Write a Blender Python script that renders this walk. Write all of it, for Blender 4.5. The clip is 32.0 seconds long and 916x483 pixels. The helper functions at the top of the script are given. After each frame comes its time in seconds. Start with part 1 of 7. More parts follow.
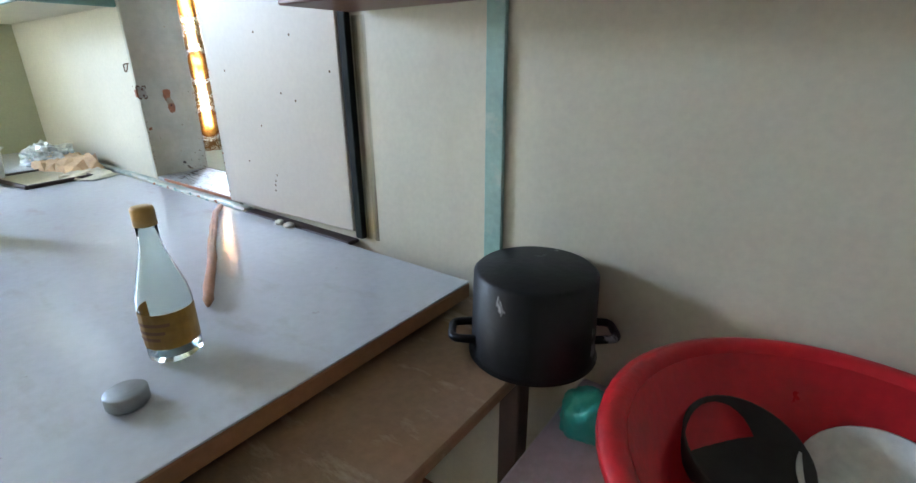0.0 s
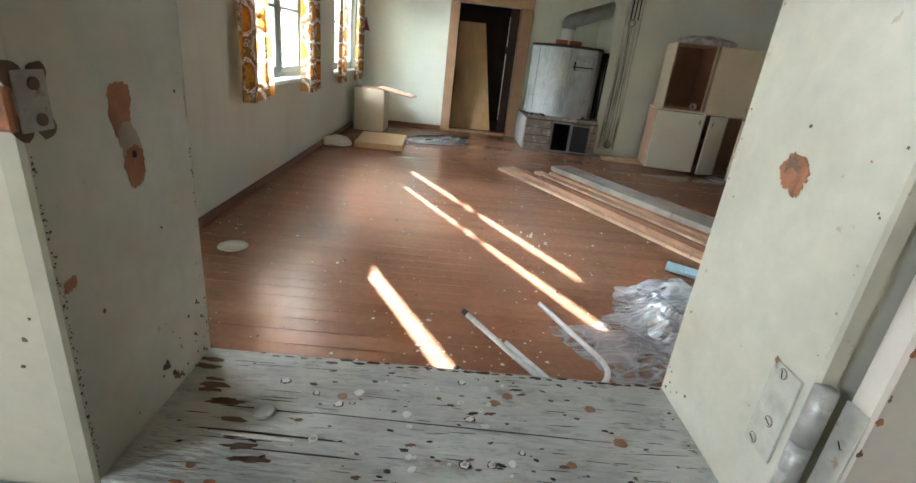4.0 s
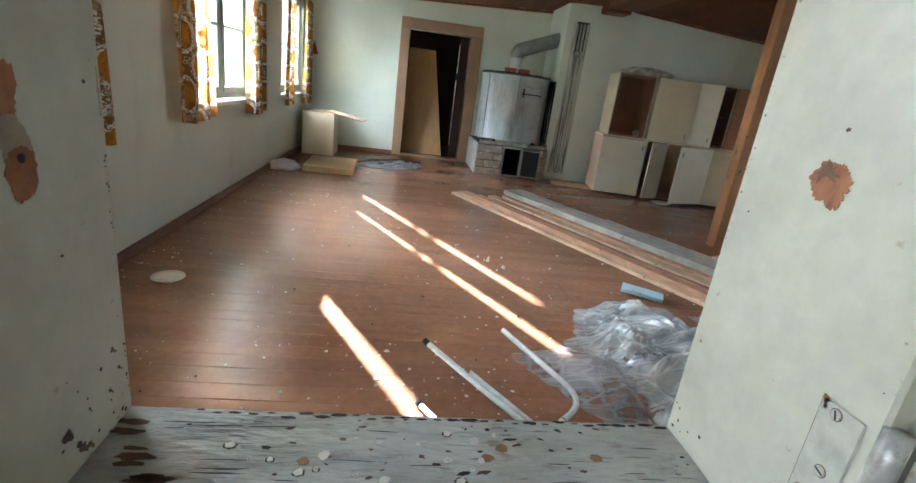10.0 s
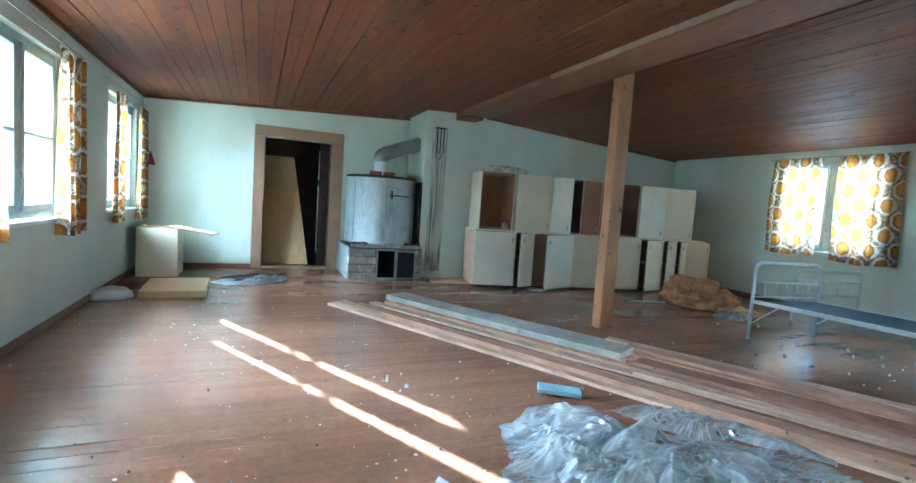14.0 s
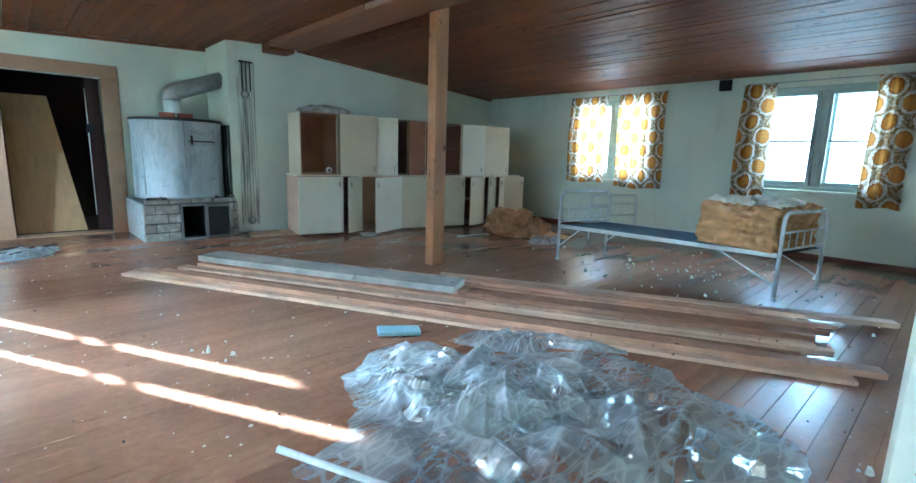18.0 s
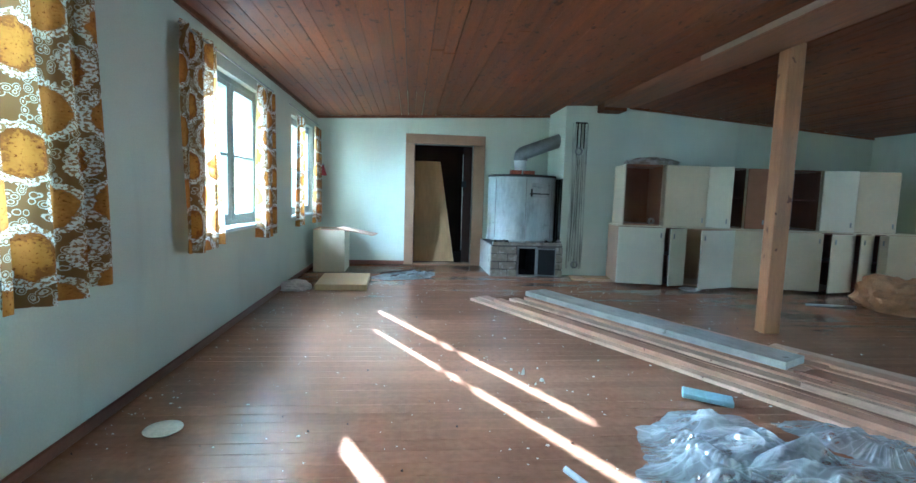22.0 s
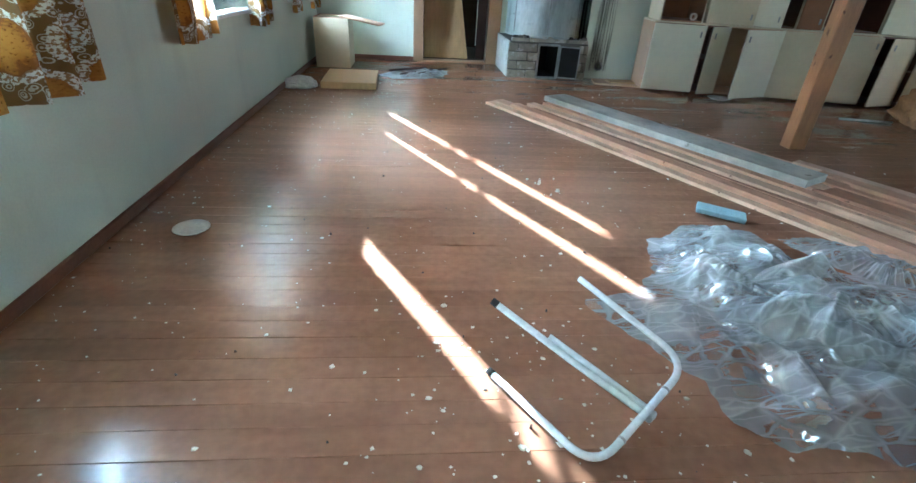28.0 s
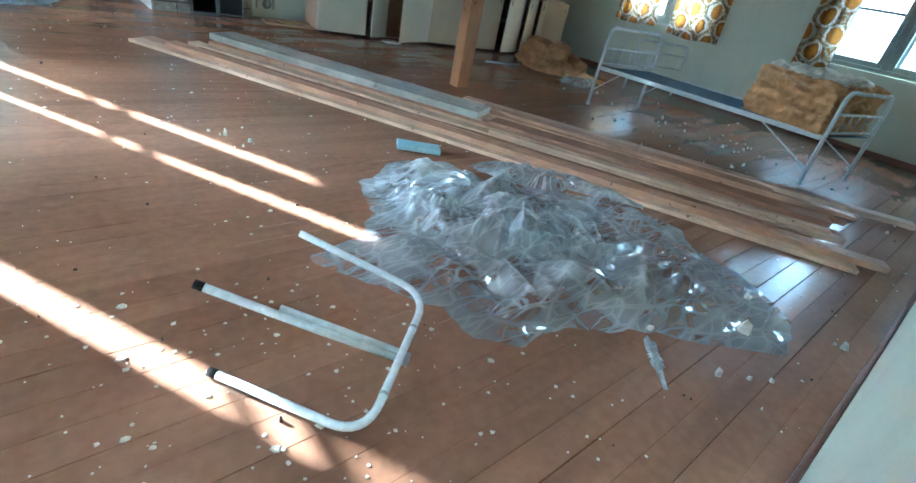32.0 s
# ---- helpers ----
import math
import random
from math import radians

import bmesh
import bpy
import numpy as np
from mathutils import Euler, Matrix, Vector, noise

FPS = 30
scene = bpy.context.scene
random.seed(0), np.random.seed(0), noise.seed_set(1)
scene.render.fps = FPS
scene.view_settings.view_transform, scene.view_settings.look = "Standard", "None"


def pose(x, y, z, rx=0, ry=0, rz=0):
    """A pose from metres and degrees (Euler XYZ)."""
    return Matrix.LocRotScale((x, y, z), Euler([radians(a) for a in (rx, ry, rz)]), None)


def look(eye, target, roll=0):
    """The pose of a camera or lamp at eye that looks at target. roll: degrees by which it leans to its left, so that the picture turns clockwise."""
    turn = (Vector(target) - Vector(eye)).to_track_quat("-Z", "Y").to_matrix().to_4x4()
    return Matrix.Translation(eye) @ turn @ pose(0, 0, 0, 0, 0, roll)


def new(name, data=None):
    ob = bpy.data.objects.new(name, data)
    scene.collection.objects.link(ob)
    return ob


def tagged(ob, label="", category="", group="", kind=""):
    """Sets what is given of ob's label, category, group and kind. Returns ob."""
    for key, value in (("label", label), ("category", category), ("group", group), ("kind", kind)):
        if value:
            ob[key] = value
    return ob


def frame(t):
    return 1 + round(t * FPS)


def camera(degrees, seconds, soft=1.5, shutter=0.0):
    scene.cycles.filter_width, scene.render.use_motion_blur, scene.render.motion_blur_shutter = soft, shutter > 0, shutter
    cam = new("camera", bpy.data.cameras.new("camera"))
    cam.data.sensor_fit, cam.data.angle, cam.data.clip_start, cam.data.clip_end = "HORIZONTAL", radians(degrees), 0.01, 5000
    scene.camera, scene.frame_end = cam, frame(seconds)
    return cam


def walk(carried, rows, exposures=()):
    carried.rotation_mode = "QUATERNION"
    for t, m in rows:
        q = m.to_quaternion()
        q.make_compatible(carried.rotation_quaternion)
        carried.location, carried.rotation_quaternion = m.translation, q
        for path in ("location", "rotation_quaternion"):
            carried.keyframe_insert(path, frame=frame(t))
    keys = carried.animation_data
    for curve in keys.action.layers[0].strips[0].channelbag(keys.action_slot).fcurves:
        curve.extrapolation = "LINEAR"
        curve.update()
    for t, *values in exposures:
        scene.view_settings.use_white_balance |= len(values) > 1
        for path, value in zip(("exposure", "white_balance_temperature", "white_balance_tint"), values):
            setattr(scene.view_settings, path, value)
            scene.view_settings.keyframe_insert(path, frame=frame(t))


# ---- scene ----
cam = camera(87.3, 32.0)
PATH = [
    (0, (3.464, -1.066, 1.227), (2.342, 0.433, 0.523), -0.5),
    (0.5, (3.042, -1.128, 1.27), (1.949, 0.365, 0.511), -2.2),
    (0.6, (2.971, -1.151, 1.251), (1.858, 0.346, 0.53), -1.3),
    (1, (2.673, -1.123, 1.244), (1.594, 0.346, 0.421), -1.6),
    (1.2, (2.545, -1.139, 1.222), (1.489, 0.357, 0.418), -1.2),
    (1.5, (2.316, -1.154, 1.201), (1.396, 0.438, 0.413), 1.4),
    (2, (2.084, -1.055, 1.224), (1.362, 0.629, 0.423), 2.9),
    (2.5, (1.823, -0.857, 1.202), (1.256, 0.925, 0.491), 3.5),
    (3, (1.676, -0.74, 1.195), (1.374, 1.124, 0.535), 5.3),
    (3.5, (1.533, -0.606, 1.192), (1.59, 1.274, 0.512), 7.3),
    (5.5, (1.511, -0.509, 1.142), (1.551, 1.327, 0.349), 4.3),
    (6, (1.498, -0.509, 1.141), (1.525, 1.35, 0.405), 4.4),
    (6.5, (1.499, -0.506, 1.147), (1.548, 1.377, 0.474), 4.9),
    (7, (1.491, -0.509, 1.146), (1.555, 1.382, 0.497), 5.5),
    (7.5, (1.492, -0.505, 1.147), (1.566, 1.386, 0.501), 5.5),
    (8, (1.489, -0.502, 1.153), (1.578, 1.391, 0.512), 5.5),
    (8.5, (1.495, -0.497, 1.161), (1.618, 1.397, 0.532), 5.4),
    (9, (1.497, -0.493, 1.161), (1.673, 1.401, 0.543), 5.9),
    (9.5, (1.502, -0.478, 1.155), (1.74, 1.412, 0.547), 6.9),
    (10, (1.492, -0.467, 1.146), (1.76, 1.42, 0.54), 7.4),
    (10.5, (1.474, -0.436, 1.143), (1.718, 1.462, 0.562), 6.4),
    (11, (1.466, -0.342, 1.136), (1.7, 1.577, 0.625), 4.2),
    (11.5, (1.458, -0.268, 1.129), (1.598, 1.682, 0.71), 0.7),
    (12, (1.429, -0.217, 1.093), (1.539, 1.755, 0.778), 2.3),
    (12.5, (1.431, -0.18, 1.083), (1.652, 1.8, 0.918), 3.2),
    (13, (1.438, -0.138, 1.092), (1.841, 1.815, 0.944), 2.4),
    (13.5, (1.409, -0.105, 1.102), (1.989, 1.804, 0.962), 2.9),
    (14, (1.402, -0.084, 1.101), (2.18, 1.753, 0.951), 3.9),
    (14.5, (1.395, -0.06, 1.103), (2.431, 1.641, 0.922), 3.7),
    (15, (1.439, -0.007, 1.08), (2.67, 1.554, 0.862), 3.7),
    (15.5, (1.454, 0.009, 1.073), (2.852, 1.421, 0.841), 3.6),
    (17.5, (1.489, 0.013, 1.076), (2.968, 1.317, 0.744), 2.1),
    (18, (1.46, -0.007, 1.089), (2.811, 1.426, 0.74), 1.7),
    (18.5, (1.43, -0.043, 1.101), (2.646, 1.514, 0.789), 1.7),
    (19, (1.419, -0.046, 1.105), (2.536, 1.586, 0.802), 1.9),
    (19.5, (1.404, -0.092, 1.113), (2.284, 1.674, 0.787), 1.1),
    (20, (1.391, -0.121, 1.12), (2.083, 1.728, 0.8), 1.16),
    (20.5, (1.393, -0.139, 1.114), (1.963, 1.753, 0.804), 1.85),
    (21, (1.413, -0.155, 1.114), (1.863, 1.771, 0.819), 2.07),
    (21.5, (1.415, -0.174, 1.114), (1.741, 1.783, 0.857), 2.03),
    (22, (1.44, -0.198, 1.118), (1.639, 1.783, 0.927), 1.75),
    (22.5, (1.448, -0.21, 1.123), (1.576, 1.782, 1.002), 1.81),
    (23, (1.449, -0.22, 1.125), (1.502, 1.778, 1.047), 2.03),
    (23.5, (1.448, -0.195, 1.112), (1.369, 1.802, 1.034), 1.22),
    (24, (1.442, -0.168, 1.105), (1.27, 1.823, 1.027), 0.54),
    (24.5, (1.461, -0.161, 1.097), (1.22, 1.823, 1.031), 0.28),
    (26.5, (1.416, -0.163, 1.127), (1.211, 1.826, 1.172), 0.85),
    (27, (1.443, -0.184, 1.117), (1.358, 1.805, 0.92), 0.73),
    (27.5, (1.416, -0.087, 1.14), (1.562, 1.784, 0.448), 1.91),
    (28, (1.39, -0.088, 1.126), (1.571, 1.653, 0.16), 3.5),
    (28.5, (1.367, -0.018, 1.063), (1.588, 1.524, -0.192), 5.74),
    (29, (1.357, 0.016, 1.033), (1.596, 1.326, -0.46), 8.44),
    (29.5, (1.394, 0.003, 1.026), (1.567, 1.17, -0.589), 7.44),
    (30, (1.392, -0.007, 1.033), (1.545, 1.099, -0.627), 7.38),
    (30.5, (1.361, 0.033, 1.045), (1.573, 1.098, -0.635), 7.88),
    (31, (1.377, 0.094, 1.028), (1.754, 1.205, -0.591), 5.53),
    (31.5, (1.412, 0.046, 1.053), (2.271, 1.28, -0.267), 11.35),
    (32, (1.43, 0.086, 1.0), (2.664, 1.314, 0.016), 12.0),
]
EXPOSURES = [(0, 5.15, 5500, 15), (1, 4.55, 6200, 17), (2, 4.4, 6700, 19), (3, 4.25, 6600, 17), (6, 4.25, 6100, 13), (11, 4.25, 6000, 12), (12, 4.58, 5450, 6), (13, 4.72, 4900, -1), (14, 4.72, 4700, -2), (18, 4.75, 4650, -3), (20, 4.62, 4550, -3), (22, 4.55, 4550, -3), (24, 4.38, 4850, 1), (26.5, 4.3, 5050, 1), (27, 4.4, 5100, 1), (28, 4.48, 5000, 0), (29, 4.52, 5700, 5), (31, 4.52, 5650, 5), (31.5, 4.42, 5200, 1), (32, 4.4, 4850, -3)]
walk(cam, [(t, look(eye, target, roll)) for t, eye, target, roll in PATH], EXPOSURES)

from mathutils import geometry, noise

# ---- world, sun, exposure ----
SUN_TO = Vector((-0.47, 0.88, 0.0)).normalized() * math.cos(radians(19.5)) + Vector((0, 0, math.sin(radians(19.5))))
world = bpy.data.worlds.new("world")
scene.world = world
world.use_nodes = True
wn = world.node_tree.nodes
sky = wn.new("ShaderNodeTexSky")
sky.sky_type, sky.sun_disc = "NISHITA", False
sky.sun_elevation, sky.sun_rotation = radians(19.5), math.atan2(SUN_TO.x, SUN_TO.y)
wn["Background"].inputs[1].default_value = 0.06
world.node_tree.links.new(sky.outputs[0], wn["Background"].inputs[0])
sun = new("sun", bpy.data.lights.new("sun", "SUN"))
sun.data.energy, sun.data.angle, sun.data.color = 5.0, radians(0.6), (1.0, 0.98, 0.96)
sun.matrix_world = look(SUN_TO * 30, (0, 0, 0))
scene.view_settings.exposure = 3.4


def window_light(name, m, w, h, power):
    lamp = new(name, bpy.data.lights.new(name, "AREA"))
    lamp.data.shape, lamp.data.size, lamp.data.size_y = "RECTANGLE", w, h
    lamp.data.energy, lamp.data.color = power, (0.76, 0.865, 1.0)
    lamp.matrix_world = m
    return lamp


# ---- materials ----
def mat(name, colour, rough=0.6, metal=0.0, vary=0.25, scale=6.0, fine=60.0, bump=0.1, second=None, amount=0.5, stretch=(1, 1, 1), spec=0.5):
    """A surface with stains at one scale and grain at another."""
    m = bpy.data.materials.new(name)
    m.use_nodes = True
    t = m.node_tree
    n, l = t.nodes, t.links
    b = n["Principled BSDF"]
    b.inputs["Roughness"].default_value, b.inputs["Metallic"].default_value = rough, metal
    b.inputs["Specular IOR Level"].default_value = spec
    geo = n.new("ShaderNodeNewGeometry")
    mp = n.new("ShaderNodeMapping")
    mp.inputs["Scale"].default_value = stretch
    l.new(geo.outputs["Position"], mp.inputs["Vector"])
    big = n.new("ShaderNodeTexNoise")
    big.inputs["Scale"].default_value, big.inputs["Detail"].default_value = scale, 6
    small = n.new("ShaderNodeTexNoise")
    small.inputs["Scale"].default_value, small.inputs["Detail"].default_value = fine, 4
    for x in (big, small):
        l.new(mp.outputs[0], x.inputs["Vector"])
    ramp = n.new("ShaderNodeValToRGB")
    ramp.color_ramp.elements[0].position, ramp.color_ramp.elements[1].position = 0.2, 0.8
    lo = tuple(c * (1 - vary) for c in colour)
    hi = second or tuple(min(1, c * (1 + vary * 0.6)) for c in colour)
    ramp.color_ramp.elements[0].color, ramp.color_ramp.elements[1].color = (*lo, 1), (*hi, 1)
    l.new(big.outputs[0], ramp.inputs[0])
    info = n.new("ShaderNodeObjectInfo")
    hsv = n.new("ShaderNodeHueSaturation")
    var = n.new("ShaderNodeMapRange")
    var.inputs["To Min"].default_value, var.inputs["To Max"].default_value = 1 - vary * 0.35, 1 + vary * 0.35
    l.new(info.outputs["Random"], var.inputs["Value"])
    l.new(var.outputs[0], hsv.inputs["Value"])
    mix = n.new("ShaderNodeMix")
    mix.data_type, mix.blend_type = "RGBA", "MULTIPLY"
    mix.inputs[0].default_value = amount
    gr = n.new("ShaderNodeMapRange")
    gr.inputs["From Min"].default_value, gr.inputs["From Max"].default_value = 0.3, 0.7
    gr.inputs["To Min"].default_value, gr.inputs["To Max"].default_value = 0.72, 1.1
    l.new(small.outputs[0], gr.inputs["Value"])
    l.new(ramp.outputs[0], mix.inputs[6])
    l.new(gr.outputs[0], mix.inputs[7])
    l.new(mix.outputs[2], hsv.inputs["Color"])
    l.new(hsv.outputs[0], b.inputs["Base Color"])
    rr = n.new("ShaderNodeMapRange")
    rr.inputs["To Min"].default_value, rr.inputs["To Max"].default_value = rough * 0.75, min(1, rough * 1.3)
    l.new(big.outputs[0], rr.inputs["Value"])
    l.new(rr.outputs[0], b.inputs["Roughness"])
    if bump:
        bp = n.new("ShaderNodeBump")
        bp.inputs["Strength"].default_value, bp.inputs["Distance"].default_value = bump, 0.01
        l.new(small.outputs[0], bp.inputs["Height"])
        l.new(bp.outputs[0], b.inputs["Normal"])
    return m


def worn(m, colour, stretch, scale, low, high, amount, detail=8.0):
    """Adds patches of another colour, with a shape of their own, to a surface."""
    n, l = m.node_tree.nodes, m.node_tree.links
    b = n["Principled BSDF"]
    src = b.inputs["Base Color"].links[0].from_socket
    geo, mp, tx, mr, mx = (n.new("ShaderNode" + k) for k in ("NewGeometry", "Mapping", "TexNoise", "MapRange", "Mix"))
    mp.inputs["Scale"].default_value = stretch
    tx.inputs["Scale"].default_value, tx.inputs["Detail"].default_value, tx.inputs["Roughness"].default_value = scale, detail, 0.62
    mr.inputs["From Min"].default_value, mr.inputs["From Max"].default_value, mr.inputs["To Max"].default_value = low, high, amount
    mx.data_type = "RGBA"
    l.new(geo.outputs["Position"], mp.inputs["Vector"])
    l.new(mp.outputs[0], tx.inputs["Vector"])
    l.new(tx.outputs[0], mr.inputs["Value"])
    l.new(mr.outputs[0], mx.inputs[0])
    l.new(src, mx.inputs[6])
    mx.inputs[7].default_value = (*colour, 1)
    l.new(mx.outputs[2], b.inputs["Base Color"])
    return m


wall_paint = mat("wall_paint", (0.65, 0.69, 0.565), 0.55, vary=0.12, scale=1.3, fine=90, bump=0.04, amount=0.2)
kitchen_paint = mat("kitchen_paint", (0.57, 0.54, 0.43), 0.5, vary=0.15, scale=2, fine=80, bump=0.04, amount=0.2)
hatch_paint = mat("hatch_paint", (0.47, 0.45, 0.355), 0.45, vary=0.2, scale=9, fine=50, bump=0.08, amount=0.25)
door_paint = mat("door_paint", (0.51, 0.46, 0.395), 0.45, vary=0.07, scale=1.5, fine=70, bump=0.04, amount=0.15)
floor_paint = mat("floor_paint", (0.345, 0.175, 0.102), 0.225, vary=0.2, scale=1.6, fine=28, bump=0.06, spec=0.8)
ceiling_wood = mat("ceiling_wood", (0.216, 0.072, 0.026), 0.58, vary=0.45, scale=3, fine=40, bump=0.1, amount=0.9, spec=0.3, stretch=(6, 0.5, 1))
trim_brown = mat("trim_brown", (0.36, 0.215, 0.12), 0.45, vary=0.15)
skirting_brown = mat("skirting_brown", (0.20, 0.085, 0.05), 0.4, vary=0.2)
white_paint = mat("white_paint", (0.74, 0.76, 0.72), 0.4, vary=0.12, scale=8)
grey_green_paint = mat("grey_green_paint", (0.42, 0.5, 0.46), 0.45, vary=0.15, scale=8)
raw_pine = mat("raw_pine", (0.60, 0.36, 0.19), 0.65, vary=0.3, scale=3, fine=50, bump=0.15, stretch=(4, 0.8, 4))
post_pine = mat("post_pine", (0.47, 0.215, 0.085), 0.6, vary=0.3, scale=4, fine=40, bump=0.15, stretch=(4, 4, 0.5))
grey_wood = mat("grey_wood", (0.42, 0.41, 0.36), 0.8, vary=0.35, scale=5, fine=50, bump=0.3, stretch=(3, 1, 3))
worn_sill = mat("worn_sill", (0.37, 0.375, 0.34), 0.42, vary=0.35, scale=7, fine=40, bump=0.4, amount=0.7, stretch=(1.0, 4, 1))
dark_wood = mat("dark_wood", (0.05, 0.028, 0.02), 0.6, vary=0.4)
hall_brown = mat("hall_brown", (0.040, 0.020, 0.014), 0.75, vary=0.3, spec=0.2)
panel_wood = mat("panel_wood", (0.48, 0.30, 0.13), 0.55, vary=0.2, stretch=(4, 4, 0.7))
beige_laminate = mat("beige_laminate", (0.60, 0.51, 0.345), 0.4, vary=0.1, scale=3, fine=25, bump=0.02, amount=0.12)
cream_laminate = mat("cream_laminate", (0.72, 0.68, 0.53), 0.35, vary=0.08, scale=3, fine=25, bump=0.02, amount=0.1)
chip_wood = mat("chip_wood", (0.50, 0.32, 0.2), 0.6, vary=0.15, bump=0.03, amount=0.25)
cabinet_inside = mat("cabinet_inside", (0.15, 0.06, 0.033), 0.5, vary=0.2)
stove_metal = mat("stove_metal", (0.46, 0.53, 0.51), 0.42, 0.0, vary=0.3, scale=4, fine=30, bump=0.1, second=(0.58, 0.62, 0.60), stretch=(1, 1, 0.35))
grey_brick = mat("grey_brick", (0.42, 0.385, 0.315), 0.85, vary=0.35, scale=12, bump=0.5)
red_brick = mat("red_brick", (0.42, 0.13, 0.07), 0.85, vary=0.3, scale=12, bump=0.5)
mortar = mat("mortar", (0.16, 0.15, 0.135), 0.9, vary=0.3, bump=0.6)
black_iron = mat("black_iron", (0.018, 0.017, 0.017), 0.65, 0.0, vary=0.4, spec=0.25)
zinc = mat("zinc", (0.36, 0.37, 0.36), 0.45, 0.6, vary=0.35, scale=8)
white_tube = mat("white_tube", (0.72, 0.78, 0.78), 0.25, vary=0.12, scale=20)
bed_blue = mat("bed_blue", (0.06, 0.13, 0.2), 0.7, vary=0.3, scale=10)
table_white = mat("table_white", (0.54, 0.55, 0.58), 0.13, vary=0.1, scale=1.5, fine=60, bump=0.015, amount=0.2)
table_edge = mat("table_edge", (0.34, 0.17, 0.08), 0.5, vary=0.3)
bench_brown = mat("bench_brown", (0.33, 0.2, 0.11), 0.5, vary=0.4, scale=4)
green_paint = mat("green_paint", (0.16, 0.28, 0.25), 0.45, vary=0.2, scale=10)
wool_mat = mat("wool", (0.62, 0.40, 0.17), 0.95, vary=0.4, scale=14, fine=120, bump=0.8)
wool_white = mat("wool_white", (0.75, 0.72, 0.6), 0.95, vary=0.2, scale=20, bump=0.8)
soil = mat("soil", (0.12, 0.17, 0.06), 0.95, vary=0.5, scale=0.8)
paper_mat = mat("paper", (0.68, 0.62, 0.48), 0.8, vary=0.2, scale=10)
porcelain = mat("porcelain", (0.78, 0.77, 0.70), 0.15, vary=0.05)

worn(floor_paint, (0.15, 0.08, 0.05), (0.5, 5, 1), 1.3, 0.48, 0.72, 0.40)
worn(wall_paint, (0.44, 0.46, 0.38), (1.3, 1.3, 0.22), 3.0, 0.56, 0.78, 0.45)
worn(wall_paint, (0.36, 0.31, 0.22), (1, 1, 1), 9.0, 0.70, 0.76, 0.35)
worn(ceiling_wood, (0.07, 0.025, 0.012), (26, 0.5, 1), 3.0, 0.60, 0.74, 0.45)
worn(ceiling_wood, (0.05, 0.02, 0.01), (3, 2, 1), 6.0, 0.70, 0.74, 0.8, 3.0)
worn(ceiling_wood, (0.045, 0.016, 0.008), (1, 0.55, 1), 17.0, 0.63, 0.67, 0.8, 2.0)
worn(worn_sill, (0.42, 0.43, 0.39), (1.5, 2.5, 1), 9.0, 0.48, 0.60, 0.6)
worn(worn_sill, (0.20, 0.17, 0.13), (2.5, 5, 1), 9.0, 0.56, 0.66, 0.75)
worn(worn_sill, (0.07, 0.055, 0.04), (7, 110, 1), 3.0, 0.63, 0.66, 0.8)
worn(worn_sill, (0.06, 0.05, 0.04), (6, 13, 1), 8.0, 0.69, 0.72, 0.85, 4.0)
worn(worn_sill, (0.34, 0.17, 0.08), (3, 8, 1), 9.0, 0.68, 0.73, 0.6)
worn(hatch_paint, (0.42, 0.36, 0.26), (2, 2, 0.6), 5.0, 0.60, 0.74, 0.5)
worn(hatch_paint, (0.30, 0.22, 0.14), (1, 1, 1), 45.0, 0.70, 0.74, 0.6, 3.0)
worn(kitchen_paint, (0.42, 0.38, 0.28), (1, 1, 0.4), 3.0, 0.58, 0.75, 0.5)
worn(table_white, (0.40, 0.36, 0.33), (1, 2.5, 1), 4.0, 0.57, 0.70, 0.5)
worn(table_white, (0.22, 0.15, 0.11), (1, 1, 1), 22.0, 0.70, 0.75, 0.6)
worn(stove_metal, (0.10, 0.09, 0.08), (1.6, 1.6, 0.6), 2.6, 0.54, 0.74, 0.6)
worn(stove_metal, (0.055, 0.05, 0.045), (1.2, 1.2, 3.5), 2.4, 0.60, 0.72, 0.55)
worn(stove_metal, (0.30, 0.17, 0.10), (2, 2, 1), 6.0, 0.66, 0.74, 0.6)
worn(grey_brick, (0.62, 0.60, 0.55), (1, 1, 1), 7.0, 0.52, 0.60, 0.8)
worn(grey_brick, (0.06, 0.05, 0.05), (1, 1, 1), 4.0, 0.58, 0.70, 0.7)
worn(raw_pine, (0.30, 0.13, 0.05), (6, 6, 1), 2.5, 0.68, 0.73, 0.8, 2.0)
worn(post_pine, (0.14, 0.05, 0.02), (1, 1, 0.8), 10.0, 0.64, 0.68, 0.9, 2.0)
worn(post_pine, (0.36, 0.15, 0.06), (14, 14, 0.4), 3.0, 0.54, 0.70, 0.6)
worn(grey_wood, (0.60, 0.58, 0.51), (2, 2, 2), 1.5, 0.45, 0.65, 0.7)
worn(grey_wood, (0.12, 0.10, 0.08), (2, 2, 2), 5.0, 0.64, 0.68, 0.7)
worn(bench_brown, (0.52, 0.40, 0.28), (1, 3, 1), 6.0, 0.56, 0.66, 0.7)

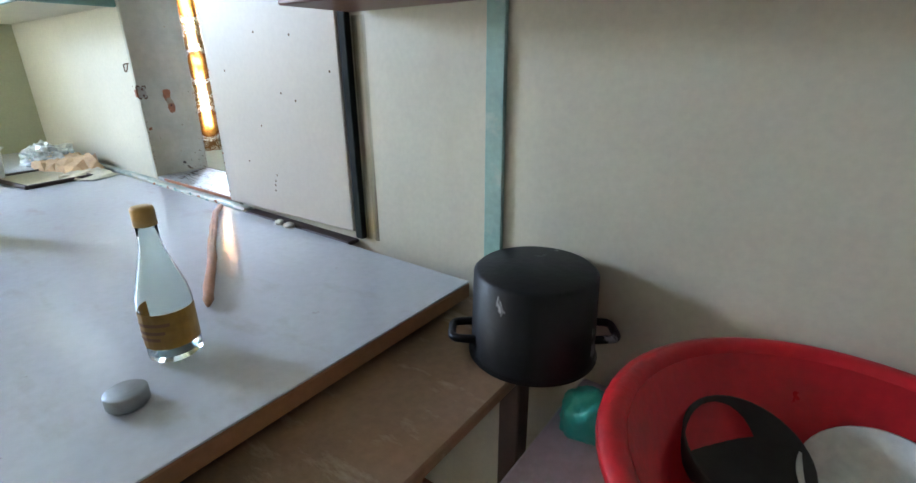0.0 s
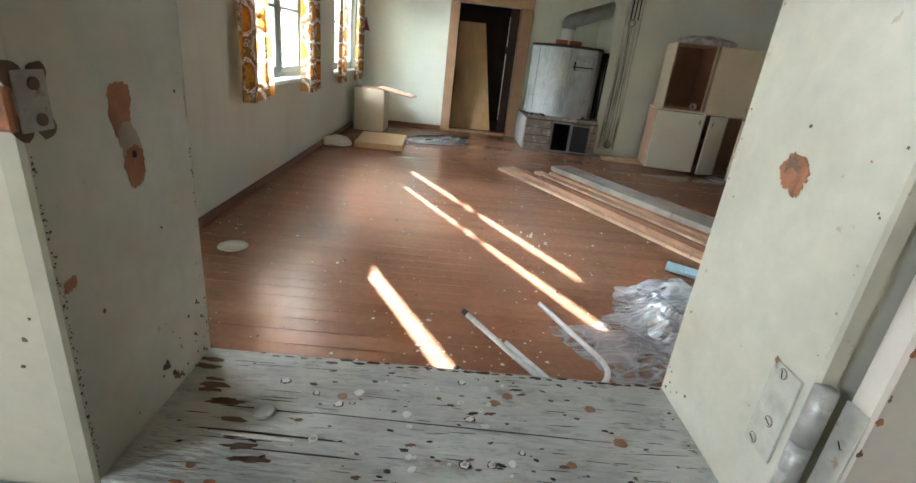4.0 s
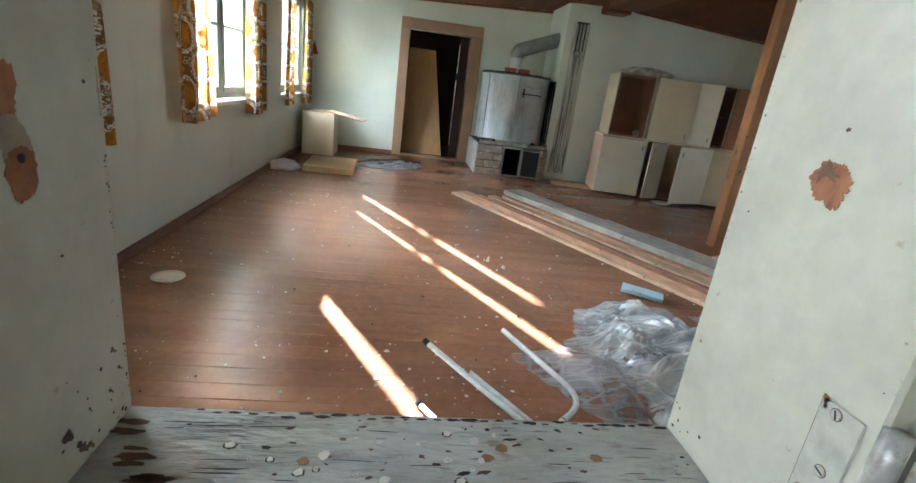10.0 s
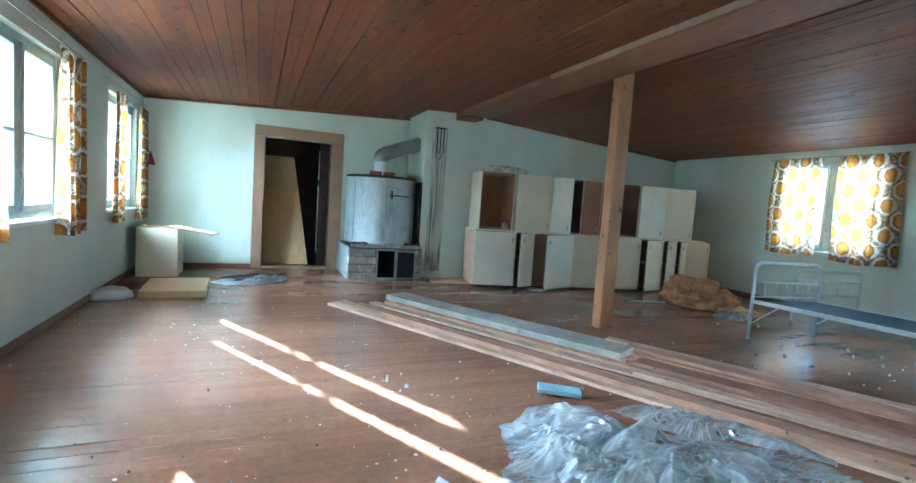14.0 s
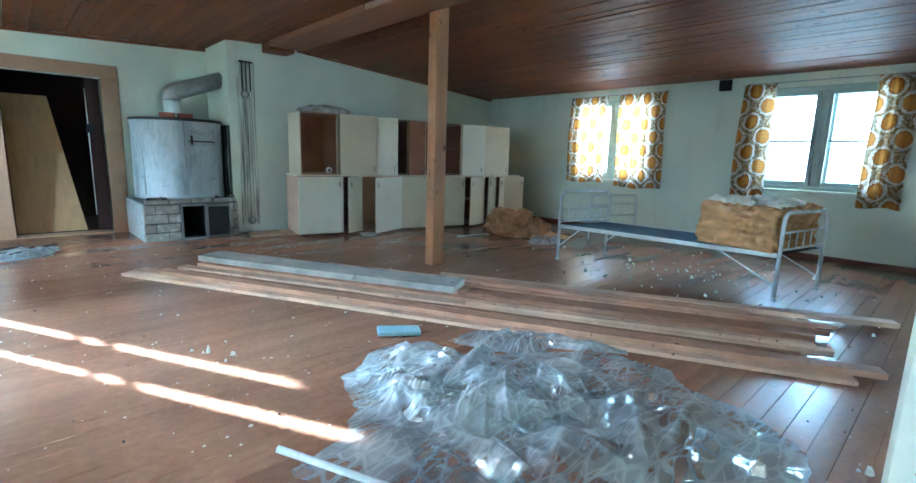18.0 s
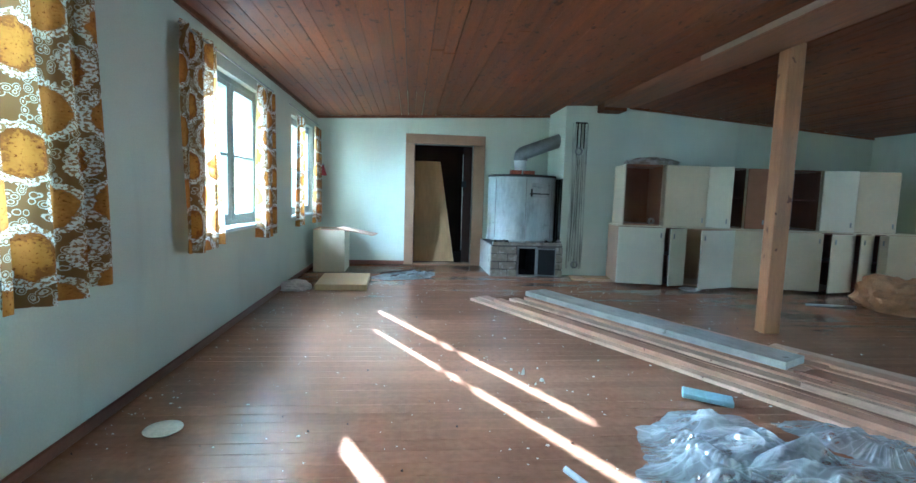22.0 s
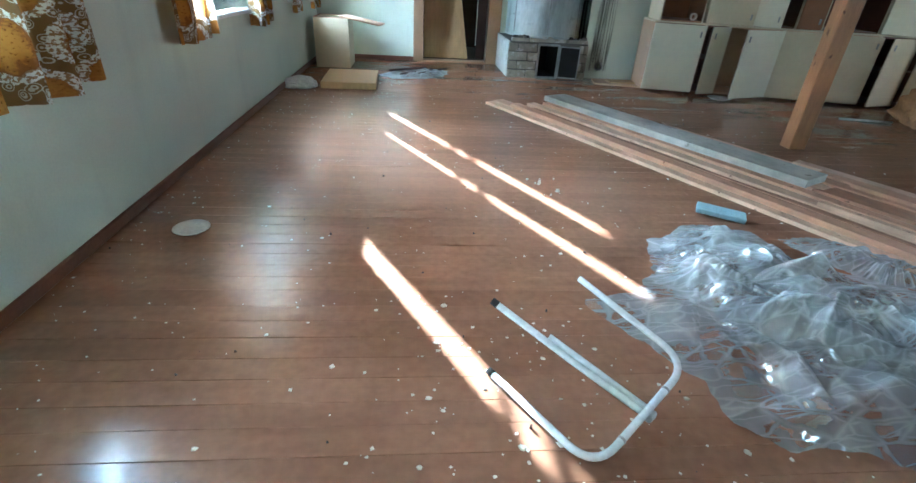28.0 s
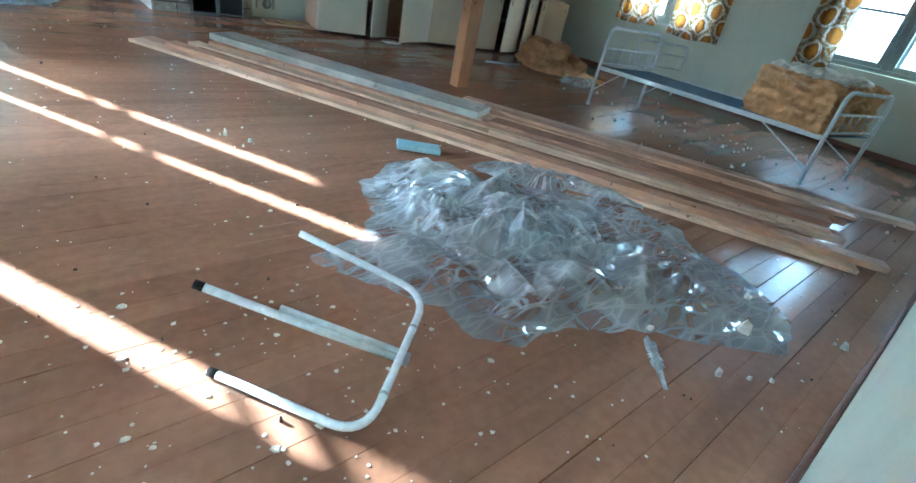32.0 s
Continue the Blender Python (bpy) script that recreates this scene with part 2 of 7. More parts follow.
# each ceiling board has a tone of its own
cn, cl = ceiling_wood.node_tree.nodes, ceiling_wood.node_tree.links
c_geo, c_map, c_hsv = (cn.new("ShaderNode" + k) for k in ("NewGeometry", "MapRange", "HueSaturation"))
c_map.inputs["To Min"].default_value, c_map.inputs["To Max"].default_value = 0.86, 1.12
cl.new(c_geo.outputs["Random Per Island"], c_map.inputs["Value"])
cl.new(c_map.outputs[0], c_hsv.inputs["Value"])
cl.new(cn["Principled BSDF"].inputs["Base Color"].links[0].from_socket, c_hsv.inputs["Color"])
cl.new(c_hsv.outputs[0], cn["Principled BSDF"].inputs["Base Color"])

flaked_green = worn(mat("flaked_green", (0.34, 0.42, 0.36), 0.5, vary=0.2, scale=10), (0.56, 0.54, 0.45), (2, 6, 6), 6.0, 0.48, 0.56, 0.8)
worn(flaked_green, (0.34, 0.15, 0.07), (3, 8, 8), 8.0, 0.64, 0.69, 0.8)
packing_wood = mat("packing_wood", (0.36, 0.25, 0.17), 0.6, vary=0.35, scale=4, stretch=(3, 1, 3))

gap_shade = mat("gap_shade_green", (0.010, 0.013, 0.010), 0.75, vary=0.3, spec=0.2)
kitchen_green = mat("kitchen_green_paint", (0.44, 0.45, 0.29), 0.5, vary=0.2, scale=2, fine=80, bump=0.04, amount=0.2)


def glass(name, colour=(0.95, 1, 0.98), rough=0.0):
    m = bpy.data.materials.new(name)
    m.use_nodes = True
    b = m.node_tree.nodes["Principled BSDF"]
    b.inputs["Base Color"].default_value = (*colour, 1)
    b.inputs["Roughness"].default_value = rough
    b.inputs["Transmission Weight"].default_value = 1
    b.inputs["IOR"].default_value = 1.1
    return m


pane_glass = glass("pane_glass")
# pane glass added to dim one sun streak; lets part of the light through
dimming_glass = bpy.data.materials.new("dimming_glass")
dimming_glass.use_nodes = True
dg = dimming_glass.node_tree
dim_scatter, thin, dim_mix = (dg.nodes.new("ShaderNode" + k) for k in ("BsdfTranslucent", "BsdfTransparent", "MixShader"))
dim_scatter.inputs[0].default_value, thin.inputs[0].default_value = (0.7, 0.68, 0.64, 1), (0.75, 0.74, 0.72, 1)
dim_mix.inputs[0].default_value = 0.22
for a, b in ((thin.outputs[0], dim_mix.inputs[1]), (dim_scatter.outputs[0], dim_mix.inputs[2]), (dim_mix.outputs[0], dg.nodes["Material Output"].inputs[0])):
    dg.links.new(a, b)


def curtain_material():
    m = bpy.data.materials.new("curtain_print")
    m.use_nodes = True
    t = m.node_tree
    n, l = t.nodes, t.links
    uv = n.new("ShaderNodeUVMap")
    sep = n.new("ShaderNodeSeparateXYZ")
    noise_ = n.new("ShaderNodeTexNoise")
    noise_.inputs["Scale"].default_value = 22
    wob = n.new("ShaderNodeMix")
    wob.data_type, wob.blend_type = "RGBA", "LINEAR_LIGHT"
    wob.inputs[0].default_value = 0.012
    l.new(uv.outputs[0], noise_.inputs["Vector"])
    l.new(uv.outputs[0], wob.inputs[6])
    l.new(noise_.outputs["Color"], wob.inputs[7])
    l.new(wob.outputs[2], sep.inputs[0])

    def op(kind, a, b=None):
        x = n.new("ShaderNodeMath")
        x.operation = kind
        for i, v in enumerate((a, b)):
            if v is None:
                continue
            if isinstance(v, (int, float)):
                x.inputs[i].default_value = v
            else:
                l.new(v, x.inputs[i])
        return x.outputs[0]

    def ramp_of(value, stops, kind="LINEAR"):
        r = n.new("ShaderNodeValToRGB")
        r.color_ramp.interpolation = kind
        el = r.color_ramp.elements
        for i, (p, c) in enumerate(stops):
            e = el[i] if i < 2 else el.new(p)
            e.position, e.color = p, (*c, 1)
        l.new(value, r.inputs[0])
        return r.outputs[0]

    def flowers(scale):
        v = n.new("ShaderNodeTexVoronoi")
        v.inputs["Scale"].default_value = scale
        l.new(uv.outputs[0], v.inputs["Vector"])
        return v.outputs["Distance"]

    def blend(fac, a, b):
        m_ = n.new("ShaderNodeMix")
        m_.data_type = "RGBA"
        l.new(fac, m_.inputs[0])
        l.new(a, m_.inputs[6])
        l.new(b, m_.inputs[7])
        return m_.outputs[2]

    across = op("MULTIPLY", sep.outputs["X"], 2 * math.pi / 0.36)
    down = op("MULTIPLY", sep.outputs["Y"], 2 * math.pi / 0.37)
    ogee = op("SUBTRACT", down, op("MULTIPLY", op("SINE", op("MULTIPLY", down, 2)), 0.22))
    g = op("MULTIPLY", op("ADD", op("COSINE", across), op("COSINE", ogee)), 0.5)
    f = op("ABSOLUTE", g)
    fine = n.new("ShaderNodeTexNoise")
    fine.inputs["Scale"].default_value, fine.inputs["Detail"].default_value = 95, 2
    soft = n.new("ShaderNodeTexNoise")
    soft.inputs["Scale"].default_value, soft.inputs["Detail"].default_value = 26, 3
    for k in (fine, soft):
        l.new(uv.outputs[0], k.inputs["Vector"])
    ragged = op("MULTIPLY", op("SUBTRACT", soft.outputs[0], 0.5), 0.34)
    fs = op("ADD", f, op("ADD", ragged, op("MULTIPLY", op("SUBTRACT", fine.outputs[0], 0.5), 0.22)))
    # medallions: gold in one column, brown with a gold heart in the next, with a few dark strokes
    heart = op("ADD", f, op("ADD", op("MULTIPLY", op("SUBTRACT", soft.outputs[0], 0.5), 0.9), op("MULTIPLY", op("SUBTRACT", fine.outputs[0], 0.5), 0.7)))
    gold = ramp_of(heart, [(0.35, (0.22, 0.09, 0.024)), (0.6, (0.38, 0.155, 0.032)), (0.95, (0.52, 0.235, 0.05))])
    brown = ramp_of(heart, [(0.35, (0.20, 0.078, 0.022)), (0.70, (0.27, 0.105, 0.024)), (0.82, (0.42, 0.18, 0.03)), (1.0, (0.46, 0.21, 0.035))])
    strokes = ramp_of(fine.outputs[0], [(0.0, (0.20, 0.08, 0.02)), (0.33, (0.36, 0.18, 0.05)), (0.37, (1, 1, 1))])
    side = ramp_of(g, [(0.0, (0, 0, 0)), (0.02, (1, 1, 1))])
    centre = n.new("ShaderNodeMix")
    centre.data_type, centre.blend_type = "RGBA", "MULTIPLY"
    centre.inputs[0].default_value = 0.7
    l.new(blend(side, brown, gold), centre.inputs[6])
    l.new(strokes, centre.inputs[7])
    # white lace round them, and a dark ground with ringed ovals between
    lace = ramp_of(fine.outputs[0], [(0.0, (0.30, 0.19, 0.09)), (0.47, (0.34, 0.20, 0.09)), (0.51, (0.80, 0.79, 0.72)), (1.0, (0.80, 0.79, 0.72))])
    W_, K_ = (0.60, 0.55, 0.44), (0.22, 0.125, 0.045)
    band = ramp_of(flowers(30.0), [(0.0, W_), (0.06, W_), (0.08, K_), (0.17, K_), (0.19, W_), (0.26, W_), (0.28, K_), (0.40, K_), (0.42, W_), (0.47, W_), (0.49, K_)])
    pick = ramp_of(fs, [(0.0, (0, 0, 0)), (0.22, (0, 0, 0)), (0.24, (1, 1, 1))])
    pick2 = ramp_of(fs, [(0.0, (0, 0, 0)), (0.55, (0, 0, 0)), (0.57, (1, 1, 1))])
    colour = blend(pick2, blend(pick, band, lace), centre.outputs[2])
    d, tr, add = n.new("ShaderNodeBsdfDiffuse"), n.new("ShaderNodeBsdfTranslucent"), n.new("ShaderNodeMixShader")
    add.inputs[0].default_value = 0.42
    l.new(colour, d.inputs[0])
    l.new(colour, tr.inputs[0])
    l.new(d.outputs[0], add.inputs[1])
    l.new(tr.outputs[0], add.inputs[2])
    l.new(add.outputs[0], n["Material Output"].inputs[0])
    return m


curtain_print = curtain_material()


# ---- mesh helpers ----
def mesh_of(bm, material, smooth=False, name="mesh"):
    me = bpy.data.meshes.new(name)
    bm.normal_update()
    bm.to_mesh(me)
    bm.free()
    if material:
        me.materials.append(material)
    if smooth:
        for p in me.polygons:
            p.use_smooth = True
    return me


def thing(name, bm, material, label="", category="", group="", kind="", smooth=False):
    return tagged(new(name, mesh_of(bm, material, smooth, name)), label, category, group, kind)


def empty(name, at=(0, 0, 0), label="", category="", group="", kind="", rz=0.0):
    ob = tagged(new(name), label, category, group, kind)
    ob.matrix_world = pose(*at, 0, 0, rz)
    return ob


def part(name, bm, material, parent, label="", smooth=False):
    ob = new(name, mesh_of(bm, material, smooth, name))
    ob.parent = parent
    return tagged(ob, label)


def bevel(bm, w, seg=1):
    if w:
        bmesh.ops.bevel(bm, geom=bm.edges[:], offset=w, segments=seg, affect="EDGES", profile=0.6)
    return bm


def box(x0, x1, y0, y1, z0, z1, bev=0.0, bm=None):
    b = bmesh.new()
    m = Matrix.Translation(((x0 + x1) / 2, (y0 + y1) / 2, (z0 + z1) / 2)) @ Matrix.Diagonal((abs(x1 - x0), abs(y1 - y0), abs(z1 - z0), 1))
    bmesh.ops.create_cube(b, size=1, matrix=m)
    bevel(b, bev)
    return join(bm, b) if bm else b


def join(bm, b):
    me = bpy.data.meshes.new("tmp")
    b.to_mesh(me)
    b.free()
    bm.from_mesh(me)
    bpy.data.meshes.remove(me)
    return bm


def cyl(r0, r1, z0, z1, seg=24, at=(0, 0), caps=True, bev=0.0):
    b = bmesh.new()
    bmesh.ops.create_cone(b, cap_ends=caps, segments=seg, radius1=r0, radius2=r1, depth=z1 - z0, matrix=Matrix.Translation((*at, (z0 + z1) / 2)))
    if bev:
        bmesh.ops.bevel(b, geom=[e for e in b.edges if len(e.link_faces) == 2 and abs(e.calc_face_angle(0)) > 1], offset=bev, segments=2, affect="EDGES")
    return b


def lathe(profile, seg=32):
    """A surface of revolution about z from (radius, height) pairs."""
    b = bmesh.new()
    rings = []
    for r, z in profile:
        rings.append([b.verts.new((r * math.cos(a), r * math.sin(a), z)) for a in (2 * math.pi * i / seg for i in range(seg))] if r > 1e-5 else [b.verts.new((0, 0, z))])
    for p, q in zip(rings, rings[1:]):
        for i in range(seg):
            j = (i + 1) % seg
            if len(p) == 1 and len(q) > 1:
                b.faces.new((p[0], q[i], q[j]))
            elif len(q) == 1 and len(p) > 1:
                b.faces.new((p[i], p[j], q[0]))
            elif len(p) > 1:
                b.faces.new((p[i], p[j], q[j], q[i]))
    bmesh.ops.recalc_face_normals(b, faces=b.faces[:])
    return b


def tube(points, r, seg=12, caps=True):
    """A pipe along points."""
    b = bmesh.new()
    pts = [Vector(p) for p in points]
    rings = []
    side = None
    for i, p in enumerate(pts):
        d = ((pts[min(i + 1, len(pts) - 1)] - p).normalized() + (p - pts[max(i - 1, 0)]).normalized()).normalized()
        if side is None:
            side = d.orthogonal().normalized()
        side = (side - d * side.dot(d)).normalized()
        up = d.cross(side)
        rings.append([b.verts.new(p + r * (side * math.cos(a) + up * math.sin(a))) for a in (2 * math.pi * k / seg for k in range(seg))])
    for p, q in zip(rings, rings[1:]):
        for k in range(seg):
            b.faces.new((p[k], p[(k + 1) % seg], q[(k + 1) % seg], q[k]))
    if caps:
        b.faces.new(rings[0][::-1])
        b.faces.new(rings[-1])
    return b


def rounded(points, r, n=6):
    """The points of a bent rod, with its corners rounded to radius r."""
    pts = [Vector(p) for p in points]
    out = [pts[0]]
    for a, p, c in zip(pts, pts[1:], pts[2:]):
        s, e = p + (a - p).normalized() * r, p + (c - p).normalized() * r
        for i in range(n + 1):
            t = i / n
            out.append((1 - t) ** 2 * s + 2 * t * (1 - t) * p + t * t * e)
    return out + [pts[-1]]


def moved(bm, m):
    bmesh.ops.transform(bm, matrix=m, verts=bm.verts[:])
    return bm


def wall_mesh(axis, face, back, a0, a1, z0, z1, openings):
    """A thick wall along x ('x') or y ('y') between face and back, with openings (a, b, low, high) through it."""
    bm = bmesh.new()
    cuts = sorted({a0, a1, *[v for o in openings for v in o[:2]]})
    for p, q in zip(cuts, cuts[1:]):
        mid = (p + q) / 2
        holes = sorted((o[2], o[3]) for o in openings if o[0] < mid < o[1])
        low = z0
        for h0, h1 in holes + [(z1, z1)]:
            if h0 > low:
                if axis == "x":
                    box(p, q, min(face, back), max(face, back), low, h0, bm=bm)
                else:
                    box(min(face, back), max(face, back), p, q, low, h0, bm=bm)
            low = h1
    return bm


# ---- plan ----
RX, FAR_L, FAR_R, STEP_X = 8.45, 7.44, 6.60, 3.62
H0, H1, H2, RIDGE = 2.265, 2.47, 2.18, 4.45
HATCH_L, HATCH_R, SILL, HATCH_TOP, WALL = 1.228, 1.852, 0.777, 1.78, 0.208
LEFT_WINDOWS = [(0.68, 1.87), (3.32, 4.62), (5.82, 7.05)]
RIGHT_WINDOWS = [(0.67, 1.97), (3.32, 4.62)]
W_LOW, W_HIGH = 0.78, 2.02


def ceil_z(x):
    return H0 + (H1 - H0) * x / RIDGE if x < RIDGE else H1 + (H2 - H1) * (x - RIDGE) / (RX - RIDGE)


# ---- structure ----
S = dict(kind="structure")
thing("ground", box(-400, 400, -400, 400, -0.8, -0.6), soil, "rough green grass ground outside the house", "ground", **S)
thing("wall_west", wall_mesh("y", 0, -0.2, -WALL + 0.01, FAR_L + 0.2, -0.4, 2.7, [(a, b, W_LOW, W_HIGH) for a, b in LEFT_WINDOWS]), wall_paint,
      "pale green painted board wall with three windows", "wall", **S)
thing("wall_east", wall_mesh("y", RX, RX + 0.2, -WALL, FAR_L + 0.2, -0.4, 2.7, [(a, b, W_LOW, W_HIGH) for a, b in RIGHT_WINDOWS]), wall_paint,
      "pale green painted board wall with two curtained windows", "wall", **S)
thing("wall_north", wall_mesh("x", FAR_L, FAR_L + 0.15, 0, STEP_X, -0.4, 2.7, [(1.49, 2.41, -0.4, 1.9)]), wall_paint,
      "pale painted wall with an open doorway", "wall", **S)
thing("wall_north_step", box(STEP_X, RX, FAR_R, FAR_L + 0.15, -0.4, 2.7), wall_paint, "pale green wall with a soot-stained chimney breast", "wall", **S)
thing("wall_south", wall_mesh("x", 0, -WALL + 0.004, 0, RX, -0.4, 2.7, [(HATCH_L - 0.018, HATCH_R + 0.018, SILL - 0.03, HATCH_TOP + 0.02)]), wall_paint,
              "painted wall with a serving hatch", "wall", **S)
thing("wall_kitchen", wall_mesh("x", -WALL, -WALL + 0.004, -0.35, 5.0, -0.4, 2.7, [(HATCH_L - 0.018, HATCH_R + 0.018, SILL - 0.03, HATCH_TOP + 0.02)]), kitchen_paint,
      "cream painted kitchen wall with an open hatch", "wall", **S)
floor = thing("floor", box(-0.1, RX + 0.1, -WALL, FAR_L + 0.1, -0.4, -0.03), dark_wood, "reddish brown painted plank floor, glossy and littered", "floor", **S)
# never in view: added above the ceilings to keep outside light out
thing("roof", box(-1, 10, -5, 10.5, 2.72, 2.8), dark_wood, "unseen slab over the ceilings, added to block light", "roof", **S)


def ceiling():
    bm = bmesh.new()
    rng = random.Random(3)
    for x0, x1 in ((0.0, RIDGE), (RIDGE, RX)):
        n = round((x1 - x0) / 0.105)
        for i in range(n):
            a, b = x0 + (x1 - x0) * i / n + 0.0012, x0 + (x1 - x0) * (i + 1) / n - rng.choice((0.0015, 0.002, 0.0025, 0.004, 0.007))
            y = 0.0
            while y < FAR_L:
                e = min(FAR_L, y + rng.uniform(2.5, 5.5))
                o = rng.uniform(-0.003, 0.003)
                za, zb = ceil_z(a) + o, ceil_z(b) + o
                v = [bm.verts.new(p) for p in ((a, y, za), (b, y, zb), (b, e - 0.002, zb), (a, e - 0.002, za), (a, y, za + 0.03), (b, y, zb + 0.03), (b, e - 0.002, zb + 0.03), (a, e - 0.002, za + 0.03))]
                for f in ((0, 3, 2, 1), (4, 5, 6, 7), (0, 1, 5, 4), (1, 2, 6, 5), (2, 3, 7, 6), (3, 0, 4, 7)):
                    bm.faces.new([v[k] for k in f])
                y = e
    return bm


thing("ceiling", ceiling(), ceiling_wood, "varnished reddish brown board ceiling", "ceiling", **S)

# skirting and ceiling trim
thing("baseboard", box(0, 0.018, 0, FAR_L, 0, 0.058, 0.006), skirting_brown, "dark brown skirting board", "baseboard", **S)
thing("baseboard", box(0.02, 1.345, FAR_L - 0.018, FAR_L, 0, 0.058, 0.006), skirting_brown, "dark brown skirting board", "baseboard", **S)
thing("baseboard", box(RX - 0.018, RX, 0, FAR_R, 0, 0.058, 0.006), skirting_brown, "dark brown skirting board", "baseboard", **S)
thing("baseboard", box(1.0, RX - 0.02, 0, 0.018, 0, 0.058, 0.006), skirting_brown, "dark brown skirting board", "baseboard", **S)


def sloped(x0, x1, y0, y1, drop, depth):
    bm = bmesh.new()
    v = [bm.verts.new(p) for p in [(x, y, ceil_z(x) - d) for d in (drop, drop + depth) for x, y in ((x0, y0), (x1, y0), (x1, y1), (x0, y1))]]
    for f in ((0, 1, 2, 3), (7, 6, 5, 4), (0, 4, 5, 1), (1, 5, 6, 2), (2, 6, 7, 3), (3, 7, 4, 0)):
        bm.faces.new([v[k] for k in f])
    return bm


thing("trim", sloped(0.0, STEP_X, FAR_L - 0.02, FAR_L, 0.004, 0.035), ceiling_wood, "reddish brown ceiling moulding", "trim", **S)
thing("trim", sloped(0.0, 0.02, 0, FAR_L - 0.021, 0.004, 0.035), ceiling_wood, "reddish brown ceiling moulding", "trim", **S)
thing("trim", sloped(RIDGE + 0.1, RX, FAR_R - 0.02, FAR_R, 0.004, 0.03), ceiling_wood, "reddish brown ceiling moulding", "trim", **S)

# ridge beam, post
beam_wood = worn(mat("beam_wood", (0.30, 0.125, 0.055), 0.6, vary=0.4, scale=3, fine=40, bump=0.12, amount=0.8, stretch=(6, 0.5, 6)), (0.13, 0.05, 0.02), (8, 0.6, 8), 3.0, 0.55, 0.70, 0.7)
beam = empty("ceiling_beam", (0, 0, 0), "long reddish brown timber beam under the ceiling", "beam")
part("beam_board", box(4.04, 4.47, 0.02, FAR_R - 0.3, 2.385, 2.402, 0.004), beam_wood, beam)
for k, (ya, yb, m_) in enumerate(((0.02, 1.3, packing_wood), (1.306, 2.55, packing_wood), (2.554, 3.3, packing_wood), (3.306, 4.1, packing_wood), (4.104, FAR_R - 0.3, beam_wood))):
    part("packing", box(4.045 + 0.004 * (k % 2), 4.465, ya, yb, 2.4025, 2.47, 0.003), m_, beam, "pale packing strip above the beam board" if m_ is packing_wood else "")
part("beam_end", box(4.06, 4.38, FAR_R - 0.298, FAR_R - 0.02, 2.345, 2.47, 0.008), ceiling_wood, beam)
thing("post", box(4.515, 4.665, 3.60, 3.72, 0.0, 2.462, 0.006), post_pine, "raw pine post with knots propping the ceiling beam", "post")


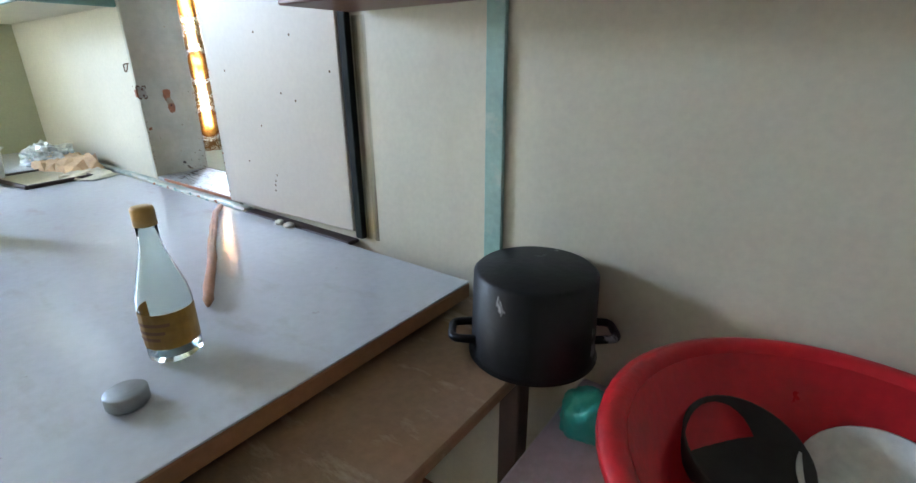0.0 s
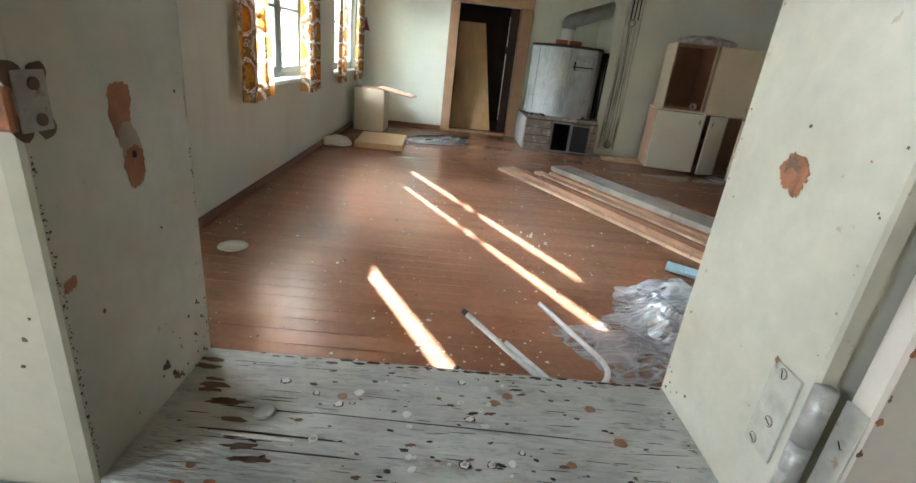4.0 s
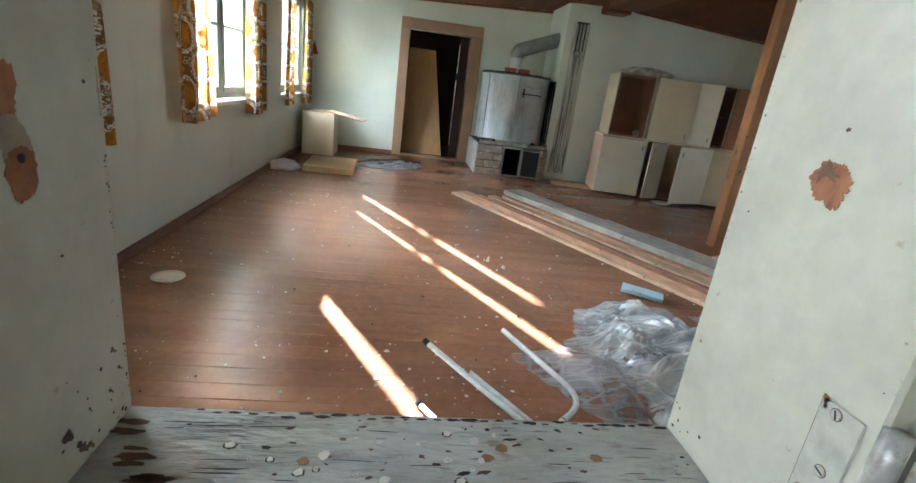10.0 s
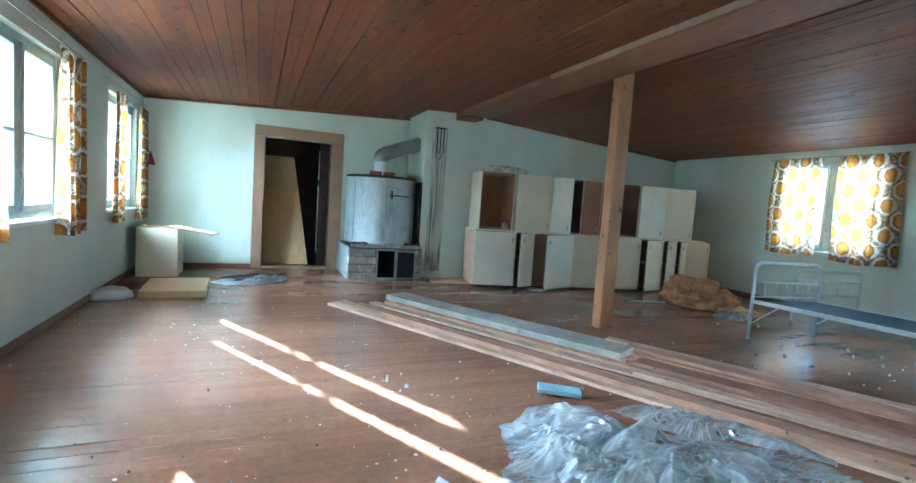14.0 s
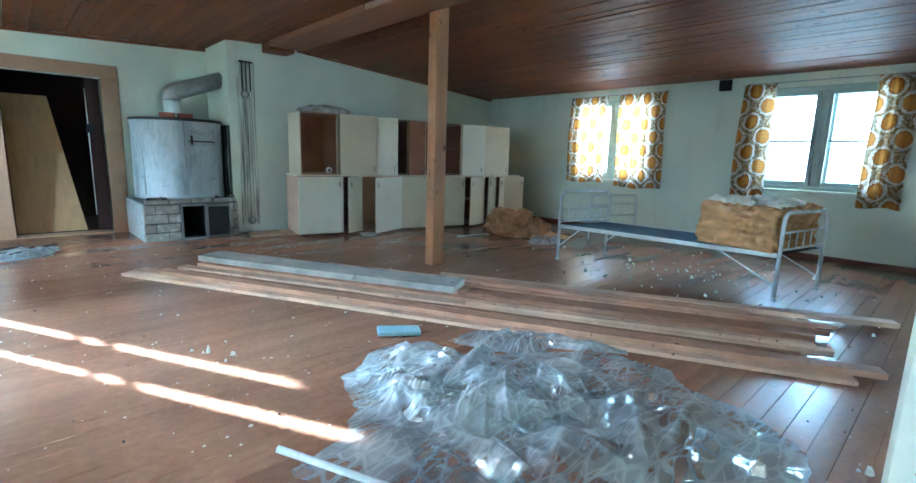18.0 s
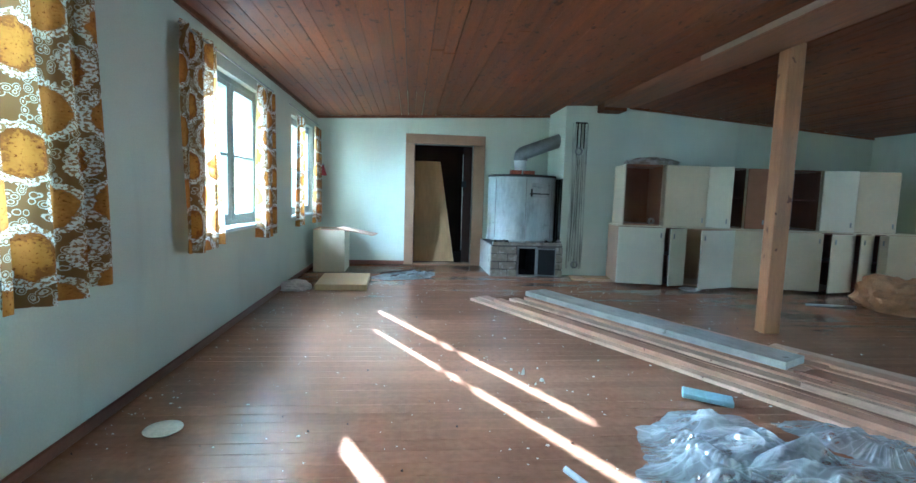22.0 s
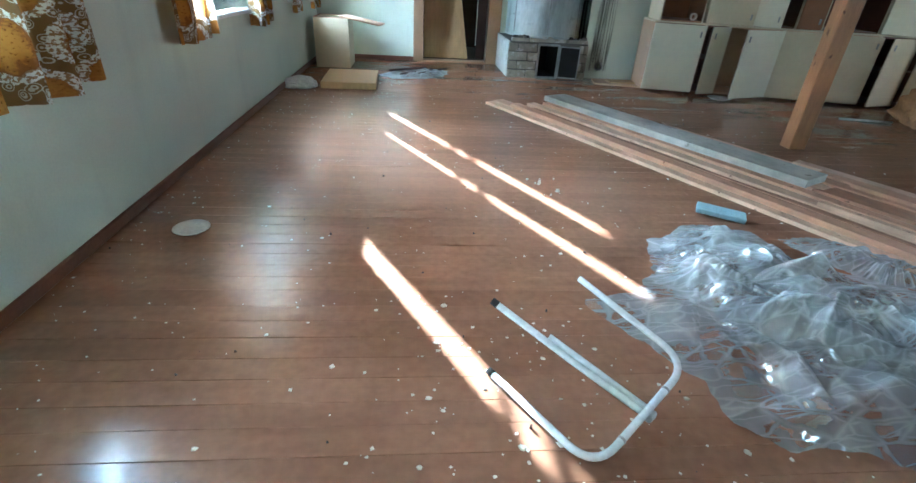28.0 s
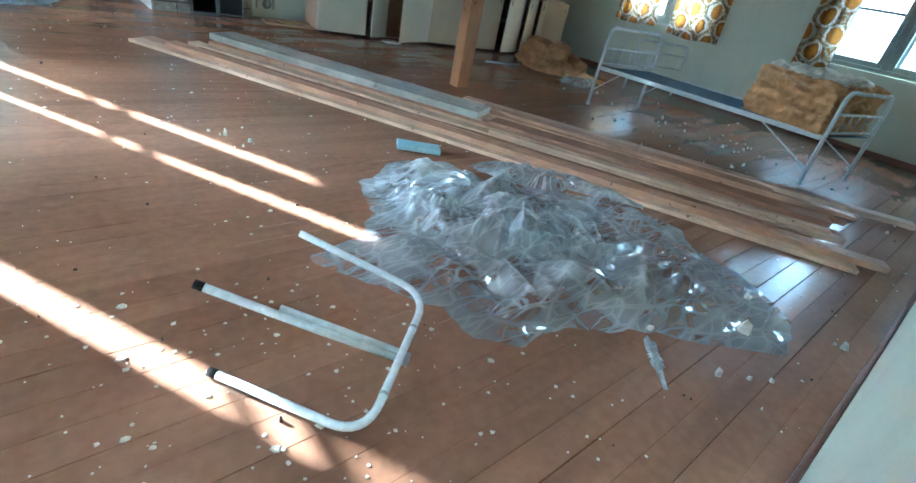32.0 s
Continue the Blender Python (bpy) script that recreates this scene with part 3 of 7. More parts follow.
def window(name, wall_x, y0, y1, out, label, dimmed=False):
    """A two-leaf window with a bar across each leaf. out: +1 or -1, the outward direction."""
    w = empty(name, (wall_x, 0, 0), label, "window", kind="structure")
    c = (y0 + y1) / 2

    def b(xa, xb, ya, yb, za, zb, bev=0.004):
        return box(min(xa * out, xb * out), max(xa * out, xb * out), ya, yb, za, zb, bev)

    fr = b(0.05, 0.13, y0, y0 + 0.05, W_LOW + 0.03, W_HIGH)
    for args in ((y1 - 0.05, y1, W_LOW + 0.03, W_HIGH), (y0 + 0.05, y1 - 0.05, W_HIGH - 0.05, W_HIGH), (y0 + 0.05, y1 - 0.05, W_LOW + 0.03, W_LOW + 0.075), (c - 0.035, c + 0.035, W_LOW + 0.075, W_HIGH - 0.05)):
        join(fr, b(0.05, 0.13, *args))
    part("window_frame", fr, grey_green_paint, w)
    part("window_sill", b(-0.05, 0.05, y0 - 0.03, y1 + 0.03, W_LOW, W_LOW + 0.028), white_paint, w, "white painted window sill")
    for a, e in ((y0 + 0.052, c - 0.037), (c + 0.037, y1 - 0.052)):
        za, zb = W_LOW + 0.077, W_HIGH - 0.052
        mid = za + (zb - za) * 0.48
        for x0, x1, colour, sw in ((0.04, 0.085, grey_green_paint, 0.045), (0.165, 0.198, white_paint, 0.068)):
            sash = b(x0, x1, a, a + sw, za, zb)
            for args in ((e - sw, e, za, zb), (a + sw, e - sw, za, za + 0.05), (a + sw, e - sw, zb - 0.045, zb), (a + sw, e - sw, mid - 0.012, mid + 0.012)):
                join(sash, b(x0, x1, *args))
            sh = part("sash", sash, colour, w)
            for p, q in ((za + 0.05, mid - 0.012), (mid + 0.012, zb - 0.045)):
                g = part("pane", b((x0 + x1) / 2 - 0.002, (x0 + x1) / 2 + 0.002, a + sw, e - sw, p, q, 0), pane_glass, sh)
                g.visible_shadow = False
                # one upper pane is swapped in to weaken the sun streak on the floor
                if dimmed and a > c and p > mid and x0 < 0.1:
                    g.data.materials[0] = dimming_glass
                    g.visible_shadow = True
    part("catch", b(0.028, 0.039, c - 0.008, c + 0.008, W_LOW + 0.30, W_LOW + 0.35, 0.003), zinc, w)
    part("catch_lever", b(0.018, 0.0275, c - 0.03, c + 0.012, W_LOW + 0.32, W_LOW + 0.33, 0.002), zinc, w)
    outer = b(0.131, 0.19, y0, y0 + 0.05, W_LOW + 0.03, W_HIGH)
    for args in ((y1 - 0.05, y1, W_LOW + 0.03, W_HIGH), (y0 + 0.05, y1 - 0.05, W_HIGH - 0.05, W_HIGH), (y0 + 0.05, y1 - 0.05, W_LOW + 0.03, W_LOW + 0.075), (c - 0.035, c + 0.035, W_LOW + 0.075, W_HIGH - 0.05)):
        join(outer, b(0.131, 0.19, *args))
    part("outer_frame", outer, white_paint, w)
    return w


for i, (a, b_) in enumerate(LEFT_WINDOWS):
    window("window_%d" % (i + 1), 0.0, a, b_, -1, "white four-pane timber window with grey-green frame", i == 1)
for i, (a, b_) in enumerate(RIGHT_WINDOWS):
    window("window_%d" % (i + 4), RX, a, b_, 1, "white four-pane timber window with grey-green frame")


# ---- curtains ----
def cloth(w, h, folds, depth, seed, flare=0.0, ragged=0.0):
    """A hanging cloth in the local x, z plane with rounded folds along x."""
    rng = random.Random(seed)
    bm = bmesh.new()
    uvl = bm.loops.layers.uv.new("UVMap")
    nu, nv = 12 * folds, 24
    ph = [rng.uniform(0, 6.28) for _ in range(4)]
    grid = []
    for j in range(nv + 1):
        v = j / nv
        row = []
        for i in range(nu + 1):
            u = i / nu
            x = (u - 0.5) * w * (1 + flare * (1 - v)) + 0.012 * math.sin(5 * v + ph[0])
            d = depth * (0.55 + 0.45 * (1 - v)) * (math.sin(2 * math.pi * folds * u + ph[1] + 0.8 * math.sin(2.2 * v + ph[2])) + 0.35 * math.sin(4.6 * math.pi * folds * u + ph[3]))
            row.append((bm.verts.new((x, d, h * v + ragged * (1 - v) * math.sin(7 * u + ph[0]))), (u * w * 1.25, h * v)))
        grid.append(row)
    for j in range(nv):
        for i in range(nu):
            q = (grid[j][i], grid[j][i + 1], grid[j + 1][i + 1], grid[j + 1][i])
            f = bm.faces.new([p[0] for p in q])
            f.smooth = True
            for loop, p in zip(f.loops, q):
                loop[uvl].uv = p[1]
    return bm


def curtain(at, w, h, folds, rz, seed, label, flare=0.04, depth=0.03, ragged=0.012):
    c = empty("curtain", at, label, "curtain", "printed curtains", rz=rz)
    part("cloth", cloth(w, h, folds, depth, seed, flare, ragged), curtain_print, c)
    return c


LAB = "orange and brown retro printed curtain with white scrolls"
curtain((0.075, 1.79, 0.66), 0.56, 1.5, 3, 90, 1, LAB + ", drawn aside", 0.06, 0.04)
curtain((0.075, 0.42, 0.66), 0.5, 1.5, 4, 90, 2, LAB + ", drawn aside", 0.06)
curtain((0.075, 3.14, 0.70), 0.56, 1.4, 3, 90, 3, LAB + ", drawn aside", 0.08)
curtain((0.075, 4.56, 0.67), 0.5, 1.38, 4, 90, 4, LAB + ", drawn aside", 0.05)
curtain((0.075, 5.985, 0.69), 0.33, 1.33, 4, 90, 5, LAB + ", drawn aside", 0.05)
curtain((0.075, 7.06, 0.67), 0.40, 1.36, 4, 90, 6, LAB + ", drawn aside", 0.05)
curtain((RX - 0.075, 4.385, 0.74), 0.66, 1.33, 4, -90, 7, LAB + ", nearly closed", 0.03)
curtain((RX - 0.075, 3.48, 0.70), 0.72, 1.38, 4, -90, 8, LAB + ", nearly closed", 0.03)
curtain((RX - 0.075, 1.98, 0.70), 0.36, 1.38, 2, -90, 9, LAB + ", drawn aside", 0.05)
curtain((RX - 0.075, 0.68, 0.66), 0.36, 1.42, 4, -90, 10, LAB + ", drawn aside", 0.05)
for x, spans in ((0.075, [(0.2, 2.12), (2.85, 4.8), (5.42, 7.16)]), (RX - 0.075, [(0.5, 2.18), (3.1, 4.76)])):
    for a, b_ in spans:
        thing("curtain_rod", moved(cyl(0.006, 0.006, a, b_, 10), pose(x, 0, 2.075, -90)), zinc, "thin metal curtain rod", "curtain rod")

# ---- small red lamp in the corner ----
shade_red = mat("red_lampshade", (0.30, 0.018, 0.022), 0.6, vary=0.2, scale=20)
wall_lamp = empty("wall_lamp", (0.085, FAR_L - 0.10, 1.36), "small red conical shade of a wall lamp in the corner", "lamp")
part("shade", lathe([(0.074, 0.0), (0.030, 0.15), (0.028, 0.15), (0.071, 0.0), (0.074, 0.0)], 32), shade_red, wall_lamp, smooth=True)
part("arm", tube([(0, 0, 0.10), (0, 0.04, 0.165), (0, 0.085, 0.165)], 0.005, 8), zinc, wall_lamp, smooth=True)
part("rose", moved(lathe([(0, 0.0), (0.022, 0.0), (0.020, 0.008), (0, 0.012)], 20), pose(0, 0.099, 0.165, 90)), zinc, wall_lamp, smooth=True)

# ---- doorway to the dark hall ----
frame_d = empty("door_1", (0, FAR_L, 0), "brown painted door casing round an open dark doorway", "door frame", kind="structure")
part("casing", box(1.345, 1.49, -0.025, 0.15, 0, 1.9, 0.006), trim_brown, frame_d)
part("casing", box(2.41, 2.595, -0.025, 0.15, 0, 1.9, 0.006), trim_brown, frame_d)
part("casing", box(1.345, 2.595, -0.027, 0.15, 1.902, 2.055, 0.006), trim_brown, frame_d)
part("threshold", box(1.49, 2.41, -0.02, 0.17, -0.02, 0.02, 0.006), trim_brown, frame_d)
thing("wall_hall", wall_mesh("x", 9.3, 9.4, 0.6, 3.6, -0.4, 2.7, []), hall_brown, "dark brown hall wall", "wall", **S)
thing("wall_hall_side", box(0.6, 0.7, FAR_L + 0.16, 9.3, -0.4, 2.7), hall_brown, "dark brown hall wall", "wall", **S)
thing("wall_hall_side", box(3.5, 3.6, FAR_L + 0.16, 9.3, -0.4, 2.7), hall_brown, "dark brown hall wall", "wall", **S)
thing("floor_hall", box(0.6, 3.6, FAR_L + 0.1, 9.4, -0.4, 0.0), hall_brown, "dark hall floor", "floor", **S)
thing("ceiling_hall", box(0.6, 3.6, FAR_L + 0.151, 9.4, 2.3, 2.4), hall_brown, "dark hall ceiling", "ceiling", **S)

# ---- floor boards ----
rng = random.Random(11)
y = 0.0
n_b = 78
cuts = [FAR_L * (i + rng.uniform(-0.06, 0.06)) / n_b for i in range(n_b + 1)]
for i in range(n_b):
    y0, y1 = max(0, cuts[i]) + (rng.uniform(0.0018, 0.0034) if rng.random() < 0.28 else rng.uniform(0.0002, 0.0009)), min(FAR_L, cuts[i + 1]) - 0.0002
    x = 0.0
    while x < RX:
        e = min(RX, x + rng.uniform(3.0, 6.5))
        board, lean = box(x, e - 0.0012, y0, y1, -0.03, rng.uniform(-0.0012, -0.0004), 0.0008), rng.gauss(0, 0.004)
        for v in board.verts:
            v.co.z += lean * (v.co.y - (y0 + y1) / 2)
        part("plank", board, floor_paint, floor)
        x = e


# ---- hatch ----
hatch = empty("serving_hatch", (0, 0, 0), "serving hatch lined with chipped cream paint and a worn grey sill", "hatch", kind="structure")
part("sill", box(HATCH_L, HATCH_R, -WALL - 0.006, 0.003, SILL - 0.03, SILL - 0.0015, 0.002), worn_sill, hatch, "bare worn grey wooden sill")
part("board", box(HATCH_L + 0.0005, HATCH_R - 0.0005, -WALL - 0.006, 0.003, SILL - 0.0014, SILL, 0.0006), worn_sill, hatch, "bare worn grey wooden board with paint specks")
part("jamb", box(HATCH_L - 0.02, HATCH_L, -WALL - 0.008, 0.006, SILL - 0.028, HATCH_TOP, 0.003), hatch_paint, hatch)
part("jamb", box(HATCH_R, HATCH_R + 0.02, -WALL - 0.008, 0.006, SILL - 0.028, HATCH_TOP, 0.003), hatch_paint, hatch)
part("lintel", box(HATCH_L - 0.02, HATCH_R + 0.02, -WALL - 0.008, 0.006, HATCH_TOP, HATCH_TOP + 0.03, 0.003), hatch_paint, hatch)
leaf = empty("hatch_door", (HATCH_R + 0.022, -WALL - 0.012, 0), "flat cream hatch door folded open against the wall", "hatch door", rz=2.0)
part("panel", box(0.0, 0.60, -0.03, -0.006, SILL + 0.006, HATCH_TOP - 0.01, 0.003), door_paint, leaf)

# ---- kitchen shell ----
thing("wall_kitchen_west", wall_mesh("y", -0.25, -0.4, -3.4, -WALL, -0.4, 2.7, [(-2.15, -1.2, 1.0, 2.15)]), kitchen_green, "yellowish kitchen wall", "wall", **S)
# south and east walls and ceiling are unseen, added against outside light
thing("wall_kitchen_south", wall_mesh("x", -3.3, -3.45, -0.4, 5.0, -0.4, 2.7, []), kitchen_paint, "unseen solid kitchen wall behind the walker, added to block light", "wall", **S)
thing("wall_kitchen_east", box(4.85, 5.0, -3.4, -WALL, -0.4, 2.7), kitchen_paint, "kitchen wall", "wall", **S)
thing("floor_kitchen", box(-0.4, 5.0, -3.4, -WALL - 0.001, -0.4, 0.0), floor_paint, "brown kitchen floor", "floor", **S)
thing("ceiling_kitchen", box(-0.4, 5.0, -3.4, -WALL, 2.35, 2.45), white_paint, "unseen white kitchen ceiling, added to close the room", "ceiling", **S)

# table
TZ = 0.757
table = empty("kitchen_table", (0, 0, 0), "long table with a greyish white laminate top and brown edge", "table")
part("tabletop", box(-0.2, 2.89, -1.06, -0.255, TZ - 0.004, TZ, 0.0015), table_white, table)
part("edge", box(-0.2, 2.89, -1.06, -0.255, TZ - 0.04, TZ - 0.0045, 0.003), table_edge, table, "worn brown wooden edge")
for x in (0.0, 2.75):
    for yy in (-1.0, -0.35):
        part("leg", box(x - 0.03, x + 0.03, yy - 0.03, yy + 0.03, 0, TZ - 0.04, 0.004), table_edge, table)


def xf(bm, m):
    return moved(bm, m)


def lumpy(size, amp, freq, seed, sub=4, flat=True):
    """A heap: a ball squashed to size, its underside flat, roughened by noise."""
    bm = bmesh.new()
    bmesh.ops.create_icosphere(bm, subdivisions=sub, radius=1)
    off = Vector((seed * 3.7, seed * 1.3, seed * 2.1))
    for v in bm.verts:
        d = 1 + amp * noise.noise(v.co * freq + off) + amp * 0.5 * noise.noise(v.co * freq * 3 + off)
        v.co *= d
        v.co = Vector((v.co.x * size[0], v.co.y * size[1], max(0.0, (v.co.z + 0.25) * size[2])))
    return bm


def sheet(poly, height, step, seed, lift=0.004):
    """A crumpled film lying on the floor inside the outline poly: sharp folds between flat facets."""
    rng = random.Random(seed)
    fine = []
    for (ax, ay), (bx, by) in zip(poly, poly[1:] + poly[:1]):
        k = max(1, int(math.hypot(bx - ax, by - ay) / step))
        for i in range(k):
            f = i / k
            fine.append((ax + (bx - ax) * f + rng.uniform(-0.3, 0.3) * step * (i > 0), ay + (by - ay) * f + rng.uniform(-0.3, 0.3) * step * (i > 0)))
    xs, ys = [p[0] for p in fine], [p[1] for p in fine]
    n_e = len(fine)
    o = Vector((seed * 5.1, seed * 2.3, 0))
    pts = [Vector(p) for p in fine]
    y = min(ys)
    while y < max(ys):
        x = min(xs)
        while x < max(xs):
            p = Vector((x + rng.uniform(-0.45, 0.45) * step, y + rng.uniform(-0.45, 0.45) * step))
            odd = False
            for (ax, ay), (bx, by) in zip(fine, fine[1:] + fine[:1]):
                if (ay > p.y) != (by > p.y) and p.x < (bx - ax) * (p.y - ay) / (by - ay) + ax:
                    odd = not odd
            if odd:
                pts.append(p)
            x += step * (0.6 + 0.9 * rng.random())
        y += step * (0.6 + 0.9 * rng.random())
    # folds run along a wandering direction: triangulate in stretched coordinates
    a = rng.uniform(0, 3.14)
    ca, sa = math.cos(a), math.sin(a)
    flat = [Vector(((p.x * ca + p.y * sa) * 0.27, p.y * ca - p.x * sa)) for p in pts]
    co, _, faces, orig, _, _ = geometry.delaunay_2d_cdt(flat, [], [list(range(n_e))], 1, 1e-6)
    bm = bmesh.new()
    vs = []
    for k, c in enumerate(co):
        x, y = c.x / 0.27 * ca - c.y * sa, c.x / 0.27 * sa + c.y * ca
        edge = bool(orig[k]) and min(orig[k]) < n_e
        p = Vector((x, y, 0))
        big = 0.5 + 0.5 * noise.noise(p * 2.2 + o)
        fold = 1 - min(1, 2.0 * abs(noise.noise(p * 4.0 - o)))
        z = height * (0.55 * big + 0.45 * fold + 0.30 * rng.random() ** 1.3)
        vs.append(bm.verts.new((x, y, lift + z * (0.15 if edge else 1))))
    for f in faces:
        try:
            bm.faces.new([vs[k] for k in f])
        except ValueError:
            pass
    bmesh.ops.recalc_face_normals(bm, faces=bm.faces[:])
    if sum(f.normal.z for f in bm.faces) < 0:
        bmesh.ops.reverse_faces(bm, faces=bm.faces[:])
    bmesh.ops.split_edges(bm, edges=bm.edges[:])
    return bm


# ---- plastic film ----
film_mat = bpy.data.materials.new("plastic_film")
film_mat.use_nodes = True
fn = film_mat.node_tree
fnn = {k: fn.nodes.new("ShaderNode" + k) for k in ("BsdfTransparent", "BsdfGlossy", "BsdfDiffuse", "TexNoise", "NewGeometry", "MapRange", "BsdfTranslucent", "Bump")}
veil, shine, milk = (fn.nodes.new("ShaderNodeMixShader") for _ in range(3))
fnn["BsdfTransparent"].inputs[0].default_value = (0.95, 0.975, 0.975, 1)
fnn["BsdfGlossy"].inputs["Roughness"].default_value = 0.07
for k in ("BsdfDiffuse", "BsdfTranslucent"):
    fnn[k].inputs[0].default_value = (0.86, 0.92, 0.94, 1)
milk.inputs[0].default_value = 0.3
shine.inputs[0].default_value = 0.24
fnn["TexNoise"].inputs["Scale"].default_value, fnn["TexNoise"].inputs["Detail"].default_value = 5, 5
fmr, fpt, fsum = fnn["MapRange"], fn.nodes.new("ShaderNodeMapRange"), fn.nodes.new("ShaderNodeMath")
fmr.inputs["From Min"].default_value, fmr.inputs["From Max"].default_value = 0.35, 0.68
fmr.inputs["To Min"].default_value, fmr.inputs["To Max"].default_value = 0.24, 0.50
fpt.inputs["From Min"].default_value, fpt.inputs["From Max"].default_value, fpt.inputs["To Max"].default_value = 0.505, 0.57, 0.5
fwarp, fvor, fadd = (fn.nodes.new("ShaderNode" + k) for k in ("TexNoise", "TexVoronoi", "VectorMath"))
fvor.feature = "DISTANCE_TO_EDGE"
fvor.inputs["Scale"].default_value = 9
fadd.operation = "MULTIPLY_ADD"
fadd.inputs[1].default_value = (0.07, 0.07, 0.07)
fwarp.inputs["Scale"].default_value, fwarp.inputs["Detail"].default_value = 5, 3
fnn["Bump"].inputs["Strength"].default_value, fnn["Bump"].inputs["Distance"].default_value = 0.3, 0.03
# stiff film breaks into long flat shards, each with a tilt of its own, between sharp creases
tilts, creases = [], []
for turn, size, tilt in ((25, (3, 9, 5), 0.6), (80, (4.5, 15, 7), 0.55), (140, (2.5, 7, 5), 0.5)):
    turned, cell, edge, line, shift, lean = (fn.nodes.new("ShaderNode" + k) for k in ("Mapping", "TexVoronoi", "TexVoronoi", "MapRange", "VectorMath", "VectorMath"))
    turned.inputs["Rotation"].default_value, turned.inputs["Scale"].default_value = (0, 0, radians(turn)), size
    cell.inputs["Scale"].default_value = edge.inputs["Scale"].default_value = 1
    edge.feature = "DISTANCE_TO_EDGE"
    line.inputs["From Max"].default_value, line.inputs["To Min"].default_value, line.inputs["To Max"].default_value = 0.045, 0.17, 0.0
    shift.operation, lean.operation = "SUBTRACT", "SCALE"
    shift.inputs[1].default_value = (0.5, 0.5, 0.5)
    lean.inputs["Scale"].default_value = tilt
    for a, b in ((fadd.outputs[0], turned.inputs["Vector"]), (turned.outputs[0], cell.inputs["Vector"]), (turned.outputs[0], edge.inputs["Vector"]), (edge.outputs["Distance"], line.inputs["Value"]),
                 (cell.outputs["Color"], shift.inputs[0]), (shift.outputs[0], lean.inputs[0])):
        fn.links.new(a, b)
    tilts.append(lean)
    creases.append(line)
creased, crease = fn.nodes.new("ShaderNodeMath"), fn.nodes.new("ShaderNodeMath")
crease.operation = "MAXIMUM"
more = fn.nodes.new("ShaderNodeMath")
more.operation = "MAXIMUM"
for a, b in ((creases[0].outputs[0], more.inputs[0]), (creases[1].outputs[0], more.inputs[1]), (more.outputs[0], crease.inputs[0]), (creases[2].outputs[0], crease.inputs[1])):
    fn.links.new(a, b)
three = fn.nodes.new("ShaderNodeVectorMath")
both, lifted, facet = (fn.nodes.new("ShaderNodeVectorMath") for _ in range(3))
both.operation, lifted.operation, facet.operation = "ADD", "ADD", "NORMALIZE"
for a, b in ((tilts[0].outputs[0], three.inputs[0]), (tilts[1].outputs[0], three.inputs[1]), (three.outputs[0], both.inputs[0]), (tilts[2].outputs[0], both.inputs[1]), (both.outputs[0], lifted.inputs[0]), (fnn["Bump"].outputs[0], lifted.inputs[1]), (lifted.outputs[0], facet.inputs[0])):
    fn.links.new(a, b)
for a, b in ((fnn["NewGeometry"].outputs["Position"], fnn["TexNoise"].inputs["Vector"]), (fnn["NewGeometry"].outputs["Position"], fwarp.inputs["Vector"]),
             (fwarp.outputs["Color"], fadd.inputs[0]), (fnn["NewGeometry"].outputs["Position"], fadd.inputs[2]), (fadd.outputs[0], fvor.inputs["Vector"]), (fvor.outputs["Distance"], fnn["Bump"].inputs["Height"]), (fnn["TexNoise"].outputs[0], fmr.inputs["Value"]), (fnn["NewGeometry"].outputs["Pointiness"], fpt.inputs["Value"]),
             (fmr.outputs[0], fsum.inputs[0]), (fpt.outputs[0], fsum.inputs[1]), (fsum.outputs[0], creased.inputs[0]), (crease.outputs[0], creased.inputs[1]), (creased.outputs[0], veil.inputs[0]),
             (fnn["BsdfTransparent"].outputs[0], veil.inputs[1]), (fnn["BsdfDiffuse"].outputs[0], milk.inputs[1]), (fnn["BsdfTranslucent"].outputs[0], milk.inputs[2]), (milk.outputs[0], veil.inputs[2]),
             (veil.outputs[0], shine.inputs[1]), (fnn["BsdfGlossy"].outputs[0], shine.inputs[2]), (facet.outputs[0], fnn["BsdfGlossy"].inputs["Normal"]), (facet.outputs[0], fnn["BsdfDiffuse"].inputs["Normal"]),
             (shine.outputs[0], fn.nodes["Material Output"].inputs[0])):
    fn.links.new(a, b)


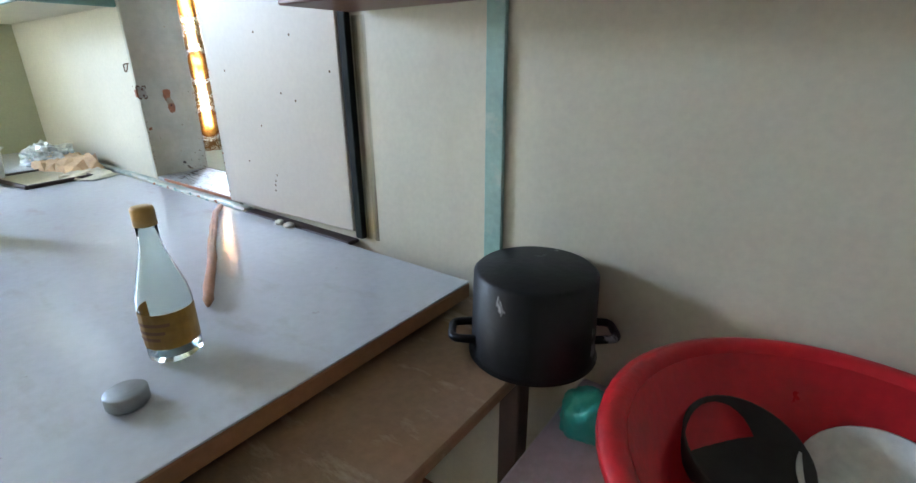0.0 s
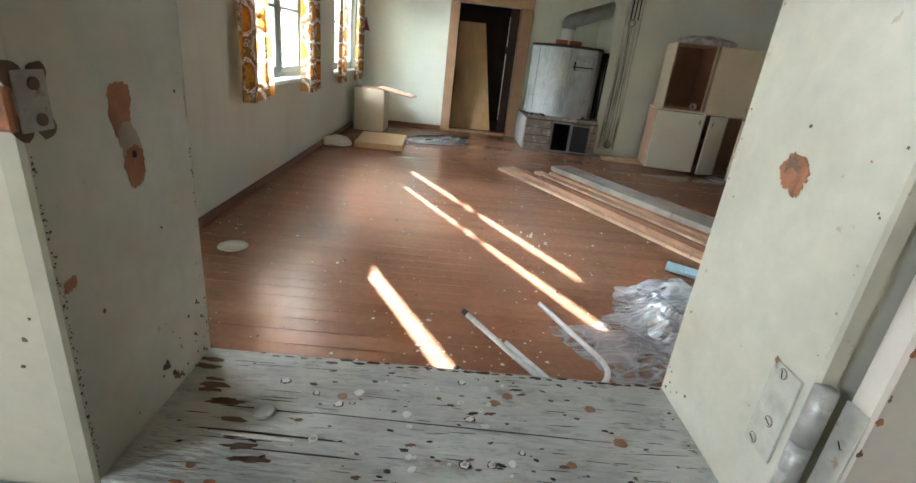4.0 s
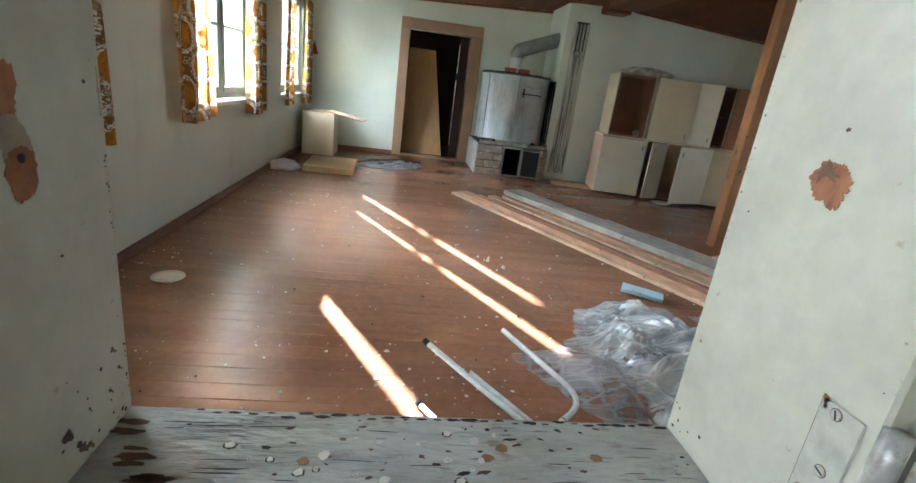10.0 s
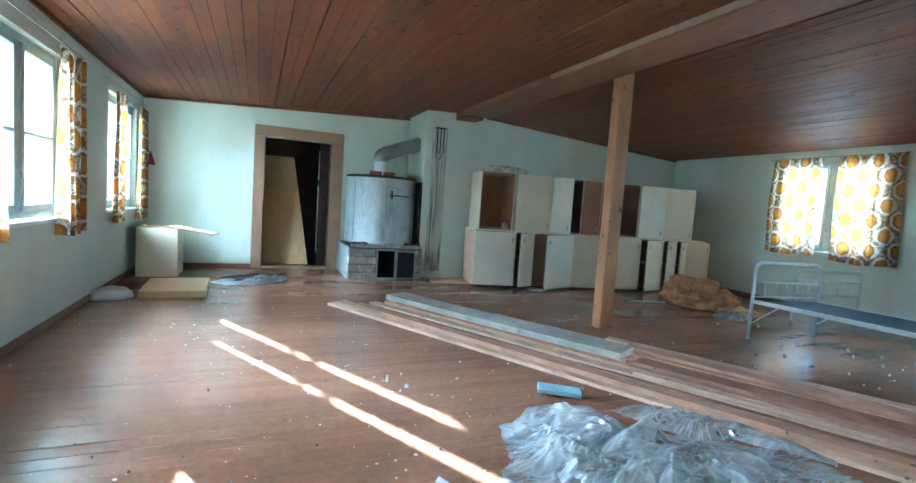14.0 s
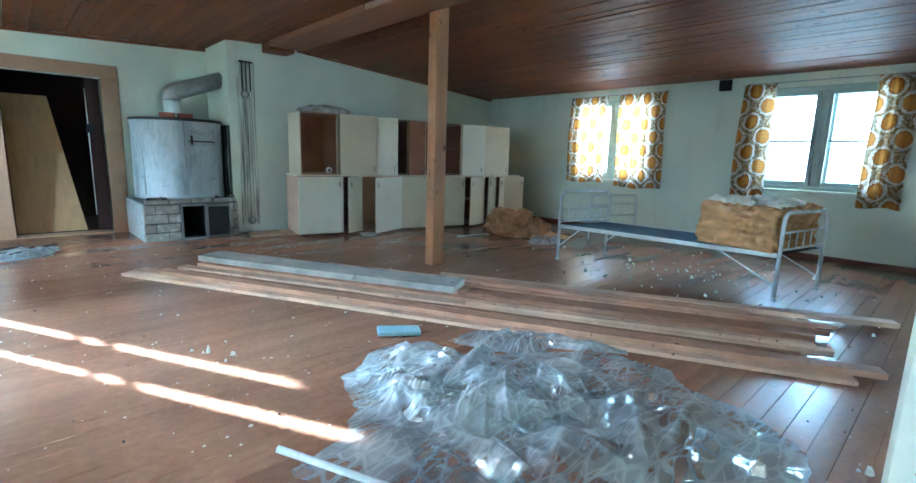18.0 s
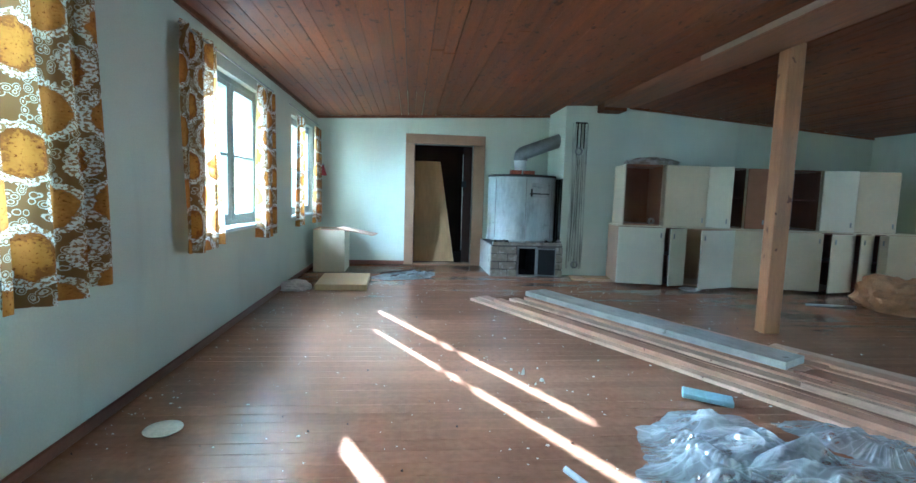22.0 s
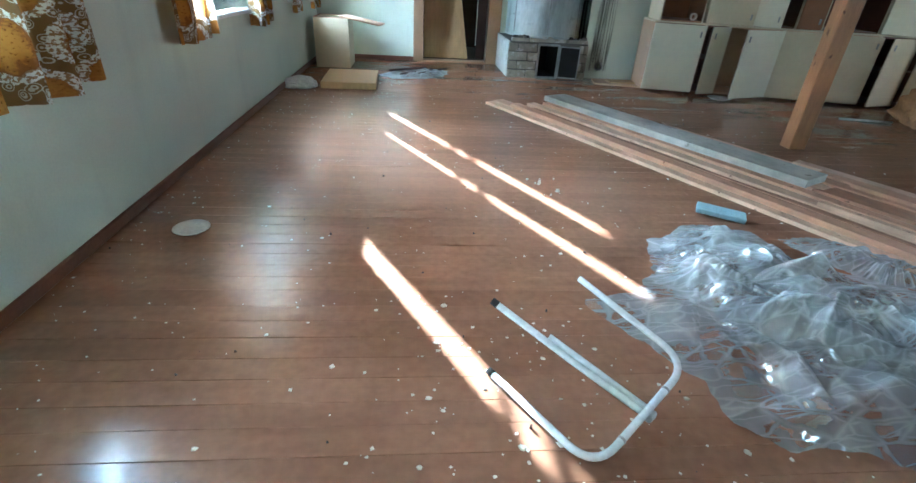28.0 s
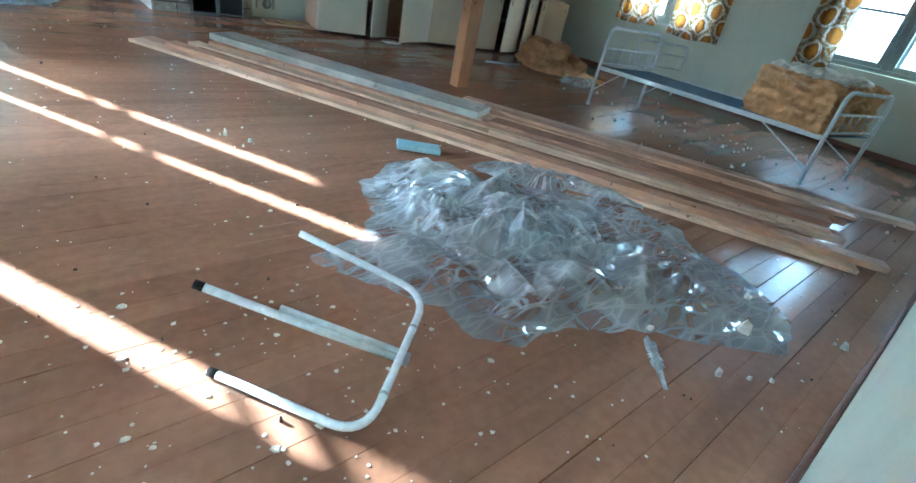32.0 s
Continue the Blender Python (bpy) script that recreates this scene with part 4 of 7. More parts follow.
def crumpled(poly, centre, height, seed, folds, lift=0.003, rings=80, spokes=300, fine=130):
    """A thin film inside the outline poly, heaped in long tent-like folds and small crumples that ebb out to its edge."""
    r = np.random.default_rng(seed)
    c = np.array(centre)
    pts = np.array(poly)
    nxt = np.roll(pts, -1, axis=0)
    ang = np.linspace(0, 2 * np.pi, spokes, endpoint=False)
    reach = []
    for a in ang:
        d = np.array((math.cos(a), math.sin(a)))
        best = 0.02
        for p, q in zip(pts - c, nxt - c):
            e = q - p
            den = d[0] * e[1] - d[1] * e[0]
            if abs(den) > 1e-9:
                t, u = (p[0] * e[1] - p[1] * e[0]) / den, (p[0] * d[1] - p[1] * d[0]) / den
                if t > 0 and 0 <= u <= 1:
                    best = max(best, t)
        reach.append(best + 0.03 * noise.noise(Vector((3.5 * d[0], 3.5 * d[1], seed))) + 0.018 * noise.noise(Vector((14 * d[0], 14 * d[1], seed))))
    reach = np.array(reach)
    size = float(reach.mean())

    def segments(n, l0, l1, h0, h1, s0, s1):
        a, rad = r.uniform(0, 2 * np.pi, n), np.sqrt(r.uniform(0, 1, n)) * 0.95
        rr = rad * np.interp(a, ang, reach, period=2 * np.pi)
        mid = c + np.stack((rr * np.cos(a), rr * np.sin(a)), 1)
        th = np.where(r.random(n) < 0.35, r.normal(0.6 + seed, 0.5, n), r.uniform(0, np.pi, n))
        d = np.stack((np.cos(th), np.sin(th)), 1)
        return mid, d, r.uniform(l0, l1, n) * size * 0.5, h0 + (h1 - h0) * r.random(n) ** 1.6, r.uniform(s0, s1, n)

    def tents(p, seg):
        mid, d, half, h, slope = seg
        q = p[:, None, :] - mid[None]
        along = q[..., 0] * d[:, 0] + q[..., 1] * d[:, 1]
        over = np.maximum(np.abs(along) - half, 0)
        side = q[..., 0] * d[:, 1] - q[..., 1] * d[:, 0]
        return np.max(h - slope * np.sqrt(over ** 2 * 0.5 + side ** 2), axis=1)

    big, small = segments(folds, 0.15, 0.9, 0.3 * height, height, height / 0.45, height / 0.13), segments(fine, 0.06, 0.5, 0.04 * height, 0.16 * height, height / 0.6, height / 0.2)
    pits = segments(folds // 2, 0.1, 0.7, 0.1 * height, 0.45 * height, height / 0.35, height / 0.15)
    bm = bmesh.new()
    rows = []
    for k in range(rings + 1):
        f = (k / rings) ** 0.75
        p = c + (reach * f)[:, None] * np.stack((np.cos(ang), np.sin(ang)), 1)
        z = np.maximum(np.maximum(tents(p, big), 0.12 * height) + 0.8 * np.maximum(tents(p, small), 0) - 0.7 * np.maximum(tents(p, pits), 0), 0.01)
        e_ = min(1.0, (1 - f) / 0.5)
        z = z * (0.08 + 0.92 * e_ * e_ * (3 - 2 * e_))
        rows.append([bm.verts.new((x, y, lift + zz)) for (x, y), zz in zip(p, z)] if k else [bm.verts.new((*c, lift + z[0]))])
    for k in range(rings):
        for i in range(spokes):
            j = (i + 1) % spokes
            bm.faces.new((rows[0][0], rows[1][i], rows[1][j]) if k == 0 else (rows[k][i], rows[k + 1][i], rows[k + 1][j], rows[k][j]))
    return bm


film = empty("plastic_sheet", (0, 0, 0), "crumpled clear plastic sheet lying on the plank floor", "plastic sheet")
OUT = [(2.07, 1.46), (2.13, 1.32), (2.25, 1.12), (2.34, 1.0), (2.35, 0.83), (2.45, 0.72), (2.6, 0.74), (2.67, 0.72), (2.94, 0.55), (3.09, 0.41), (3.33, 0.21), (3.65, 0.30), (3.79, 0.59), (3.78, 0.8), (3.95, 0.95),
       (3.88, 1.31), (3.52, 1.58), (3.22, 1.8), (3.2, 2.08), (2.95, 2.16), (2.82, 2.13), (2.56, 1.9), (2.5, 1.68), (2.3, 1.52)]
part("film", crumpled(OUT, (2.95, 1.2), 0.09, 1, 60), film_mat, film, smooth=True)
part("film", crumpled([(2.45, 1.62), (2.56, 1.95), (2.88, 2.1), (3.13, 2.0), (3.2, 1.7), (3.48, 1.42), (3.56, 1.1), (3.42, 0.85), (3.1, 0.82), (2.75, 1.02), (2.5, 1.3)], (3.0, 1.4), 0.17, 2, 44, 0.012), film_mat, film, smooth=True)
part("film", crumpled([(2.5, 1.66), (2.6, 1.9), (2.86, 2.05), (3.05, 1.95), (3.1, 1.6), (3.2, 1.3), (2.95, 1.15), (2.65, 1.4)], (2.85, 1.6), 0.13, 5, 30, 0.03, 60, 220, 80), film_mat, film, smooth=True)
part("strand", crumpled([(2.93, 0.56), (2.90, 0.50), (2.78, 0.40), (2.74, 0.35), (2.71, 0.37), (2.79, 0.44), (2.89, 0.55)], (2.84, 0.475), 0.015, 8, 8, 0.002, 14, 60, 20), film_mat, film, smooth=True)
scrap = empty("plastic_scrap", (0, 0, 0), "small crumpled clear plastic scrap beside the planks", "plastic scrap")
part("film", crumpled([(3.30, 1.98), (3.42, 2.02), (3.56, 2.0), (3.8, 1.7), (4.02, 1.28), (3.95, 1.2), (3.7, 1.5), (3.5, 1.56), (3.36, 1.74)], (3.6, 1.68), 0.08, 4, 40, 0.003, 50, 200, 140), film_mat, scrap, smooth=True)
blue_pad = mat("blue_foam", (0.42, 0.66, 0.74), 0.6, vary=0.1)
pad = thing("foam_strip", box(-0.13, 0.13, -0.045, 0.045, 0, 0.03, 0.004), blue_pad, "pale blue foam strip lying on the plastic edge", "foam strip")
pad.matrix_world = pose(3.13, 2.27, 0.012, 6, 3, -28)

# ---- planks ----
P0, PD, PN = Vector((2.098, 4.842, 0)), Vector((0.464, -0.886, 0)), Vector((0.886, 0.464, 0))
TURN_P = math.degrees(math.atan2(PD.y, PD.x))
PLANKS = [(0.0, 5.19, 0.0, 0.111, 0.0, 0.024, 0.0), (-0.03, 4.9, 0.13, 0.116, 0.0, 0.024, 0.1), (0.32, 5.05, 0.265, 0.106, 0.0, 0.024, -0.1), (0.5, 5.1, 0.39, 0.136, 0.0, 0.024, 0.1),
          (0.9, 5.18, 0.545, 0.146, 0.0, 0.026, 0.1), (1.1, 5.07, 0.71, 0.136, 0.0, 0.024, -0.1), (0.9, 5.2, 0.865, 0.126, 0.0, 0.025, 0.1), (1.3, 5.22, 1.01, 0.126, 0.0, 0.024, 0.0),
          (0.28, 5.34, 0.09, 0.1, 0.026, 0.032, -0.3), (0.33, 5.19, 0.28, 0.1, 0.027, 0.034, 0.4), (0.36, 4.7, 0.43, 0.08, 0.027, 0.034, -0.5), (0.6, 2.9, 0.55, 0.18, 0.028, 0.036, 0.0),
          (2.85, 5.18, 0.57, 0.13, 0.028, 0.034, 0.7), (2.2, 5.25, 0.78, 0.12, 0.028, 0.034, 1.0), (2.5, 5.82, 1.06, 0.1, 0.028, 0.032, 1.6), (2.7, 4.9, 0.92, 0.11, 0.028, 0.032, -0.9),
          (0.5, 5.0, 0.205, 0.04, 0.026, 0.03, 0.3), (2.9, 5.3, 0.715, 0.045, 0.027, 0.028, 0.2), (3.0, 5.1, 0.30, 0.05, 0.0625, 0.022, 1.5), (2.95, 5.35, 0.80, 0.06, 0.0625, 0.022, -2.0)]
rng = random.Random(5)


def plank_mesh(length, width, thick, seed):
    r = random.Random(seed)
    bm = bmesh.new()
    n = 30
    rings = []
    bow = r.uniform(-0.014, 0.014)
    ripped = r.random() < 0.65
    for i in range(n + 1):
        t = i / n
        c = bow * math.sin(math.pi * t)
        a = -width / 2 + (0.022 * noise.noise(Vector((t * 9, seed, 0))) + 0.006 * noise.noise(Vector((t * 40, seed, 0))) if ripped else 0)
        b = width / 2 + (0.022 * noise.noise(Vector((t * 8, seed, 4))) + 0.006 * noise.noise(Vector((t * 36, seed, 4))) if ripped else 0)
        if ripped and i == n:
            a, b = a * 0.4, b * 0.7
        x = (t - 0.5) * length
        rings.append([bm.verts.new(p) for p in ((x, a + c, 0), (x, b + c, 0), (x, b + c, thick), (x, a + c, thick))])
    for p, q in zip(rings, rings[1:]):
        for k in range(4):
            bm.faces.new((p[k], q[k], q[(k + 1) % 4], p[(k + 1) % 4]))
    bm.faces.new(rings[0])
    bm.faces.new(rings[-1][::-1])
    bmesh.ops.recalc_face_normals(bm, faces=bm.faces[:])
    return bm


plank_mats = [mat("pine_%s" % k, c, 0.7, vary=0.3, scale=2.5, fine=45, bump=0.2, stretch=(5, 0.9, 5)) for k, c in (("pale", (0.68, 0.45, 0.30)), ("warm", (0.54, 0.30, 0.18)), ("tan", (0.36, 0.18, 0.10)))]
for pm in plank_mats:
    worn(pm, (0.32, 0.15, 0.08), (2, 2, 2), 2.0, 0.58, 0.68, 0.5)
    worn(pm, (0.14, 0.06, 0.03), (1, 1, 1), 16.0, 0.69, 0.72, 0.85, 2.0)
for k, (s0, s1, n0, w, z, th, tw) in enumerate(PLANKS):
    c = P0 + PD * (s0 + s1) / 2 + PN * (n0 + w / 2)
    pl = thing("plank", plank_mesh(s1 - s0, w, th, k), plank_mats[(0, 1, 2, 2, 1, 2, 1, 0, 1, 0, 1, 0, 2, 1, 0, 1, 2, 2, 0, 1)[k]], "long sawn pine plank lying in a pile on the floor", "plank", "pile of planks")
    pl.matrix_world = pose(c.x, c.y, z + 0.001, 0, 0, TURN_P + tw * 0.8)
c = P0 + PD * 1.565 + PN * 0.645
timber = thing("timber", plank_mesh(2.52, 0.27, 0.05, 43), grey_wood, "weathered grey thick timber lying on the plank pile", "timber")
timber.matrix_world = pose(c.x, c.y, 0.064, 0, 0, TURN_P)

# ---- tubular chair frame ----
chair = empty("chair_frame", (0, 0, 0), "broken white enamelled tubular chair frame lying on the floor", "chair frame")
part("leg_loop", tube(rounded([(1.646, 1.042, 0.012), (1.868, 0.690, 0.012), (2.25, 0.985, 0.10), (1.988, 1.332, 0.19)], 0.10, 8), 0.0115, 12), white_tube, chair, smooth=True)
part("cross_tube", tube([(1.656, 1.143, 0.214), (1.87, 0.995, 0.115), (2.077, 0.845, 0.03)], 0.0115, 12), white_tube, chair, smooth=True)
part("brace", tube([(1.816, 1.062, 0.150), (2.092, 0.866, 0.030)], 0.010, 10), white_tube, chair, smooth=True)
part("joint_plate", xf(box(-0.022, 0.022, -0.016, 0.016, -0.012, 0.012, 0.004), pose(2.077, 0.845, 0.036, 0, 10, 40)), zinc, chair, "rusty riveted joint")
for p, d in (((1.646, 1.042, 0.012), (-0.22, 0.35, 0)), ((1.656, 1.143, 0.214), (-0.21, 0.15, 0.1))):
    v = Vector(d).normalized() * 0.02
    part("end_cap", tube([Vector(p) - v * 0.2, Vector(p) + v], 0.0125, 12), black_iron, chair, "dark rubber end cap", smooth=True)
for a, b_ in (((1.868, 0.690, 0.012), (2.25, 0.985, 0.10)),):
    for f_ in (0.25, 0.72):
        q = Vector(a).lerp(Vector(b_), f_)
        d = (Vector(b_) - Vector(a)).normalized() * 0.004
        part("ferrule", tube([q - d, q + d], 0.0128, 12), zinc, chair, smooth=True)

carton = empty("small_carton", (1.8135, 0.447, 0), "small open pale yellow cardboard carton lying on the floor", "carton", rz=39)
yellow_card = mat("yellow_card", (0.80, 0.68, 0.36), 0.6, vary=0.15, scale=30)
white_card = mat("white_card", (0.80, 0.79, 0.76), 0.7, vary=0.12, scale=20)
part("bottom", box(-0.038, 0.037, -0.032, 0.032, 0.0, 0.0012), white_card, carton)
part("side", box(-0.037, 0.037, -0.032, -0.0308, 0.0013, 0.0508), yellow_card, carton)
part("side", box(-0.037, 0.037, 0.0308, 0.032, 0.0013, 0.0508), yellow_card, carton)
part("end", box(0.0358, 0.037, -0.0306, 0.0306, 0.0013, 0.0508), yellow_card, carton)
part("top", box(-0.037, 0.037, -0.032, 0.032, 0.0509, 0.0522, 0.0004), yellow_card, carton)
part("flap", xf(box(0, 0.018, -0.029, 0.029, 0, 0.001), pose(-0.039, 0, 0.0012, 0, 75, 0)), white_card, carton, "white inner flap folded in")
part("label_face", box(-0.033, 0.033, -0.027, 0.027, 0.0523, 0.0526), paper_mat, carton, "cream printed face")
part("picture", box(-0.027, -0.010, -0.020, 0.014, 0.0527, 0.0530), zinc, carton, "grey printed picture")
for x0, x1, w in ((-0.006, 0.001, 0.019), (0.004, 0.010, 0.009), (0.022, 0.025, 0.016)):
    part("print_bar", box(x0, x1, -w, w, 0.0527, 0.0530), dark_wood if x0 < 0.02 else trim_brown, carton)


# ---- plate, lid, bag ----
def dish(name, at, r, h, material, label, category):
    t = thing(name, lathe([(0, 0.004), (r * 0.6, 0.003), (r * 0.66, 0.0), (r * 0.7, 0.004), (r, h), (r * 0.99, h + 0.003), (r * 0.68, 0.009), (0, 0.008)], 40), material, label, category, smooth=True)
    t.matrix_world = pose(*at)
    return t


dish("plate", (0.337, 2.02, 0.001), 0.082, 0.016, porcelain, "white porcelain plate lying on the floor", "plate")
dish("plate", (5.0, 5.52, 0.001), 0.13, 0.02, porcelain, "white enamel plate on the floor before the cabinets", "plate")
bagw = mat("white_bag", (0.84, 0.84, 0.80), 0.5, vary=0.06, scale=20)
sack = thing("bag", lumpy((0.19, 0.14, 0.085), 0.22, 1.8, 3, 4), bagw, "crumpled white plastic bag by the wall", "bag")
sack.matrix_world = pose(0.14, 5.35, 0.0)

# ---- box by the window wall ----
crate = empty("cabinet_box", (0.105, 6.58, 0), "open beige cabinet box standing by the window wall", "cabinet")
part("side", box(0, 0.43, 0, 0.016, 0, 0.588, 0.002), beige_laminate, crate)
part("side", box(0, 0.43, 0.50, 0.516, 0, 0.588, 0.002), beige_laminate, crate)
part("side", box(0, 0.016, 0.0165, 0.4995, 0, 0.588, 0.002), beige_laminate, crate)
part("side", box(0.414, 0.43, 0.0165, 0.4995, 0, 0.588, 0.002), beige_laminate, crate)
part("rim", join(join(box(-0.002, 0.432, -0.002, 0.02, 0.5885, 0.5925), box(-0.002, 0.432, 0.496, 0.518, 0.5885, 0.5925)), join(box(-0.002, 0.018, 0.021, 0.495, 0.5885, 0.5925), box(0.412, 0.432, 0.021, 0.495, 0.5885, 0.5925))), red_brick, crate, "raw orange chipboard rim")
part("bottom", box(0.017, 0.413, 0.017, 0.499, 0.01, 0.026), chip_wood, crate)
flap = thing("loose_board", box(0, 0.50, -0.15, 0.15, 0, 0.016, 0.003), chip_wood, "small board laid askew on the box edge", "board")
flap.matrix_world = pose(0.47, 6.62, 0.612, 0, 9, -10)
fp = thing("wooden_sheet", box(-0.29, 0.29, -0.40, 0.40, 0, 0.07, 0.003), panel_wood, "pale wooden panel lying flat on the floor", "panel")
fp.matrix_world = pose(0.655, 5.68, 0.002, 0, 0, 2)

# ---- newspapers ----
grey_paper = worn(mat("grey_paper", (0.30, 0.33, 0.33), 0.7, vary=0.3, scale=8), (0.08, 0.08, 0.08), (1, 1, 1), 7.0, 0.52, 0.60, 0.8)
news = empty("paper_heap", (0, 0, 0), "crumpled papers and plastic on the floor before the doorway", "papers")
part("sheet", crumpled([(0.93, 6.2), (1.25, 6.75), (1.75, 6.72), (1.82, 6.4), (1.5, 6.05), (1.1, 5.95)], (1.4, 6.35), 0.05, 6, 40, 0.003, 40, 160, 80), grey_paper, news, "grey crumpled paper", smooth=True)
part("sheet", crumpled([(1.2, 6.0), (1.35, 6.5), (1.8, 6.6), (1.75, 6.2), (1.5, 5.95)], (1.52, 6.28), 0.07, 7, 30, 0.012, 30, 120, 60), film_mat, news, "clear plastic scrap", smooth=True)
part("stick", tube([(1.05, 6.28, 0.045), (1.52, 6.52, 0.06)], 0.012, 8), dark_wood, news)
part("stick", tube([(1.42, 6.08, 0.05), (1.78, 6.50, 0.06)], 0.014, 8), dark_wood, news)
part("stick", tube([(1.2, 6.1, 0.03), (1.6, 6.45, 0.05)], 0.015, 8), dark_wood, news)

# ---- stove ----
soot_black = mat("soot_black", (0.012, 0.011, 0.010), 0.95, vary=0.4, spec=0.1)
soot_dark = mat("soot_dark", (0.05, 0.045, 0.04), 0.9, vary=0.3)
mortar_pale = worn(mat("pale_plaster", (0.46, 0.47, 0.44), 0.85, vary=0.25, scale=6, bump=0.3), (0.16, 0.14, 0.12), (1, 1, 1), 6.0, 0.60, 0.68, 0.7)
stove = empty("stove", (0, 0, 0), "sooty white sheet-metal stove on a grey brick base", "stove")
core = box(2.585, 2.9725, 6.435, 7.42, 0, 0.44)
for a in ((3.2125, 3.605, 6.435, 7.42, 0, 0.44), (2.9725, 3.2125, 6.95, 7.42, 0, 0.44), (2.9725, 3.2125, 6.435, 6.95, 0.402, 0.44)):
    join(core, box(*a))
part("base_core", core, mortar, stove)


def bricks(x0, x1, y, z0, courses, length, seed):
    """A brick face along x, standing proud of the core."""
    r = random.Random(seed)
    for k in range(courses):
        x = x0 - (length / 2 if k % 2 else 0)
        while x < x1 - 0.02:
            a, b = max(x, x0), min(x + length - 0.01, x1)
            if b - a > 0.03:
                o = r.uniform(0, 0.008)
                yield (a, b, y - o, y + 0.05, z0 + k * 0.108, z0 + k * 0.108 + 0.098 - r.uniform(0, 0.006))
            x += length


for a in bricks(2.57, 2.945, 6.42, 0.0, 4, 0.25, 1):
    part("brick", box(*a, 0.004), grey_brick, stove)
for a in bricks(3.50, 3.61, 6.42, 0.0, 4, 0.12, 2):
    part("brick", box(*a, 0.004), grey_brick, stove)
part("plaster", box(2.562, 2.5845, 6.46, 7.41, 0.0, 0.44, 0.006), mortar_pale, stove, "pale chipped plaster on the side of the base")
for a in bricks(2.60, 3.60, 6.44, 0.44, 1, 0.24, 4):
    part("brick", box(a[0], a[1], a[2], a[3], a[4], a[4] + 0.042, 0.004), grey_brick, stove)
frame_b = join(join(box(2.95, 2.972, 6.40, 6.434, 0.0, 0.425, 0.003), box(3.213, 3.235, 6.40, 6.434, 0.0, 0.425, 0.003)), join(box(2.9725, 3.2125, 6.40, 6.434, 0.402, 0.425, 0.003), box(2.9725, 3.2125, 6.40, 6.434, 0.0, 0.026, 0.003)))
part("firebox_frame", frame_b, zinc, stove, "worn grey iron firebox frame")
lining = box(2.973, 2.985, 6.4345, 6.948, 0.027, 0.401)
for a in ((3.2, 3.212, 6.4345, 6.948, 0.027, 0.401), (2.9855, 3.1995, 6.93, 6.948, 0.027, 0.401), (2.9855, 3.1995, 6.4345, 6.929, 0.389, 0.401), (2.9855, 3.1995, 6.4345, 6.929, 0.001, 0.03)):
    join(lining, box(*a))
part("firebox_lining", lining, soot_black, stove, "black empty firebox")
d_ = part("firebox_door", xf(box(0, 0.26, -0.02, 0, 0.02, 0.41, 0.004), pose(3.236, 6.41, 0, 0, 0, -14)), black_iron, stove, "open black iron firebox door")
part("door_rim", xf(join(join(box(0.0, 0.26, -0.026, -0.0205, 0.395, 0.41, 0.002), box(0.0, 0.26, -0.026, -0.0205, 0.02, 0.035, 0.002)), join(box(0.0, 0.014, -0.026, -0.0205, 0.0355, 0.3945, 0.002), box(0.246, 0.26, -0.026, -0.0205, 0.0355, 0.3945, 0.002))), pose(3.236, 6.41, 0, 0, 0, -14)), zinc, d_, "worn grey rim of the firebox door")
part("drum", xf(lathe([(0, 0.482), (0.49, 0.482), (0.50, 0.49), (0.50, 0.52), (0.496, 0.525), (0.496, 1.395), (0.505, 1.40), (0.505, 1.43), (0.49, 1.437), (0, 1.442)], 56), pose(3.09, 6.93, 0)), stove_metal, stove, "white drum streaked with soot", smooth=True)
for ang in (-150, -95, -42):
    a = radians(ang)
    part("seam", xf(box(-0.004, 0.004, -0.006, 0.006, 0.53, 1.395), pose(3.09 + 0.497 * math.cos(a), 6.93 + 0.497 * math.sin(a), 0, 0, 0, ang)), zinc, stove)
hatch_a = radians(-72)
part("ash_door", xf(box(-0.006, 0.010, -0.13, 0.13, 1.12, 1.32, 0.004), pose(3.09 + 0.495 * math.cos(hatch_a), 6.93 + 0.495 * math.sin(hatch_a), 0, 0, 0, -72)), stove_metal, stove)
part("latch", xf(join(box(0.01, 0.022, -0.17, 0.15, 1.165, 1.18, 0.002), box(0.01, 0.026, -0.15, -0.13, 1.13, 1.24, 0.003)), pose(3.09 + 0.495 * math.cos(hatch_a), 6.93 + 0.495 * math.sin(hatch_a), 0, 0, 0, -72)), black_iron, stove)
for zz in (1.14, 1.28):
    part("hinge", xf(box(0.0, 0.014, 0.12, 0.165, zz, zz + 0.025, 0.003), pose(3.09 + 0.495 * math.cos(hatch_a), 6.93 + 0.495 * math.sin(hatch_a), 0, 0, 0, -72)), zinc, stove)
for x, yy in ((2.96, 6.78), (3.16, 6.80)):
    part("brick", box(x - 0.075, x + 0.075, yy - 0.06, yy + 0.06, 1.444, 1.508, 0.004), red_brick, stove, "red brick on the stove top")
part("top_rim", xf(lathe([(0.44, 1.4425), (0.497, 1.4385), (0.507, 1.4315), (0.508, 1.405), (0.5055, 1.4048)], 56), pose(3.09, 6.93, 0)), soot_dark, stove, "soot-black top rim", smooth=True)
rr3 = random.Random(77)
